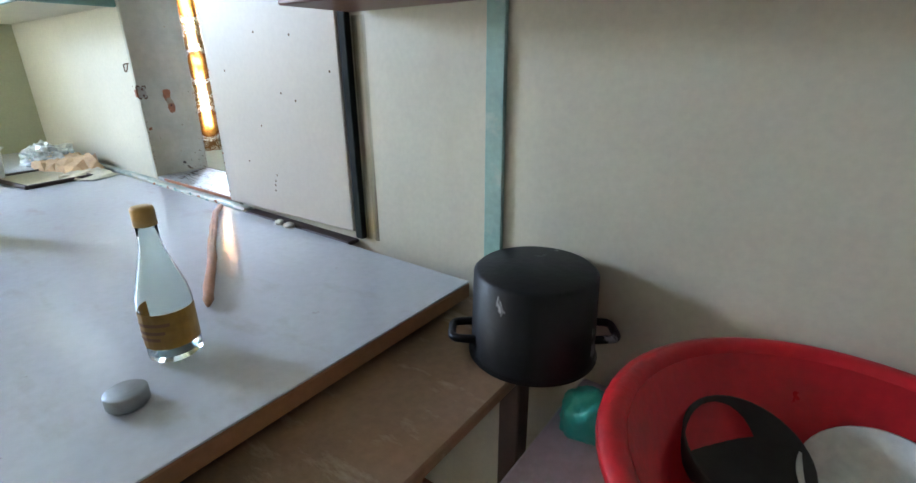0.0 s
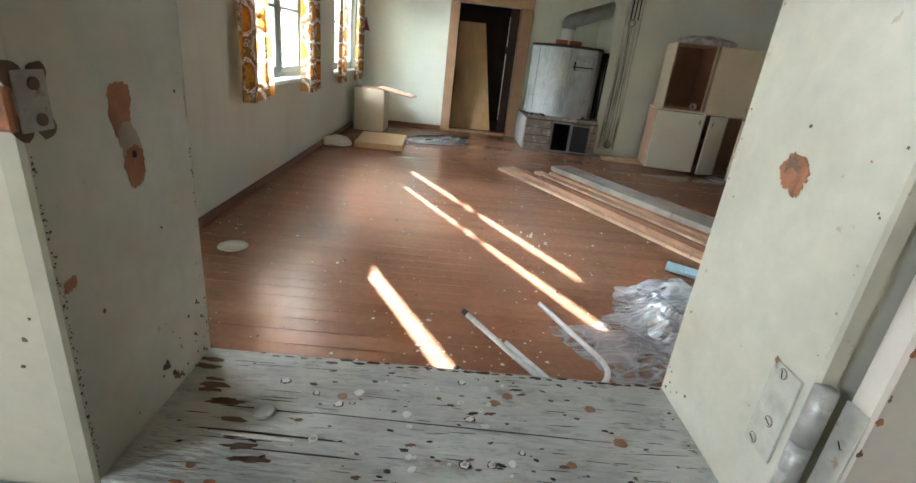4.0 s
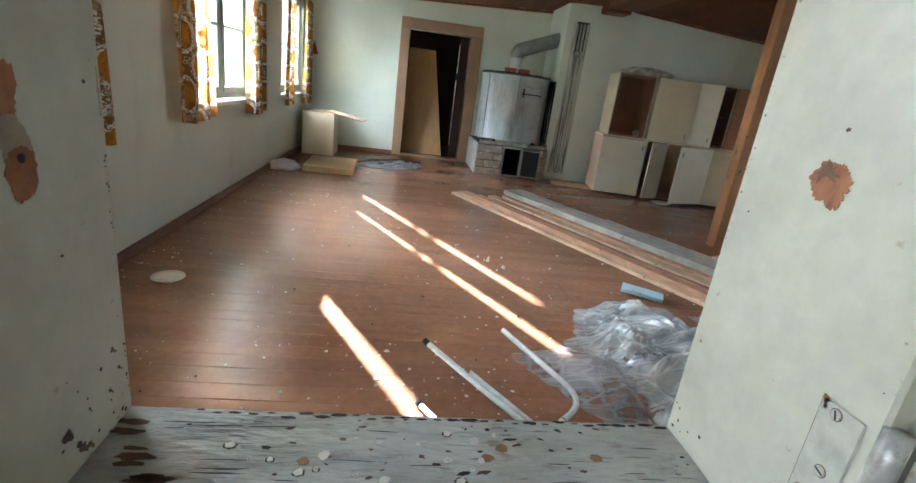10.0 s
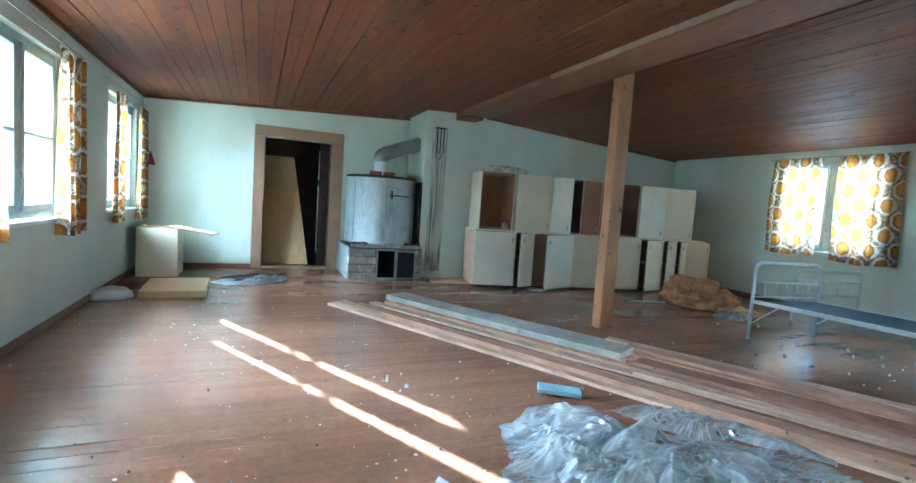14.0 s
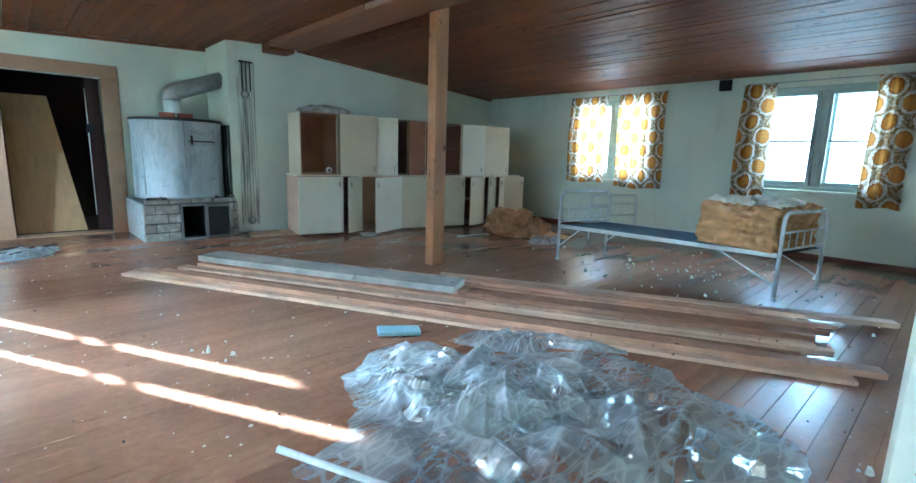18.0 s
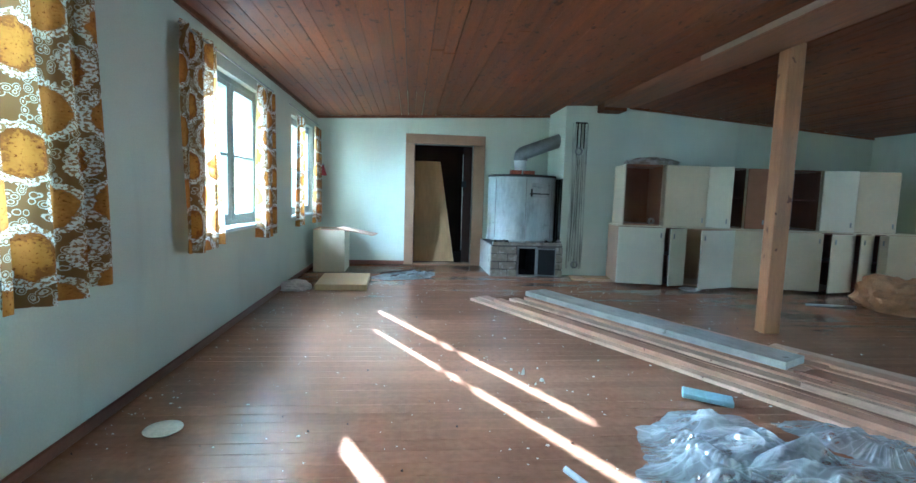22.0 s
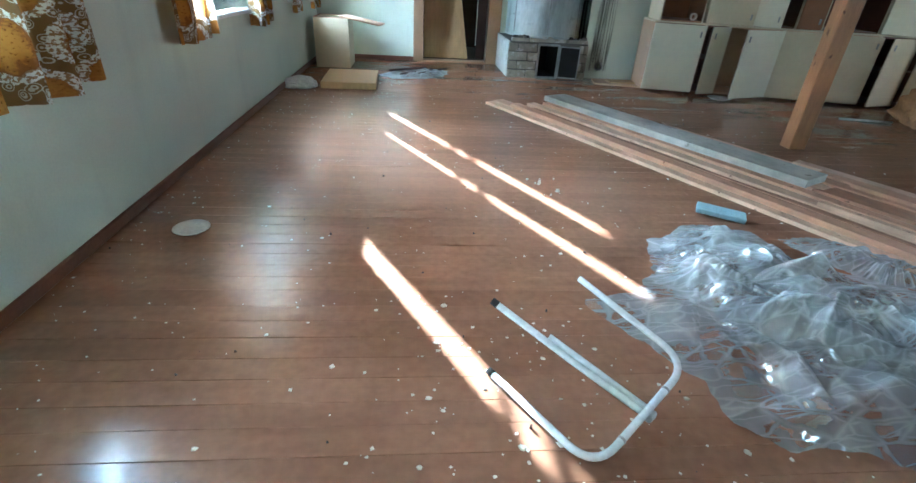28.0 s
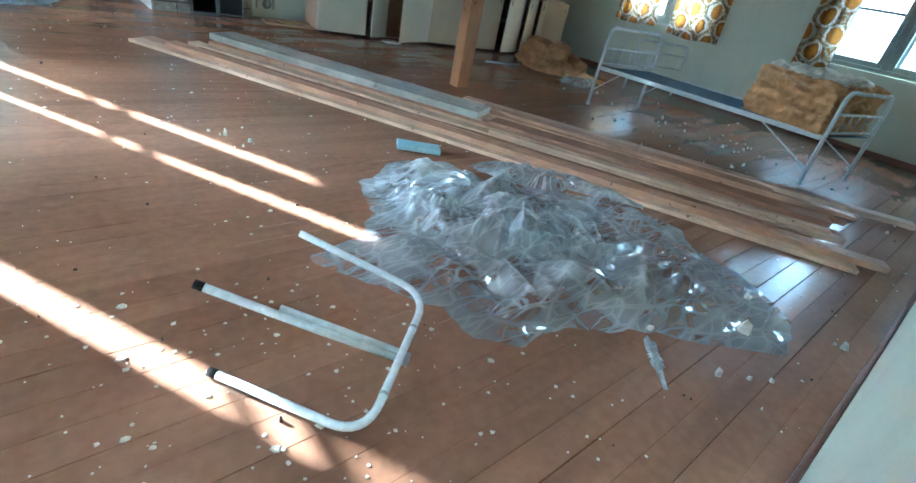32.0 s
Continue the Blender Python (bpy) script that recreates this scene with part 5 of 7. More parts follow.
for k in range(9):
    a_ = rr3.uniform(2.62, 3.56)
    part("rubble", xf(lumpy((rr3.uniform(0.02, 0.05), 0.025, rr3.uniform(0.02, 0.035)), 0.5, 3, k, 2), pose(a_, 6.435 + rr3.uniform(0, 0.02), 0.486)), (soot_dark, grey_brick, mortar)[k % 3], stove)
part("flue_neck", xf(lathe([(0.10, 0), (0.10, 0.02), (0.085, 0.03), (0.095, 0.2), (0.085, 0.21), (0, 0.215)], 28), pose(3.05, 6.90, 1.508)), white_paint, stove, "lime-washed flue neck", smooth=True)
part("flue_pipe", tube(rounded([(3.05, 6.90, 1.66), (3.05, 6.90, 1.755), (3.64, 6.90, 1.98)], 0.05, 5), 0.10, 24), zinc, stove, "grey metal flue pipe into the chimney", smooth=True)

# soot-blackened damper gear on the chimney breast
damper = empty("damper_gear", (3.845, FAR_R, 0), "sooty black damper rods and ring on the chimney breast", "damper")
part("bracket", box(-0.085, 0.085, -0.03, -0.001, 2.19, 2.21, 0.003), black_iron, damper)
for x in (-0.05, 0.0, 0.05):
    part("rod", box(x - 0.007, x + 0.007, -0.02, -0.002, 1.84, 2.189, 0.003), black_iron, damper)
part("ring", xf(lathe([(0.035, 0), (0.055, 0.0), (0.055, 0.02), (0.035, 0.02), (0.035, 0)], 28), pose(-0.02, -0.001, 1.80, 90)), zinc, damper, smooth=True)
part("ring", xf(lathe([(0.035, 0), (0.055, 0.0), (0.055, 0.02), (0.035, 0.02), (0.035, 0)], 28), pose(0.0, -0.001, 0.16, 90)), zinc, damper, smooth=True)
for x0, x1 in ((-0.05, -0.09), (-0.03, -0.05), (0.0, -0.01), (0.03, 0.04), (0.05, 0.08)):
    part("wire", tube([(x0, -0.008, 1.76), ((x0 + x1) / 2, -0.012, 0.9), (x1, -0.01, 0.2)], 0.0022, 6), black_iron, damper)

soot_mat = mat("soot", (0.035, 0.033, 0.03), 0.9, vary=0.3)
sn = soot_mat.node_tree
sno, smr, sgeo, smp = (sn.nodes.new("ShaderNode" + k) for k in ("TexNoise", "MapRange", "NewGeometry", "Mapping"))
smp.inputs["Scale"].default_value = (9, 9, 0.5)
sno.inputs["Scale"].default_value, sno.inputs["Detail"].default_value = 3.0, 5
smr.inputs["From Min"].default_value, smr.inputs["From Max"].default_value, smr.inputs["To Max"].default_value = 0.45, 0.72, 0.32
sn.links.new(sgeo.outputs["Position"], smp.inputs["Vector"])
sn.links.new(smp.outputs[0], sno.inputs["Vector"])
sn.links.new(sno.outputs[0], smr.inputs["Value"])
sn.links.new(smr.outputs[0], sn.nodes["Principled BSDF"].inputs["Alpha"])
part("soot_streak", box(-0.13, 0.11, -0.0012, -0.0002, 0.1, 2.2), soot_mat, damper, "vertical soot streaks down the wall")

# stronger soot that also paints in the shade between drum and chimney
black_soot = soot_mat.copy()
black_soot.name = "black_soot"
for nd in black_soot.node_tree.nodes:
    if nd.bl_idname == "ShaderNodeMapRange" and nd.inputs["To Max"].default_value < 0.4:
        nd.inputs["From Min"].default_value, nd.inputs["To Max"].default_value = 0.30, 0.85
part("soot_stain", box(STEP_X - 0.0012, STEP_X - 0.0002, FAR_R + 0.02, FAR_L - 0.01, 0.02, 1.40), black_soot, stove, "soot and painted shade on the chimney wall behind the stove")
mat_pile = empty("board_scraps", (4.02, 6.26, 0), "thin wooden board scraps on the floor beside the stove", "board scraps", rz=-12)
part("board", box(-0.32, 0.30, -0.17, 0.15, 0.0, 0.02, 0.003), chip_wood, mat_pile)
part("board", xf(box(-0.2, 0.2, -0.1, 0.1, 0.02, 0.035, 0.003), pose(0.05, 0, 0.004, 0, 0, 14)), panel_wood, mat_pile)

# ---- loose kitchen cabinets ----
DIRC = math.degrees(math.atan2(5.25 - 5.86, 7.75 - 4.16))
tape_mat = mat("tape", (0.6, 0.52, 0.4), 0.4, vary=0.1)


def cabinet(s0, s1, z0, z1, door, angle, hinge, inside, label, deep=0.55, shelf=True, setback=0.0):
    """A unit standing in the row from s0 to s1. door: its material or None; angle: how far it stands open; hinge: 'l' or 'r'."""
    cc, ss = math.cos(radians(DIRC)), math.sin(radians(DIRC))
    c = empty("cabinet", (4.16 + s0 * cc - setback * ss, 5.86 + s0 * ss + setback * cc, z0), label, "cabinet", "loose kitchen cabinets", rz=DIRC)
    w, h = s1 - s0, z1 - z0
    part("side", box(0, 0.016, 0, deep, 0, h, 0.0015), chip_wood if s0 == 0 else beige_laminate, c)
    part("side", box(w - 0.016, w, 0, deep, 0, h, 0.0015), beige_laminate, c)
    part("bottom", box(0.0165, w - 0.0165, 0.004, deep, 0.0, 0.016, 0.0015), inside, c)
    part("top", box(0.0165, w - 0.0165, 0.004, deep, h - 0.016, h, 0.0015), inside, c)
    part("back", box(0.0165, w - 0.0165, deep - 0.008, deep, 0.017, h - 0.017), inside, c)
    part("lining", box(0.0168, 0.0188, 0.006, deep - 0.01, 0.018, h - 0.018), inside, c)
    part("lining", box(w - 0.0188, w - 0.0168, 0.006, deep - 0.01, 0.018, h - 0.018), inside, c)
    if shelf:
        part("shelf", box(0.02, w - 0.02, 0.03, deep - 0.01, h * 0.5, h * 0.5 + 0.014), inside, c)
    if door:
        lo, hi = (0.0, w - 0.004) if hinge == "l" else (-(w - 0.004), 0.0)
        d = part("door", xf(box(lo, hi, -0.019, -0.002, 0.004, h - 0.004, 0.002), pose(0.002 if hinge == "l" else w - 0.002, 0, 0, 0, 0, -angle if hinge == "l" else angle)), door, c)
        kx = w - 0.05 if hinge == "l" else -(w - 0.05)
        part("handle", xf(box(kx - 0.008, kx + 0.008, -0.035, -0.0195, h - 0.13 if z0 < 0.5 else 0.06, h - 0.07 if z0 < 0.5 else 0.12, 0.003), pose(0.002 if hinge == "l" else w - 0.002, 0, 0, 0, 0, -angle if hinge == "l" else angle)), zinc, d)
    return c


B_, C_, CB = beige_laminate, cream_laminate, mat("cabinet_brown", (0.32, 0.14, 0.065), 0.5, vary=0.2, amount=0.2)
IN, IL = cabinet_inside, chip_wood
LC, LO = "beige laminate kitchen cabinet unit with its door shut", "laminate kitchen cabinet unit with its door hanging open"
cabinet(0.0, 0.585, 0.03, 0.78, C_, 3, "l", IN, "kitchen cabinet unit with a white door, slightly ajar")
cabinet(0.59, 0.86, 0.03, 0.78, C_, 27, "r", IN, LO)
cabinet(0.865, 1.47, 0.03, 0.78, C_, 28, "r", IL, LO, shelf=False)
cabinet(1.475, 1.92, 0.03, 0.78, B_, 4, "l", IL, "beige laminate kitchen cabinet unit with its door slightly ajar")
cabinet(1.925, 2.53, 0.03, 0.78, B_, 6, "l", IL, LC)
cabinet(2.535, 2.945, 0.03, 0.78, B_, 22, "r", IN, LO)
cabinet(2.95, 3.17, 0.03, 0.78, B_, 20, "r", IN, LO)
cabinet(3.175, 3.35, 0.03, 0.78, B_, 24, "r", IN, LO)
cabinet(3.355, 3.74, 0.03, 0.78, B_, 4, "l", IL, LC)
thing("board", xf(box(0.0, 3.70, 0.02, 0.55, 0.781, 0.80, 0.002), pose(4.16, 5.86, 0, 0, 0, DIRC)), beige_laminate, "long pale board lying on the lower cabinets", "board")
cabinet(0.05, 0.54, 0.801, 1.59, None, 0, "l", CB, "open kitchen cabinet unit without a door", shelf=False, setback=0.02)
cabinet(0.57, 1.09, 0.801, 1.59, B_, 3, "l", IL, LC, setback=0.02)
cabinet(1.10, 1.39, 0.801, 1.585, C_, 26, "l", IN, LO, setback=0.02)
cabinet(1.40, 1.58, 0.801, 1.575, None, 0, "l", IN, "narrow open kitchen cabinet unit without a door", setback=0.02)
cabinet(1.585, 1.85, 0.801, 1.575, CB, 3, "l", IN, "kitchen cabinet unit with a brown wooden door, slightly ajar", setback=0.02)
cabinet(1.86, 2.50, 0.801, 1.57, None, 0, "r", IN, "open dark brown kitchen cabinet unit without a door", setback=0.02)
cabinet(2.51, 2.89, 0.801, 1.57, C_, 12, "l", IN, LO, setback=0.02)
cabinet(2.90, 3.42, 0.801, 1.57, B_, 2, "l", IN, LC, setback=0.02)
rl = thing("tape_roll", xf(lathe([(0.025, -0.02), (0.04, -0.02), (0.04, 0.02), (0.025, 0.02), (0.025, -0.02)], 24), pose(4.16 + 0.42, 5.80, 0.86, 90, 0, 0)), tape_mat, "brown tape roll standing in the open cabinet", "tape roll", smooth=True)
rl.matrix_world = pose(0, 0.02, 0)
thing("rolled_mat", xf(lumpy((0.36, 0.16, 0.085), 0.25, 2.0, 9, 4), pose(4.62, 6.0, 1.591, 0, 0, DIRC)), grey_brick, "rolled grey-brown mat lying on top of the cabinets", "rolled mat")

# ---- bed ----
bed = empty("bed", (0, 0, 0), "old white tubular metal bed with a blue canvas base", "bed")
H_A, H_B, F_A, F_B = Vector((5.83, 3.02, 0)), Vector((6.57, 2.87, 0)), Vector((5.95, 0.98, 0)), Vector((6.69, 0.83, 0))
for a, b, top in ((H_A, H_B, 0.75), (F_A, F_B, 0.72)):
    up = Vector((0, 0, 1))
    part("end_hoop", tube(rounded([a + up * 0.012, a + up * top, b + up * top, b + up * 0.012], 0.09, 8), 0.016, 14), white_tube, bed, smooth=True)
    for z in (0.56, 0.42):
        part("rail", tube([a + up * z, b + up * z], 0.009, 10), white_tube, bed, smooth=True)
    for k in range(1, 6):
        q = a.lerp(b, k / 6)
        part("bar", tube([q + up * 0.42, q + up * 0.56], 0.006, 8), white_tube, bed, smooth=True)
    for p in (a, b):
        part("foot", tube([p, p + up * 0.03], 0.02, 12), white_tube, bed)
for a, b in ((H_A, F_A), (H_B, F_B)):
    part("side_rail", xf(box(0, (b - a).length, -0.008, 0.008, 0.355, 0.395, 0.003), pose(a.x, a.y, 0, 0, 0, math.degrees(math.atan2(b.y - a.y, b.x - a.x)))), white_tube, bed)
    d = (b - a).normalized()
    part("brace", tube([a + Vector((0, 0, 0.15)), a + d * 0.25 + Vector((0, 0, 0.36))], 0.007, 8), white_tube, bed)
    part("brace", tube([b + Vector((0, 0, 0.12)), b - d * 0.45 + Vector((0, 0, 0.36))], 0.007, 8), white_tube, bed)
cv = bmesh.new()
qs = [cv.verts.new((*(H_A.lerp(H_B, u).lerp(F_A.lerp(F_B, u), v)).xy, 0.385 - 0.03 * math.sin(math.pi * u) * math.sin(math.pi * v))) for v in [i / 12 for i in range(13)] for u in [0.02 + 0.96 * i / 8 for i in range(9)]]
for i in range(12):
    for j in range(8):
        cv.faces.new((qs[i * 9 + j], qs[i * 9 + j + 1], qs[(i + 1) * 9 + j + 1], qs[(i + 1) * 9 + j]))
bmesh.ops.solidify(cv, geom=cv.faces[:], thickness=0.006)
part("canvas", cv, bed_blue, bed, "blue canvas base", smooth=True)


hoop = empty("bed_end", (0, 0, 0), "white tubular bed end standing behind the bed", "bed end")
E_A, E_B = Vector((7.30, 3.55, 0)), Vector((8.00, 3.25, 0))
part("end_hoop", tube(rounded([E_A + up * 0.012, E_A + up * 0.62, E_B + up * 0.62, E_B + up * 0.012], 0.07, 8), 0.014, 12), white_tube, hoop, smooth=True)
for z in (0.50, 0.34):
    part("rail", tube([E_A + up * z, E_B + up * z], 0.009, 10), white_tube, hoop, smooth=True)
for k in range(1, 6):
    q = E_A.lerp(E_B, k / 6)
    part("bar", tube([q + up * 0.34, q + up * 0.50], 0.005, 8), white_tube, hoop, smooth=True)


def wool_block(w, d, h, seed):
    bm = box(-w / 2, w / 2, -d / 2, d / 2, 0, h)
    bmesh.ops.subdivide_edges(bm, edges=bm.edges[:], cuts=30, use_grid_fill=True)
    o = Vector((seed, 2 * seed, 0))
    for v in bm.verts:
        lay = 0.016 * (abs(math.sin(v.co.z * 22 + 2.2 * noise.noise(v.co * 4 + o))) ** 0.4 - 0.8)
        side = Vector((v.co.x / w, v.co.y / d, 0))
        amt = 0.05 * noise.noise(v.co * 7 + o) + 0.035 * noise.noise(v.co * 22 - o) + lay
        if side.length > 0.45 and v.co.z > 0.005:
            v.co += side.normalized() * amt
        if v.co.z > h - 0.01:
            v.co.z += 0.03 * noise.noise(v.co * 8 + o) + 0.02 * noise.noise(v.co * 26)
    return bm


mid = (F_A + F_B) / 2 + (H_A - F_A).normalized() * 0.37
wool = empty("insulation_bale", (mid.x, mid.y, 0.396), "torn yellow mineral wool bale lying on the bed", "insulation", rz=math.degrees(math.atan2((F_B - F_A).y, (F_B - F_A).x)))
wool_layers = worn(mat("wool_layers", (0.64, 0.35, 0.15), 0.95, vary=0.35, scale=6, fine=110, bump=0.8, stretch=(1, 1, 3)), (0.36, 0.18, 0.08), (1.5, 1.5, 4), 3.0, 0.58, 0.66, 0.6)
worn(wool_layers, (0.66, 0.50, 0.30), (1, 1, 5), 4.0, 0.56, 0.66, 0.7)
part("bale", wool_block(0.72, 0.66, 0.36, 3), wool_layers, wool)
rw = random.Random(91)
for k in range(26):
    part("tuft", xf(lumpy((rw.uniform(0.05, 0.10), rw.uniform(0.05, 0.09), rw.uniform(0.03, 0.06)), 0.5, 2.2, k, 3), pose(rw.uniform(-0.32, 0.32), rw.uniform(-0.29, 0.29), 0.352, 0, 0, rw.uniform(0, 360))), wool_white, wool, "white fluffy torn wool", smooth=True)
heap = thing("insulation_paper", lumpy((0.42, 0.30, 0.30), 0.45, 1.5, 5, 5), mat("brown_wool", (0.42, 0.22, 0.10), 0.95, vary=0.4, scale=10, bump=0.8), "heap of brown torn insulation paper on the floor", "insulation")
heap.matrix_world = pose(6.85, 4.40, 0, 0, 0, -70)
part("scrap", lumpy((0.30, 0.2, 0.05), 0.8, 2.5, 8, 4), wool_mat, heap)
heap.children[0].location = (0.35, 0.0, 0)

scrap2 = empty("plastic_scrap", (0, 0, 0), "crumpled clear plastic scrap behind the bed", "plastic scrap")
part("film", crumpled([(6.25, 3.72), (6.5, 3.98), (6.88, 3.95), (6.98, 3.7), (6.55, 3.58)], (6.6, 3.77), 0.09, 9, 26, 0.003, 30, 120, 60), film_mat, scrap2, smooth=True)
thing("pipe", tube([(5.90, 4.72, 0.012), (6.42, 4.62, 0.012)], 0.012, 10), white_tube, "short white tube lying on the floor beside torn insulation", "pipe", smooth=True)

# beam stub and vent block
thing("beam_stub", xf(box(-0.02, 0.14, -0.10, 0.10, -0.09, 0.09, 0.01), pose(0.02, 2.36, 2.19, 0, 0, 8)), dark_wood, "dark beam end where the wall meets the ceiling", "beam end")
thing("vent_block", box(RX - 0.06, RX - 0.001, 2.32, 2.46, 2.03, 2.165, 0.004), black_iron, "small dark vent box high on the wall", "vent")
redc = mat("red_tassel", (0.35, 0.05, 0.03), 0.7)
tas = thing("tassel", lathe([(0, 0.0), (0.025, 0.005), (0.02, 0.05), (0.008, 0.09), (0.004, 0.11), (0, 0.115)], 14), redc, "small dark red tassel hanging by the curtain", "tassel")
tas.matrix_world = pose(0.026, 7.33, 1.36)

# ---- hall ----
lp = bmesh.new()
vs = [lp.verts.new(p) for p in ((1.50, 7.70, 0.02), (2.17, 7.70, 0.02), (1.92, 7.92, 1.67), (1.50, 7.92, 1.67), (1.50, 7.725, 0.02), (2.17, 7.725, 0.02), (1.92, 7.945, 1.67), (1.50, 7.945, 1.67))]
for f in ((0, 1, 2, 3), (7, 6, 5, 4), (0, 4, 5, 1), (1, 5, 6, 2), (2, 6, 7, 3), (3, 7, 4, 0)):
    lp.faces.new([vs[k] for k in f])
thing("leaning_panel", lp, panel_wood, "yellow-brown wooden panel leaning in the doorway", "panel")
hd2 = empty("door_2", (2.30, 7.80, 0.0), "dark brown inner door standing ajar in the hall", "door", kind="structure")
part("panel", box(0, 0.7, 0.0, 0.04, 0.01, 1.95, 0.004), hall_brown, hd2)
# pale colour stands in for light falling along the inner door's edge
part("edge_strip", box(-0.012, -0.002, 0.02, 0.042, 0.2, 1.80, 0.003), paper_mat, hd2, "pale strip painted as the slit of light at the door edge")
part("latch", box(-0.03, 0.05, -0.02, -0.001, 1.25, 1.36, 0.004), black_iron, hd2)

# ---- kitchen things ----
bench = empty("bench", (0, 0, 0), "low brown wooden bench beside the table", "bench")
part("top", box(2.60, 3.115, -0.95, -0.225, 0.675, 0.70, 0.004), bench_brown, bench)
# legs coloured dark to merge with the shaded gap beside the bench
for x in (2.66, 3.03):
    for yy in (-0.9, -0.28):
        part("leg", box(x - 0.025, x + 0.025, yy - 0.025, yy + 0.025, 0, 0.675, 0.003), dark_wood, bench)
lilac = mat("lilac_laminate", (0.50, 0.44, 0.52), 0.4, vary=0.15)
stool = empty("stool", (0, 0, 0), "low stool with a lilac top and red edge", "stool")
part("seat", box(3.17, 3.75, -0.75, -0.24, 0.585, 0.61, 0.006), lilac, stool)
part("rim", box(3.16, 3.76, -0.76, -0.23, 0.555, 0.584, 0.004), trim_brown, stool)
for x in (3.22, 3.7):
    for yy in (-0.7, -0.29):
        part("leg", box(x - 0.02, x + 0.02, yy - 0.02, yy + 0.02, 0, 0.545, 0.003), trim_brown, stool)
enamel = worn(mat("black_enamel", (0.008, 0.0075, 0.009), 0.42, vary=0.4, scale=15, spec=0.3), (0.34, 0.34, 0.35), (1, 1, 0.5), 16.0, 0.64, 0.68, 0.7, 4.0)
pot = empty("cooking_pot", (3.095, -0.335, 0.7005), "black enamel pot standing upside down on the bench", "pot", rz=35)
part("body", lathe([(0, 0.172), (0.106, 0.172), (0.114, 0.165), (0.118, 0.01), (0.123, 0.0), (0.118, 0.0), (0.110, 0.008), (0.106, 0.16), (0, 0.164)], 44), enamel, pot, smooth=True)
for a in (0, 180):
    part("handle", xf(tube(rounded([(0.11, -0.035, 0.04), (0.155, -0.03, 0.04), (0.155, 0.03, 0.04), (0.11, 0.035, 0.04)], 0.015, 4), 0.008, 10), pose(0, 0, 0, 0, 0, a)), enamel, pot, smooth=True)
red_plastic = mat("red_plastic", (0.55, 0.012, 0.02), 0.3, vary=0.12, scale=10)
basin = empty("wash_basin", (3.572, -0.480, 0.612), "red plastic wash basin holding dark and cream bowls", "basin")
part("bowl", lathe([(0, 0.0), (0.15, 0.0), (0.17, 0.012), (0.245, 0.178), (0.238, 0.182), (0.162, 0.018), (0, 0.01)], 56), red_plastic, basin, smooth=True)
part("rim", lathe([(0.240, 0.180), (0.246, 0.190), (0.262, 0.194), (0.276, 0.188), (0.278, 0.178), (0.270, 0.172), (0.268, 0.178), (0.258, 0.183), (0.246, 0.178)], 56), red_plastic, basin, "rolled red rim", smooth=True)
thing("bowl", xf(lathe([(0, 0.0), (0.05, 0.0), (0.075, 0.02), (0.088, 0.070), (0.084, 0.071), (0.070, 0.024), (0, 0.008)], 40), pose(3.455, -0.385, 0.645, 12, 14, 0)), soot_dark, "black enamel bowl lying in the red basin", "bowl", smooth=True)
thing("bowl", xf(lathe([(0, 0.0), (0.04, 0.0), (0.065, 0.018), (0.085, 0.06), (0.081, 0.061), (0.060, 0.021), (0, 0.006)], 40), pose(3.625, -0.345, 0.655, 20, -12, 0)), porcelain, "cream china bowl lying in the red basin", "bowl", smooth=True)
turq = mat("turquoise_plastic", (0.05, 0.42, 0.38), 0.35, vary=0.2)
sp = thing("scrubbing_sponge", lumpy((0.052, 0.05, 0.062), 0.2, 2, 14, 4), turq, "turquoise sponge standing on the stool beside the bench", "sponge", smooth=True)
sp.matrix_world = pose(3.235, -0.375, 0.6115)

amber = glass("amber_glass", (0.26, 0.055, 0.007), 0.02)
amber.node_tree.nodes["Principled BSDF"].inputs["IOR"].default_value = 1.35
clear = glass("clear_glass", (0.80, 0.85, 0.82), 0.02)
clear.node_tree.nodes["Principled BSDF"].inputs["IOR"].default_value = 1.12
gold = mat("gold_label", (0.50, 0.30, 0.08), 0.35, 0.3, vary=0.25, scale=40)
navy = mat("navy_label", (0.02, 0.04, 0.14), 0.4, vary=0.2)


def wrap(r, a0, a1, z0, z1):
    """A label bent round a bottle."""
    bm = bmesh.new()
    n = 16
    rows = [[bm.verts.new((r * math.cos(a), r * math.sin(a), z)) for a in (radians(a0 + (a1 - a0) * i / n) for i in range(n + 1))] for z in (z0, z1)]
    for i in range(n):
        bm.faces.new((rows[0][i], rows[0][i + 1], rows[1][i + 1], rows[1][i]))
    bmesh.ops.solidify(bm, geom=bm.faces[:], thickness=0.0004)
    return bm


beer = empty("beer_bottle", (1.573, -0.848, TZ), "brown glass beer bottle with dark blue labels and a cap", "bottle")
part("glass", lathe([(0, 0.002), (0.028, 0.0), (0.0325, 0.005), (0.033, 0.115), (0.031, 0.135), (0.018, 0.178), (0.0145, 0.2), (0.0145, 0.222), (0.0125, 0.222), (0.0125, 0.2), (0.016, 0.178), (0.029, 0.135), (0.031, 0.11), (0.0305, 0.008), (0, 0.006)], 36), amber, beer, smooth=True)
part("cap", lathe([(0, 0.235), (0.014, 0.234), (0.016, 0.230), (0.0165, 0.219), (0.0, 0.2195)], 24), navy, beer, "dark blue crown cap", smooth=True)
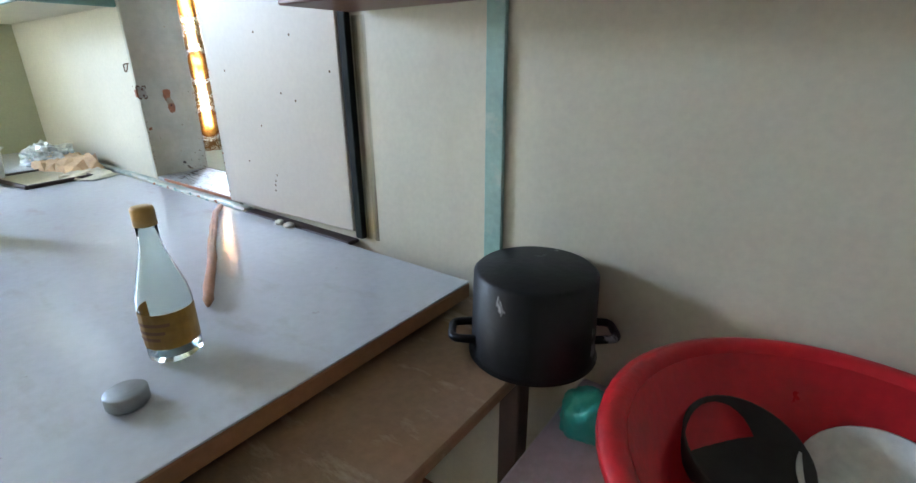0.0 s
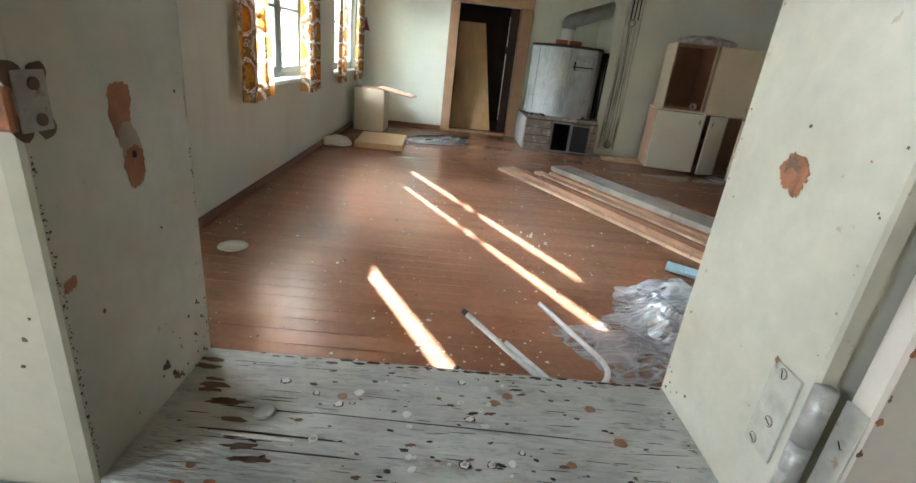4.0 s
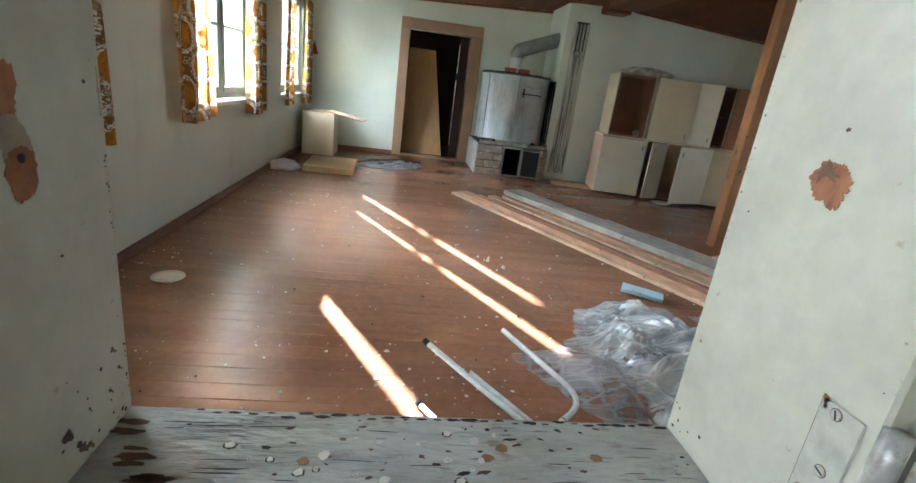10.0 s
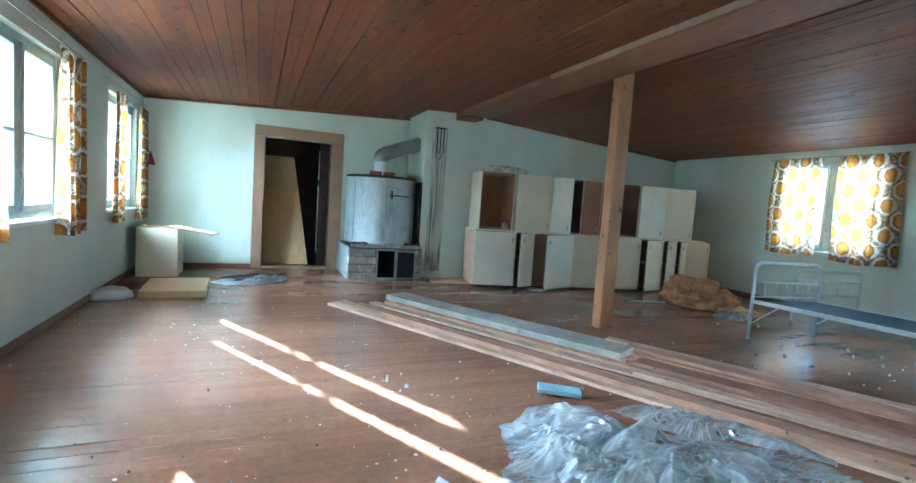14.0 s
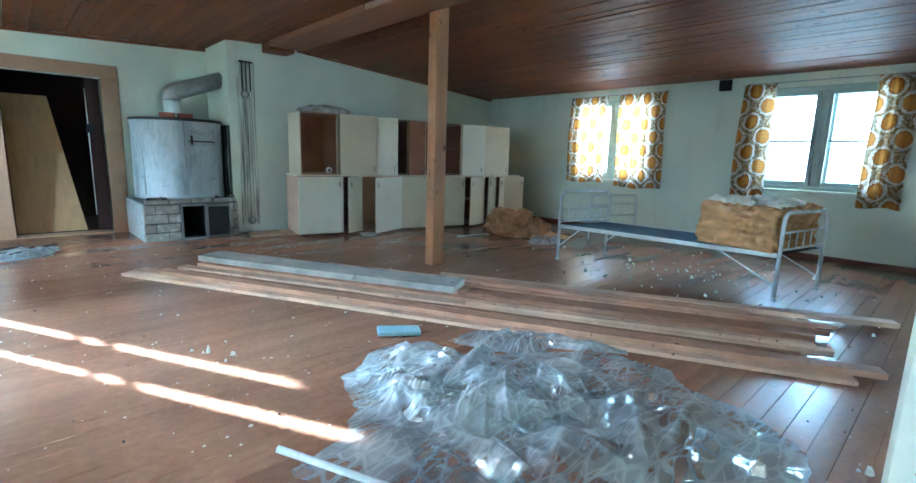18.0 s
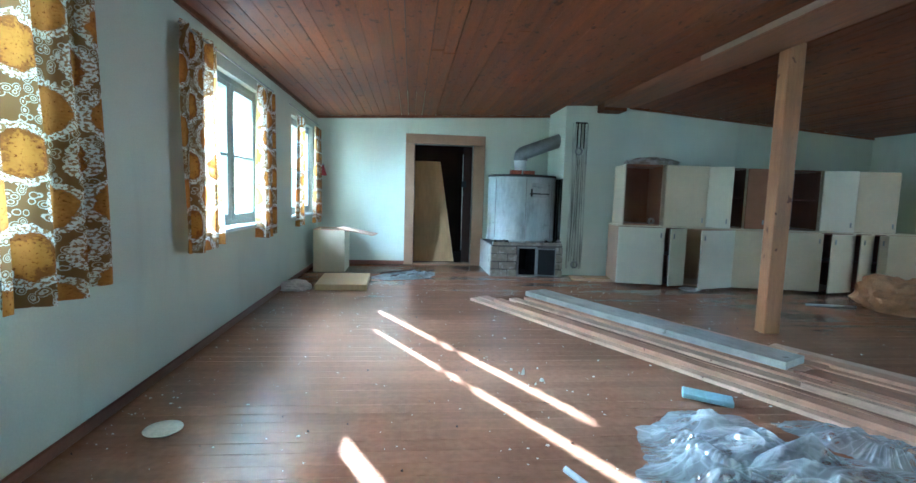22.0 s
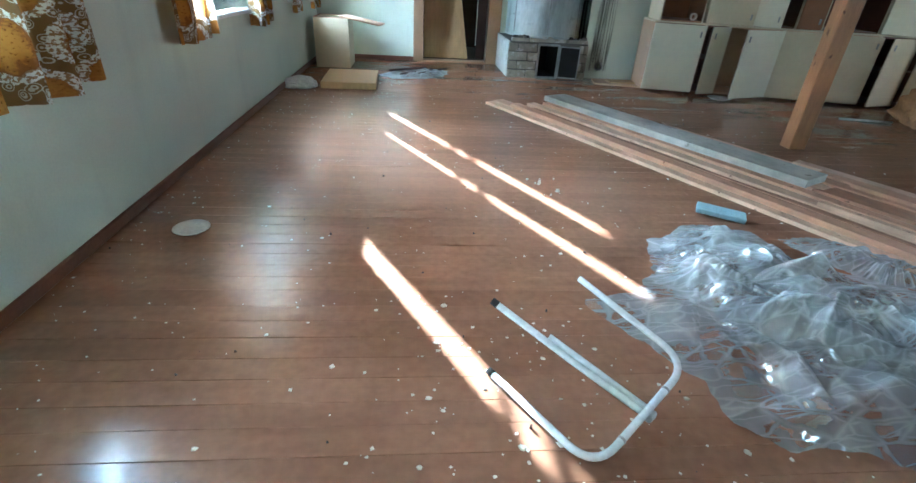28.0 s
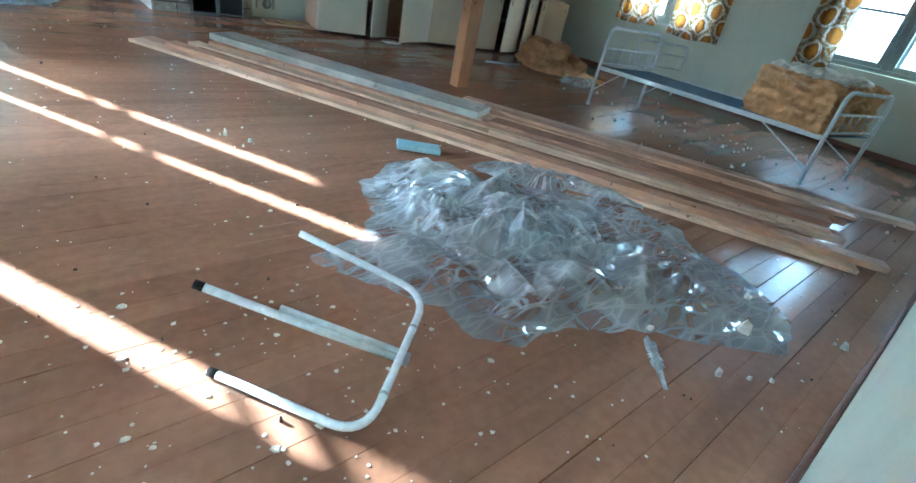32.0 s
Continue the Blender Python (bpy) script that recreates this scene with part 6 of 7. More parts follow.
for a in (-95, 40, 170):
    l_ = part("label", wrap(0.0336, a - 34, a + 34, 0.022, 0.09), paper_mat, beer, "cream bordered label")
    part("label_print", wrap(0.0341, a - 28, a + 28, 0.027, 0.085), navy, l_)
    part("print_bar", wrap(0.0346, a - 18, a + 16, 0.052, 0.062), red_plastic, l_)
    part("print_bar", wrap(0.0346, a - 14, a + 18, 0.034, 0.042), paper_mat, l_)
    part("print_bar", wrap(0.0346, a - 12, a + 10, 0.072, 0.078), paper_mat, l_)
part("neck_label", wrap(0.0195, -180, 180, 0.170, 0.185), paper_mat, beer)

wb = empty("liquor_bottle", (2.638, -0.785, TZ), "clear glass bottle with a gold label and gold screw cap", "bottle")
part("glass", lathe([(0, 0.003), (0.036, 0.0), (0.042, 0.006), (0.042, 0.10), (0.038, 0.125), (0.0185, 0.19), (0.0155, 0.21), (0.0155, 0.245), (0.0135, 0.245), (0.0135, 0.21), (0.0165, 0.19), (0.036, 0.124), (0.040, 0.10), (0.040, 0.012), (0, 0.008)], 36), clear, wb, smooth=True)
part("cap", lathe([(0, 0.262), (0.0155, 0.262), (0.0170, 0.258), (0.0170, 0.232), (0, 0.2325)], 24), gold, wb, "gold ribbed screw cap", smooth=True)
lb = part("label", wrap(0.0426, -160, 60, 0.028, 0.092), gold, wb)
for k, z in enumerate((0.07, 0.056, 0.044)):
    part("print_bar", wrap(0.0432, -110, -20 - 12 * k, z, z + 0.006), table_edge, lb)
tl = thing("tealight", lathe([(0, 0.0), (0.026, 0.0), (0.029, 0.004), (0.029, 0.022), (0.026, 0.024), (0.0, 0.019)], 28), zinc, "small silver metal lid on the table", "lid", smooth=True)
tl.matrix_world = pose(2.724, -0.893, TZ)


def branch(points, r0, r1):
    bm = bmesh.new()
    pts = [Vector(p) for p in points]
    fine = []
    for i in range(len(pts) - 1):
        for k in range(6):
            fine.append(pts[i].lerp(pts[i + 1], k / 6))
    fine.append(pts[-1])
    n = len(fine)
    rings = []
    for i, p in enumerate(fine):
        d = (fine[min(i + 1, n - 1)] - fine[max(i - 1, 0)]).normalized()
        s = d.cross(Vector((0, 0, 1))).normalized()
        u = s.cross(d)
        r = (r0 + (r1 - r0) * i / n) * (1 + 0.25 * noise.noise(p * 40)) * (0.4 if i in (0, n - 1) else 1)
        q = p + Vector((0, 0, 0)) + s * 0.004 * noise.noise(p * 15)
        rings.append([bm.verts.new(q + r * (s * math.cos(a) + u * math.sin(a))) for a in (2 * math.pi * k / 9 for k in range(9))])
    for a, b in zip(rings, rings[1:]):
        for k in range(9):
            bm.faces.new((a[k], a[(k + 1) % 9], b[(k + 1) % 9], b[k]))
    bm.faces.new(rings[0][::-1])
    bm.faces.new(rings[-1])
    return bm


stick_mat = mat("stick_wood", (0.40, 0.20, 0.11), 0.7, vary=0.4, scale=14, bump=0.4)
thing("stick", branch([(1.851, -0.277, TZ + 0.012), (1.93, -0.335, TZ + 0.011), (2.01, -0.385, TZ + 0.010), (2.155, -0.466, TZ + 0.0105), (2.37, -0.582, TZ + 0.0115), (2.54, -0.678, TZ + 0.0115)], 0.010, 0.0115), stick_mat, "barked crooked wooden stick lying on the table", "stick", smooth=True)


def tub(w, d, h):
    bm = box(-w / 2, w / 2, -d / 2, d / 2, 0, h)
    bmesh.ops.bevel(bm, geom=[e for e in bm.edges if abs(e.verts[0].co.z - e.verts[1].co.z) > h / 2], offset=0.035, segments=5, affect="EDGES")
    for v in bm.verts:
        if v.co.z < h / 2:
            v.co.x *= 0.9
            v.co.y *= 0.9
    return bm


tub_mat = mat("white_tub_plastic", (0.74, 0.76, 0.72), 0.35, vary=0.08)
tb = empty("plastic_tub", (0.53, -0.71, TZ), "white plastic food tub with a lid on the table", "tub", rz=12)
part("body", tub(0.34, 0.21, 0.12), tub_mat, tb)
part("lid", xf(tub(0.36, 0.23, 0.018), pose(0, 0, 0.1205)), tub_mat, tb)
tr = empty("tray", (0.76, -0.50, TZ), "flat wooden tray with a dark rim on the table", "tray", rz=8)
part("base", box(-0.17, 0.17, -0.11, 0.11, 0.001, 0.008), paper_mat, tr)
for a in ((-0.18, 0.18, 0.11, 0.125), (-0.18, 0.18, -0.125, -0.11), (-0.18, -0.165, -0.109, 0.109), (0.165, 0.18, -0.109, 0.109)):
    part("rim", box(*a, 0.0, 0.016, 0.003), dark_wood, tr)
thing("plastic_bag", xf(lumpy((0.16, 0.10, 0.08), 0.5, 2.6, 21, 4), pose(0.35, -0.36, TZ)), film_mat, "clear plastic bag heaped on the table", "plastic bag")
tan_cloth = mat("tan_paper", (0.62, 0.42, 0.24), 0.75, vary=0.2, scale=12)
thing("wrapping_paper", xf(sheet([(-0.26, -0.10), (-0.25, 0.1), (0.1, 0.11), (0.27, 0.08), (0.26, -0.07), (0.0, -0.12)], 0.06, 0.05, 31, 0.004), pose(0.53, -0.345, TZ)), tan_cloth, "crumpled tan wrapping paper on the table", "paper")
thing("paper_sheet", xf(sheet([(-0.24, -0.10), (-0.23, 0.07), (0.2, 0.075), (0.25, -0.05), (0.12, -0.13)], 0.025, 0.06, 33, 0.002), pose(0.75, -0.335, TZ)), paper_mat, "yellowed paper sheet on the table", "paper")

cup_b = empty("wall_cupboard", (0, 0, 0), "cream wall cupboard with a green edge", "cupboard")
part("body", box(-0.24, 1.19, -0.50, -0.214, 1.435, 2.2, 0.004), kitchen_paint, cup_b)
part("edge_strip", box(1.1905, 1.205, -0.505, -0.213, 1.43, 2.2, 0.003), green_paint, cup_b, "green painted edge")
part("edge_strip", box(-0.24, 1.19, -0.512, -0.501, 1.43, 1.475, 0.003), green_paint, cup_b, "green painted edge")
teal_paint = worn(mat("teal_paint", (0.27, 0.42, 0.38), 0.45, vary=0.2, scale=10), (0.42, 0.46, 0.40), (1, 1, 1), 12.0, 0.55, 0.66, 0.6)
thing("batten", box(2.902, 2.948, -WALL - 0.012, -WALL - 0.0005, TZ + 0.002, 2.34, 0.003), teal_paint, "pale teal painted wall batten", "trim", kind="structure")
# dark strip put in for the shadow gap at the folded hatch door's edge
thing("batten", box(2.480, 2.508, -WALL - 0.02, -WALL - 0.0005, TZ + 0.01, 2.34, 0.003), gap_shade, "dark green strip standing in for the shadow gap beside the hatch door", "trim", kind="structure")
# brown streaks of uneven opacity, from the soot pattern with other colours
streak_mat = soot_mat.copy()
streak_mat.name = "grease_stain"
for nd in streak_mat.node_tree.nodes:
    if nd.bl_idname == "ShaderNodeValToRGB":
        nd.color_ramp.elements[0].color, nd.color_ramp.elements[1].color = (0.10, 0.05, 0.025, 1), (0.22, 0.11, 0.05, 1)
    if nd.bl_idname == "ShaderNodeMapRange" and nd.inputs["To Max"].default_value < 0.4:
        nd.inputs["From Min"].default_value, nd.inputs["To Max"].default_value = 0.34, 0.55
thing("wall_stain", box(2.509, 2.555, -WALL - 0.0012, -WALL - 0.0003, TZ + 0.01, 1.33), streak_mat, "brown streaks on the kitchen wall beside the dark strip", "wall", kind="structure")
sh = empty("wall_shelf", (0, 0, 0), "reddish brown wall shelf above the bench", "shelf")
part("board", box(2.53, 4.6, -0.42, -WALL - 0.016, 1.335, 1.36, 0.003), skirting_brown, sh)
thing("trim", box(-0.24, HATCH_L - 0.02, -0.240, -WALL - 0.0005, TZ - 0.01, TZ + 0.006, 0.004), flaked_green, "flaked green moulding behind the table", "trim", kind="structure")
thing("trim", box(HATCH_L - 0.02, HATCH_R + 0.1, -0.252, -WALL - 0.009, SILL - 0.045, SILL - 0.012, 0.005), flaked_green, "chipped cream moulding below the hatch sill", "trim", kind="structure")
# no moulding here: dark colour stands for the shadow in the gap
thing("trim", box(HATCH_R + 0.101, 2.475, -0.252, -WALL - 0.0005, TZ - 0.01, TZ + 0.001, 0.004), dark_wood, "dark strip painted as the shadowed gap behind the table", "trim", kind="structure")

for x_, w_, m_ in ((2.17, 0.014, porcelain), (2.22, 0.02, paper_mat)):
    thing("paper_scrap", xf(lumpy((w_, 0.012, 0.012), 0.5, 2, x_, 3), pose(x_, -0.262, TZ)), m_, "small crumpled scrap stuck behind the table", "paper scrap", smooth=True)

# ---- hatch hardware, chips and specks ----
bare_wood = worn(mat("bare_orange_wood", (0.31, 0.12, 0.05), 0.7, vary=0.45, scale=30, bump=0.4), (0.12, 0.05, 0.025), (1, 1, 0.4), 40.0, 0.52, 0.64, 0.7)
rust = mat("rusty_iron", (0.15, 0.09, 0.055), 0.7, 0.0, vary=0.4, scale=40, spec=0.3)


def blot(pts, seed, jag=0.05, n=48, thick=0.0006):
    """A thin irregular patch in the local y, z plane along a line of (y, z, radius)."""
    r = random.Random(seed)
    hull = []
    cy, cz = sum(p[0] for p in pts) / len(pts), sum(p[1] for p in pts) / len(pts)
    n = max(n, 40 if jag < 0.3 else n)
    for k in range(n):
        a = 2 * math.pi * k / n
        d = Vector((math.cos(a), math.sin(a)))
        reach = 0.3 * max(p[2] for p in pts)
        for p in pts:
            u, v = p[0] - cy, p[1] - cz
            off = u * d.y - v * d.x
            if abs(off) < p[2]:
                reach = max(reach, u * d.x + v * d.y + math.sqrt(p[2] ** 2 - off ** 2))
        torn = noise.noise(Vector((1.6 * d.x, 1.6 * d.y, seed))) + 0.7 * noise.noise(Vector((5 * d.x, 5 * d.y, seed + 9))) + 0.5 * noise.noise(Vector((13 * d.x, 13 * d.y, seed + 21)))
        hull.append(d * reach * (1 + jag * (1.5 * torn + 0.5 * (r.random() - 0.5))))
    bm = bmesh.new()
    f = bm.faces.new([bm.verts.new((0, cy + h.x, cz + h.y)) for h in hull])
    ex = bmesh.ops.extrude_face_region(bm, geom=[f])
    for v in ex["geom"]:
        if isinstance(v, bmesh.types.BMVert):
            v.co.x += thick
    bmesh.ops.recalc_face_normals(bm, faces=bm.faces[:])
    return bm


def on_jamb(x, bm, m, label):
    b = moved(bm, Matrix.Translation((x, 0, 0)))
    return part("paint_chip", b, m, hatch, label)


tan_wood = mat("tan_bare_wood", (0.34, 0.27, 0.18), 0.7, vary=0.3, scale=40, bump=0.3)
on_jamb(HATCH_L, blot([(-0.108, 1.113, 0.015), (-0.110, 1.10, 0.0145), (-0.109, 1.088, 0.012)], 1, 0.10, 110), bare_wood, "bare orange wood where paint has flaked")
on_jamb(HATCH_L + 0.0003, blot([(-0.104, 1.078, 0.013), (-0.100, 1.066, 0.014)], 2, 0.10, 110), tan_wood, "scraped grey-brown wood")
on_jamb(HATCH_L + 0.0006, blot([(-0.100, 1.054, 0.015), (-0.099, 1.046, 0.014)], 6, 0.10, 110), bare_wood, "bare orange wood where paint has flaked")
on_jamb(HATCH_L + 0.0012, blot([(-0.0997, 1.0616, 0.0032)], 3, 0.12), black_iron, "dark screw hole")
on_jamb(HATCH_L, blot([(-0.199, 0.9755, 0.006), (-0.203, 0.972, 0.004)], 7, 0.3), bare_wood, "rusty chip")
on_jamb(HATCH_R - 0.0008, blot([(-0.095, 1.113, 0.013), (-0.103, 1.108, 0.018), (-0.108, 1.10, 0.012)], 4, 0.16, 120), bare_wood, "round bare wood patch with torn paint")
on_jamb(HATCH_R - 0.0010, blot([(-0.094, 1.119, 0.006), (-0.100, 1.117, 0.005), (-0.089, 1.113, 0.004)], 14, 0.45, 90), rust, "dark torn fibres in the bare patch")
on_jamb(HATCH_R - 0.0026, blot([(-0.170, 0.9445, 0.003), (-0.172, 0.939, 0.002)], 5, 0.2), bare_wood, "rusty chip")
for k, (yy, zz, rr) in enumerate(((-0.094, 0.8186, 0.005), (-0.0775, 0.793, 0.0045), (-0.081, 0.799, 0.003), (-0.068, 0.788, 0.003), (-0.030, 0.82, 0.002), (-0.02, 0.86, 0.0025), (-0.012, 0.835, 0.002))):
    on_jamb(HATCH_L, blot([(yy, zz, rr), (yy + 0.004, zz - 0.004, rr * 0.7)], 500 + k, 0.35, 18, 0.0005), (dark_wood, rust)[k % 2], "dark dirt spot")
edge_r = random.Random(61)
for k in range(90):
    on_jamb(HATCH_L, blot([(-WALL - 0.004 + abs(edge_r.gauss(0, 0.0022)), edge_r.uniform(SILL + 0.01, 1.09), edge_r.uniform(0.0004, 0.0012))], 520 + k, 0.4, 12, 0.0005), (dark_wood, rust, dark_wood)[k % 3], "grime along the worn edge")
for k in range(20):
    on_jamb(HATCH_L, blot([(0.001 - abs(edge_r.gauss(0, 0.002)), edge_r.uniform(SILL + 0.01, 1.06), edge_r.uniform(0.0004, 0.0012))], 580 + k, 0.4, 12, 0.0005), dark_wood, "grime along the worn edge")
on_jamb(HATCH_L, blot([(-0.0015, 1.125, 0.0015), (-0.001, 1.105, 0.002), (-0.001, 1.085, 0.0015)], 610, 0.2), tan_wood, "pale chip along the edge")
for k in range(26):
    on_jamb(HATCH_R - 0.0006, blot([(edge_r.choice((0.0, -WALL + 0.004)) + edge_r.uniform(-0.003, 0.003), edge_r.uniform(SILL + 0.005, 1.3), edge_r.uniform(0.0004, 0.0014))], 630 + k, 0.4, 12, 0.0005), (rust, tan_wood)[k % 2], "brown chip along the edge")
rr_ = random.Random(8)
for k in range(14):
    x = HATCH_L if k % 2 else HATCH_R - 0.0005
    on_jamb(x, blot([(rr_.uniform(-0.19, -0.01), rr_.uniform(SILL + 0.01, 1.35), rr_.uniform(0.0007, 0.002))], 20 + k, 0.35, 14, 0.0005), (rust, dark_wood, bare_wood)[k % 3], "small stain")
for k in range(18):
    on_jamb(HATCH_L if k % 3 else HATCH_R - 0.0005, blot([(-abs(rr_.gauss(0.0, 0.05)) - 0.004, SILL + 0.004 + abs(rr_.gauss(0, 0.03)), rr_.uniform(0.0006, 0.0022)), (-0.1 * rr_.random() - 0.01, SILL + 0.008, 0.001)][:1], 420 + k, 0.45, 14, 0.0005), dark_wood, "dark dirt spot")
plate_paint = worn(mat("latch_paint", (0.34, 0.32, 0.27), 0.45, vary=0.25, scale=30), (0.16, 0.11, 0.07), (1, 1, 1), 60.0, 0.54, 0.62, 0.8)
on_jamb(HATCH_L, blot([(-0.212, 1.136, 0.010), (-0.192, 1.137, 0.009), (-0.192, 1.101, 0.009), (-0.212, 1.101, 0.010)], 641, 0.08), rust, "dark grime round the latch plate")
part("latch_plate", box(HATCH_L + 0.0007, HATCH_L + 0.0032, -0.215, -0.187, 1.098, 1.140, 0.0010), plate_paint, hatch, "painted iron latch plate")
for yy, zz in ((-0.2, 1.131), (-0.1985, 1.106)):
    part("screw", xf(cyl(0.0045, 0.0045, 0, 0.0015, 16), pose(HATCH_L + 0.0032, yy, zz, 0, 90)), rust, hatch)
part("keep", box(HATCH_L - 0.012, HATCH_L + 0.004, -WALL - 0.016, -WALL - 0.0085, 1.10, 1.13, 0.002), bare_wood, hatch, "torn rusty latch keep")
hinge_paint = worn(mat("hinge_paint", (0.40, 0.385, 0.32), 0.4, vary=0.15, scale=30), (0.30, 0.17, 0.08), (1, 1, 1), 50.0, 0.62, 0.69, 0.8)
knuckle_metal = worn(mat("knuckle_metal", (0.34, 0.33, 0.30), 0.4, 0.3, vary=0.3, scale=40), (0.46, 0.45, 0.40), (1, 1, 1), 45.0, 0.50, 0.58, 0.9)
hg = part("hinge_leaf", box(HATCH_R - 0.0026, HATCH_R - 0.0002, -0.205, -0.1675, 0.852, 0.946, 0.0008), hinge_paint, hatch, "painted steel hinge leaf")
# hairline of dark colour drawn as the shadow at the hinge leaf's edge
part("shadow_gap", box(HATCH_R - 0.0009, HATCH_R - 0.0001, -0.1672, -0.1662, 0.851, 0.947), dark_wood, hatch, "thin dark line painted as the shadow along the hinge leaf")
for yy, zz, turn_s in ((-0.183, 0.9385, 70), (-0.1885, 0.8885, 20), (-0.1785, 0.860, 30)):
    part("screw", xf(cyl(0.0046, 0.0042, 0, 0.0014, 18), pose(HATCH_R - 0.0026, yy, zz, 0, -90)), hinge_paint, hg, "painted round screw")
    part("screw_ring", xf(lathe([(0.0047, 0), (0.0054, 0.0001), (0.0054, 0.0004), (0.0047, 0.0005)], 18), pose(HATCH_R - 0.0027, yy, zz, 0, -90)), rust, hg)
    part("slot", xf(box(-0.0003, 0.0003, -0.0038, 0.0038, -0.0006, 0.0006), pose(HATCH_R - 0.0041, yy, zz, turn_s)), black_iron, hg)
part("hinge_knuckle", xf(cyl(0.0095, 0.0095, 0.838, 0.894, 20, bev=0.001), pose(HATCH_R + 0.004, -WALL - 0.014, 0)), knuckle_metal, hatch, "paint-worn hinge knuckle", smooth=True)
part("hinge_knuckle", xf(cyl(0.0095, 0.0095, 0.8955, 0.954, 20, bev=0.001), pose(HATCH_R + 0.004, -WALL - 0.014, 0)), knuckle_metal, hatch, "paint-worn hinge knuckle", smooth=True)
lf2 = part("hinge_leaf", box(-0.0025, -0.0003, -0.0295, -0.0065, 0.845, 0.948, 0.0008), hinge_paint, leaf, "painted steel hinge leaf")
for zz in (0.862, 0.911):
    part("screw", xf(cyl(0.0046, 0.0042, 0, 0.0014, 18), pose(-0.0025, -0.019, zz, 0, -90)), hinge_paint, lf2)
    part("slot", xf(box(-0.0003, 0.0003, -0.0038, 0.0038, -0.0006, 0.0006), pose(-0.0040, -0.019, zz, 50)), black_iron, lf2)
speck_r = random.Random(12)


def on_sill(name, x, yy, r, material, seed, stretch_x=1.0, jag=0.25, label="", turn_z=0.0, thick=0.0005, z=0.0002):
    """A thin irregular patch lying on the hatch sill."""
    b = moved(blot([(0, 0, r)], seed, jag, 18, thick), pose(0, 0, 0, 0, -90, 0))
    moved(b, pose(0, 0, 0, 0, 0, turn_z) @ Matrix.Diagonal((stretch_x, 1, 1, 1)))
    return part(name, moved(b, Matrix.Translation((x, yy, SILL + z + thick))), material, hatch, label)


stain_dark = mat("dark_stain", (0.035, 0.03, 0.025), 0.75, vary=0.3, scale=60, spec=0.2)
stain_brown = mat("brown_stain", (0.12, 0.075, 0.045), 0.75, vary=0.35, scale=60, spec=0.2)
drop_paint = mat("paint_drop", (0.58, 0.56, 0.50), 0.35, vary=0.15, scale=60)
brown_paint = mat("brown_drop", (0.26, 0.13, 0.06), 0.4, vary=0.3, scale=60)
DROPS = [(1.348, -0.053), (1.407, -0.144), (1.442, -0.064), (1.421, -0.087), (1.504, -0.095), (1.568, -0.067), (1.579, -0.094), (1.6, -0.037), (1.512, -0.159), (1.572, -0.163), (1.517, -0.175), (1.624, -0.157), (1.57, -0.027)]
DROPS += [(speck_r.gauss(1.53, 0.11), speck_r.uniform(-0.19, -0.01)) for _ in range(22)]
for k, (x, yy) in enumerate(DROPS):
    x = min(1.82, max(1.31, x))
    r = speck_r.uniform(0.0032, 0.0055) if k < 13 else speck_r.uniform(0.0018, 0.004)
    if k % 3 == 0:
        on_sill("drop_ring", x, yy, r * 1.25, stain_dark, 700 + k, 1.25, 0.15)
    on_sill("paint_drop", x, yy, r, drop_paint, 740 + k, 1.2, 0.2, "dried pale paint drop", speck_r.uniform(0, 90), 0.0006, 0.0007)
    if k % 4 == 1:
        on_sill("drop_centre", x, yy, r * 0.5, worn_sill, 780 + k, 1.2, 0.2, "", 0, 0.0004, 0.0014)
for k, (x, yy, r) in enumerate(((1.423, -0.072, 0.005), (1.611, -0.061, 0.0055), (1.629, -0.047, 0.006), (1.734, -0.058, 0.006), (1.756, -0.113, 0.007), (1.69, -0.152, 0.0045), (1.30, -0.19, 0.004))):
    on_sill("paint_drop", x, yy, r, brown_paint, 820 + k, 1.2, 0.15, "dried brown paint drop")
for k in range(90):
    on_sill("stain", min(1.84, max(1.25, speck_r.gauss(1.58, 0.14))), speck_r.uniform(-0.205, -0.004), speck_r.uniform(0.0007, 0.0026), (stain_dark, stain_brown)[k % 2], 840 + k, speck_r.uniform(1.0, 3.0), 0.28, "dark stain", speck_r.uniform(-25, 25), 0.0002)
for k in range(60):
    on_sill("crack", min(1.80, max(1.27, speck_r.uniform(1.25, 1.82))), speck_r.uniform(-0.205, -0.01), speck_r.uniform(0.0003, 0.0006), stain_dark, 900 + k, speck_r.uniform(14, 50), 0.3, "dark crack in the grain", speck_r.uniform(-3, 3), 0.0002)
for x, yy, w_, r in ((1.56, -0.108, 200, 0.0009), (1.36, -0.142, 60, 0.0016), (1.345, -0.105, 40, 0.0012), (1.40, -0.165, 70, 0.0010)):
    on_sill("crack", x, yy, r, stain_dark, 960 + int(x * 100), w_, 0.3, "long dark split", -1.5, 0.0002)
on_sill("splinter", 1.345, -0.148, 0.0022, drop_paint, 965, 22, 0.3, "raised pale splinter", -2, 0.0012)
# brown patches stand for bare wood and for the left jamb's shadow
for k in range(14):
    on_sill("bare_patch", 1.24 + 0.009 * k + speck_r.uniform(-0.01, 0.01), -0.02 - 0.013 * k + speck_r.uniform(-0.015, 0.015), speck_r.uniform(0.002, 0.005), stain_brown, 970 + k, 4.0, 0.3, "brown bare wood darkened for the shadow of the jamb", speck_r.uniform(-8, 8), 0.00025, 0.0)
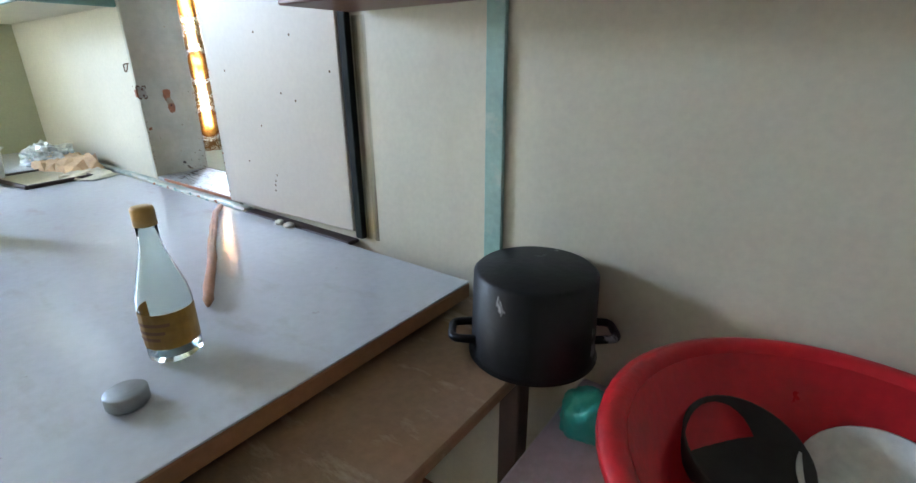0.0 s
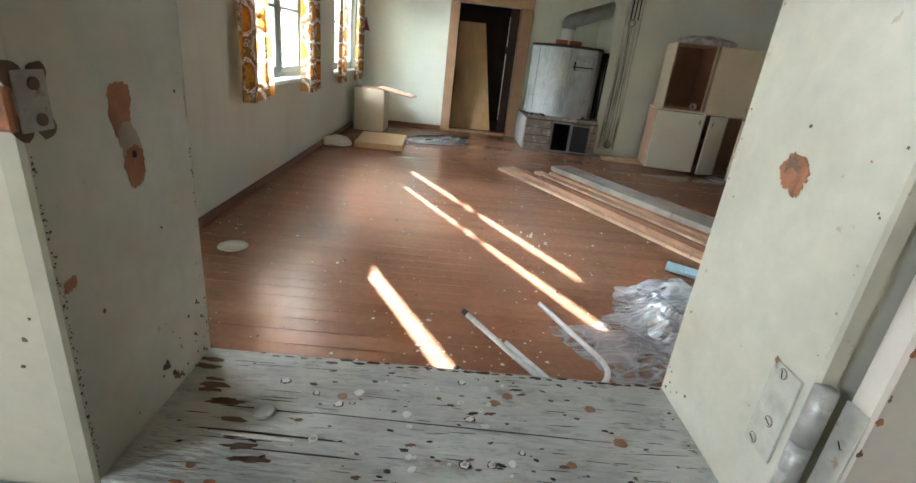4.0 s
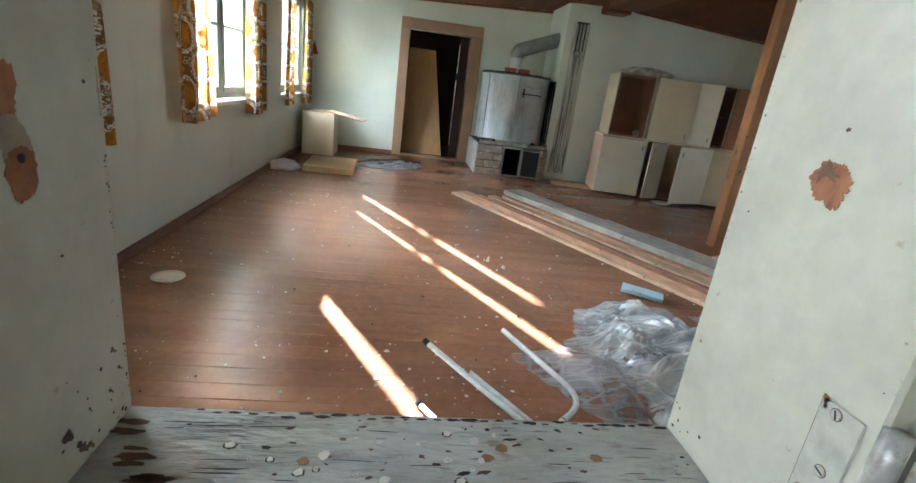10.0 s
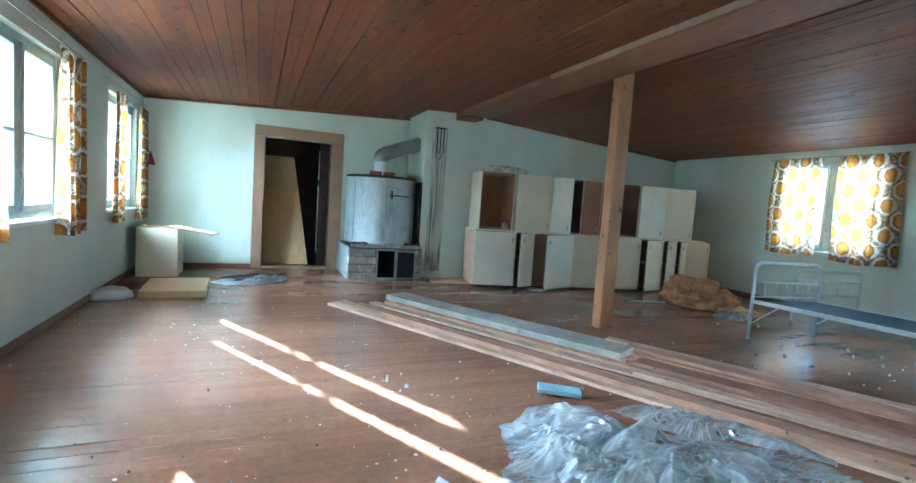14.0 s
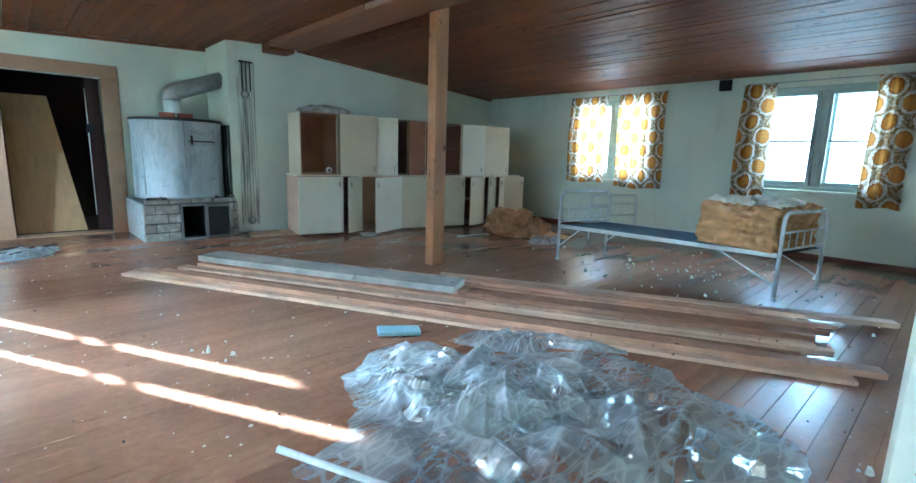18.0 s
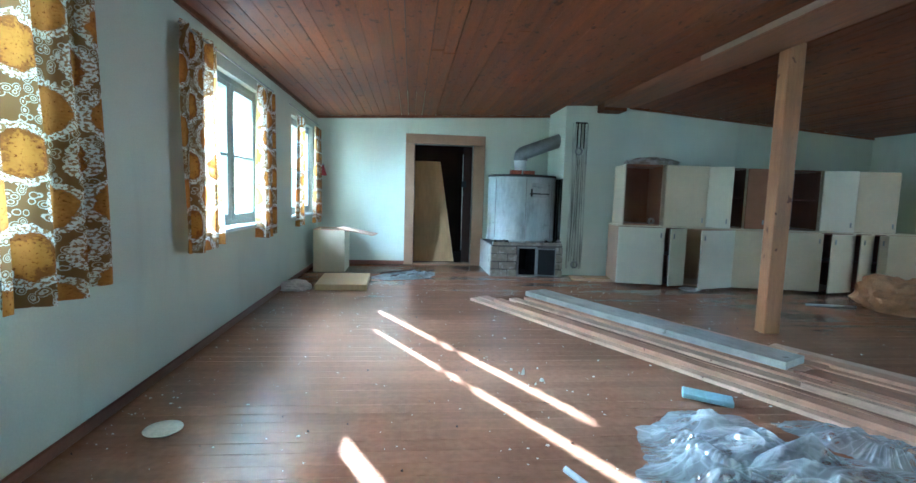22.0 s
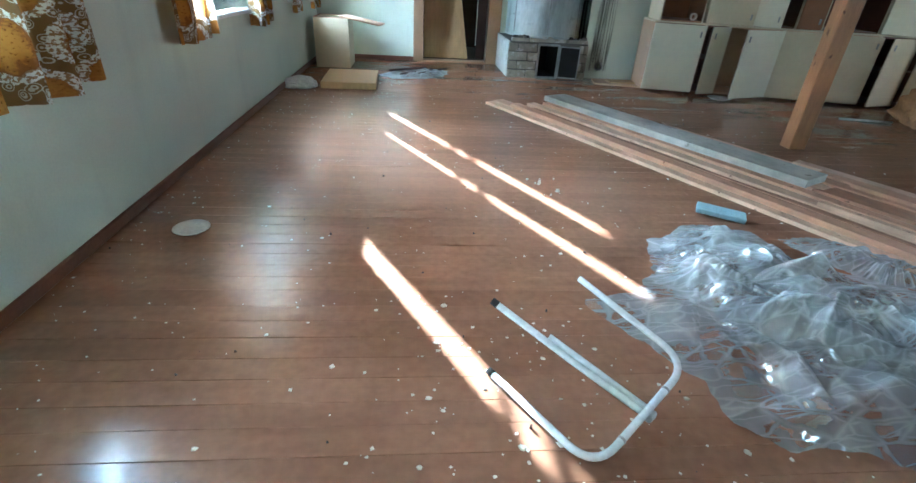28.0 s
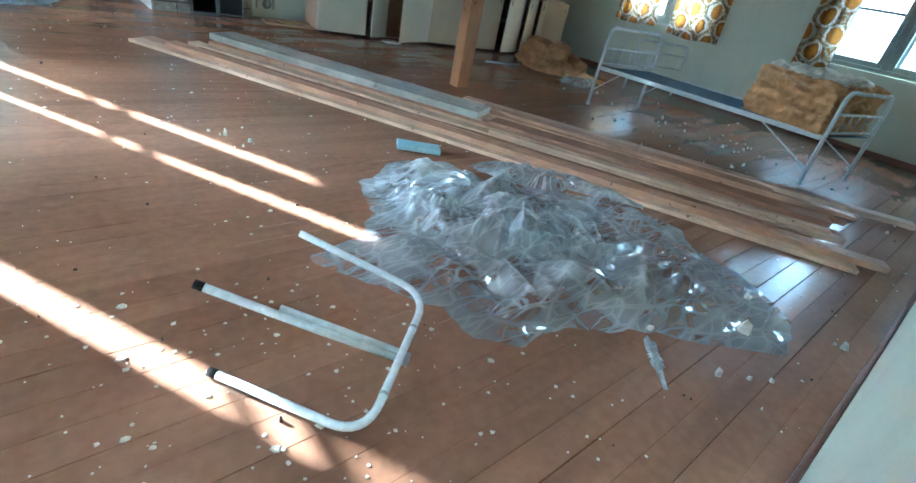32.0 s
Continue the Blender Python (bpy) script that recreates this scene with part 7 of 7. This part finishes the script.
for k in range(30):
    on_sill("stain", 1.30 + 0.54 * k / 29, 0.001 - abs(speck_r.gauss(0, 0.003)), speck_r.uniform(0.001, 0.003), stain_dark, 990 + k, 3.5, 0.3, "dark worn far edge", 0, 0.0003, 0.0001)
for k in range(26):
    on_sill("edge_chip", 1.30 + 0.54 * k / 25 + speck_r.uniform(-0.01, 0.01), -WALL - 0.004 + abs(speck_r.gauss(0, 0.003)), speck_r.uniform(0.0012, 0.0035), (bare_wood, bare_wood, brown_paint, green_paint)[k % 4], 1030 + k, 3.0, 0.3, "chipped front edge", 0, 0.0004, 0.0003)
part("front_edge", box(1.29, HATCH_R - 0.004, -WALL - 0.0085, -WALL - 0.0062, SILL - 0.012, SILL - 0.0005, 0.0008), bare_wood, hatch, "bare reddish wood along the front edge")
lid2 = thing("bottle_cap", lathe([(0, 0.0025), (0.010, 0.0025), (0.0115, 0.004), (0.0125, 0.0025), (0.013, 0.0), (0, 0.0)], 24), zinc, "flat grey metal cap on the hatch sill", "cap", smooth=True)
lid2.matrix_world = pose(1.342, -0.110, SILL + 0.001)
hook = thing("wall_hook", tube(rounded([(1.182, -WALL - 0.0005, 1.228), (1.182, -WALL - 0.02, 1.226), (1.20, -WALL - 0.026, 1.195), (1.213, -WALL - 0.022, 1.205), (1.212, -WALL - 0.016, 1.225)], 0.006, 4), 0.0022, 8), rust, "rusty bent wire hook in the wall", "hook", smooth=True)
for k in range(13):
    hx, hz = rr_.uniform(0.03, 0.57), rr_.uniform(SILL + 0.02, 1.5)
    part("nail_head", xf(cyl(0.0032, 0.0032, 0, 0.0008, 10), pose(hx, -0.0302, hz, 90)), rust, leaf)
for k in range(6):
    b = blot([(0, 0, rr_.uniform(0.002, 0.005))], 300 + k, 0.4, 16, 0.0006)
    moved(b, pose(0, 0, 0, 0, 0, -90))
    moved(b, Matrix.Translation((0.004 + 0.003 * rr_.random(), -0.0308, SILL + 0.04 + k * 0.13)))
    part("paint_chip", b, bare_wood, leaf)
for k in range(9):
    b = moved(blot([(0, 0, rr_.uniform(0.004, 0.008)), (0.012, 0, 0.004)], 340 + k, 0.35, 18, 0.0006), pose(0, 0, 0, 0, 0, 90))
    moved(b, Matrix.Translation((HATCH_L + 0.05 + k * 0.062, -0.2527, SILL - 0.02 + rr_.uniform(-0.008, 0.006))))
    part("paint_chip", b, (bare_wood, green_paint)[k % 2], hatch)

for k in range(16):
    b = moved(blot([(0, 0, rr_.uniform(0.0008, 0.002))], 1100 + k, 0.4, 14, 0.0005), pose(0, 0, 0, 0, 0, -90))
    moved(b, Matrix.Translation((HATCH_L - 0.02 - abs(rr_.gauss(0, 0.05)), -WALL - 0.0003, rr_.uniform(SILL + 0.02, 1.3))))
    part("paint_chip", b, (rust, tan_wood, dark_wood)[k % 3], hatch, "small chip in the wall paint")
for k in range(22):
    b = moved(blot([(0, 0, rr_.uniform(0.001, 0.0028)), (0.0, 0.004, 0.001)], 1130 + k, 0.3, 16, 0.0006), pose(0, 0, 0, 0, 0, -90))
    moved(b, Matrix.Translation((0.0015 + abs(rr_.gauss(0, 0.002)), -0.0306, SILL + 0.02 + 0.036 * k + rr_.uniform(-0.01, 0.01))))
    part("paint_chip", b, (bare_wood, rust)[k % 2], leaf, "brown chip along the door edge")

# ---- litter on the floor ----
def litter(name, n, place_at, size, material, label, seed, lump=False):
    r = random.Random(seed)
    bm = bmesh.new()
    for _ in range(n):
        x, y = place_at(r)
        s = r.uniform(*size) * (0.5 + r.random() ** 2)
        h = s * (r.uniform(0.5, 0.9) if lump else 0.10) + 0.0006
        k = r.randint(4, 6)
        a0 = r.uniform(0, 6.28)
        base = [(x + s * r.uniform(0.5, 1) * math.cos(a0 + 2 * math.pi * i / k), y + s * r.uniform(0.4, 1) * math.sin(a0 + 2 * math.pi * i / k)) for i in range(k)]
        lo = [bm.verts.new((px, py, 0.0003)) for px, py in base]
        hi = [bm.verts.new((x + (px - x) * 0.7, y + (py - y) * 0.7, h + r.uniform(0, h))) for px, py in base]
        bm.faces.new(hi)
        for i in range(k):
            bm.faces.new((lo[i], lo[(i + 1) % k], hi[(i + 1) % k], hi[i]))
    return thing(name, bm, material, label, "litter", kind="stuff")


def all_floor(r):
    return r.uniform(0.05, 5.5), r.uniform(0.05, 6.2)


def by_wall(r):
    return 0.03 + abs(r.gauss(0, 0.25)), r.uniform(0.2, 6.5)


def by_chair(r):
    return min(4, max(0.1, r.gauss(1.85, 0.4))), max(0.05, r.gauss(0.85, 0.4))


def under_bed(r):
    return min(8.2, max(4.8, r.gauss(6.2, 0.6))), min(3.8, max(0.3, r.gauss(1.5, 0.7)))


flake = mat("paint_flake", (0.74, 0.68, 0.56), 0.7, vary=0.2, scale=30)
litter("paint_flakes", 900, all_floor, (0.003, 0.011), flake, "pale paint flakes scattered on the floor", 41)
litter("paint_flakes", 200, by_wall, (0.002, 0.008), flake, "pale paint flakes along the wall", 42)
litter("paint_flakes", 190, by_chair, (0.004, 0.012), flake, "pale paint flakes round the chair frame", 43)
litter("dark_crumbs", 160, all_floor, (0.003, 0.010), dark_wood, "dark crumbs on the floor", 44, True)
litter("insulation_crumbs", 110, under_bed, (0.006, 0.022), wool_white, "white insulation crumbs under the bed", 45, True)
litter("insulation_crumbs", 9, lambda r: (r.gauss(2.2, 0.08), r.gauss(2.65, 0.1)), (0.006, 0.02), wool_white, "white crumbs on the floor", 46, True)
litter("insulation_crumbs", 12, lambda r: (r.gauss(3.5, 0.3), r.gauss(0.3, 0.1)), (0.010, 0.03), flake, "crumbs on the floor", 47, True)
# ---- light from the windows ----
for (a, b_), p, dy, wide in zip(LEFT_WINDOWS, (12, 41, 17), (1.3, 0.9, 0.8), (1.6, 1.5, 1.5)):
    c_ = (a + b_) / 2
    window_light("window_glow", look((-1.35, c_ + dy, 2.25), (0.8, c_ - dy / 2, 0.5)), wide, wide * 0.77, p)
for (a, b_), p in zip(RIGHT_WINDOWS, (4.5, 12)):
    window_light("window_glow", look((RX + 0.75, (a + b_) / 2, 1.55), (RX - 3.0, (a + b_) / 2 + 0.4, 1.05)), b_ - a + 0.3, 1.3, p)
window_light("window_glow", look((-0.8, -1.75, 2.0), (1.8, -0.75, 0.75)), 0.6, 0.7, 2.9)
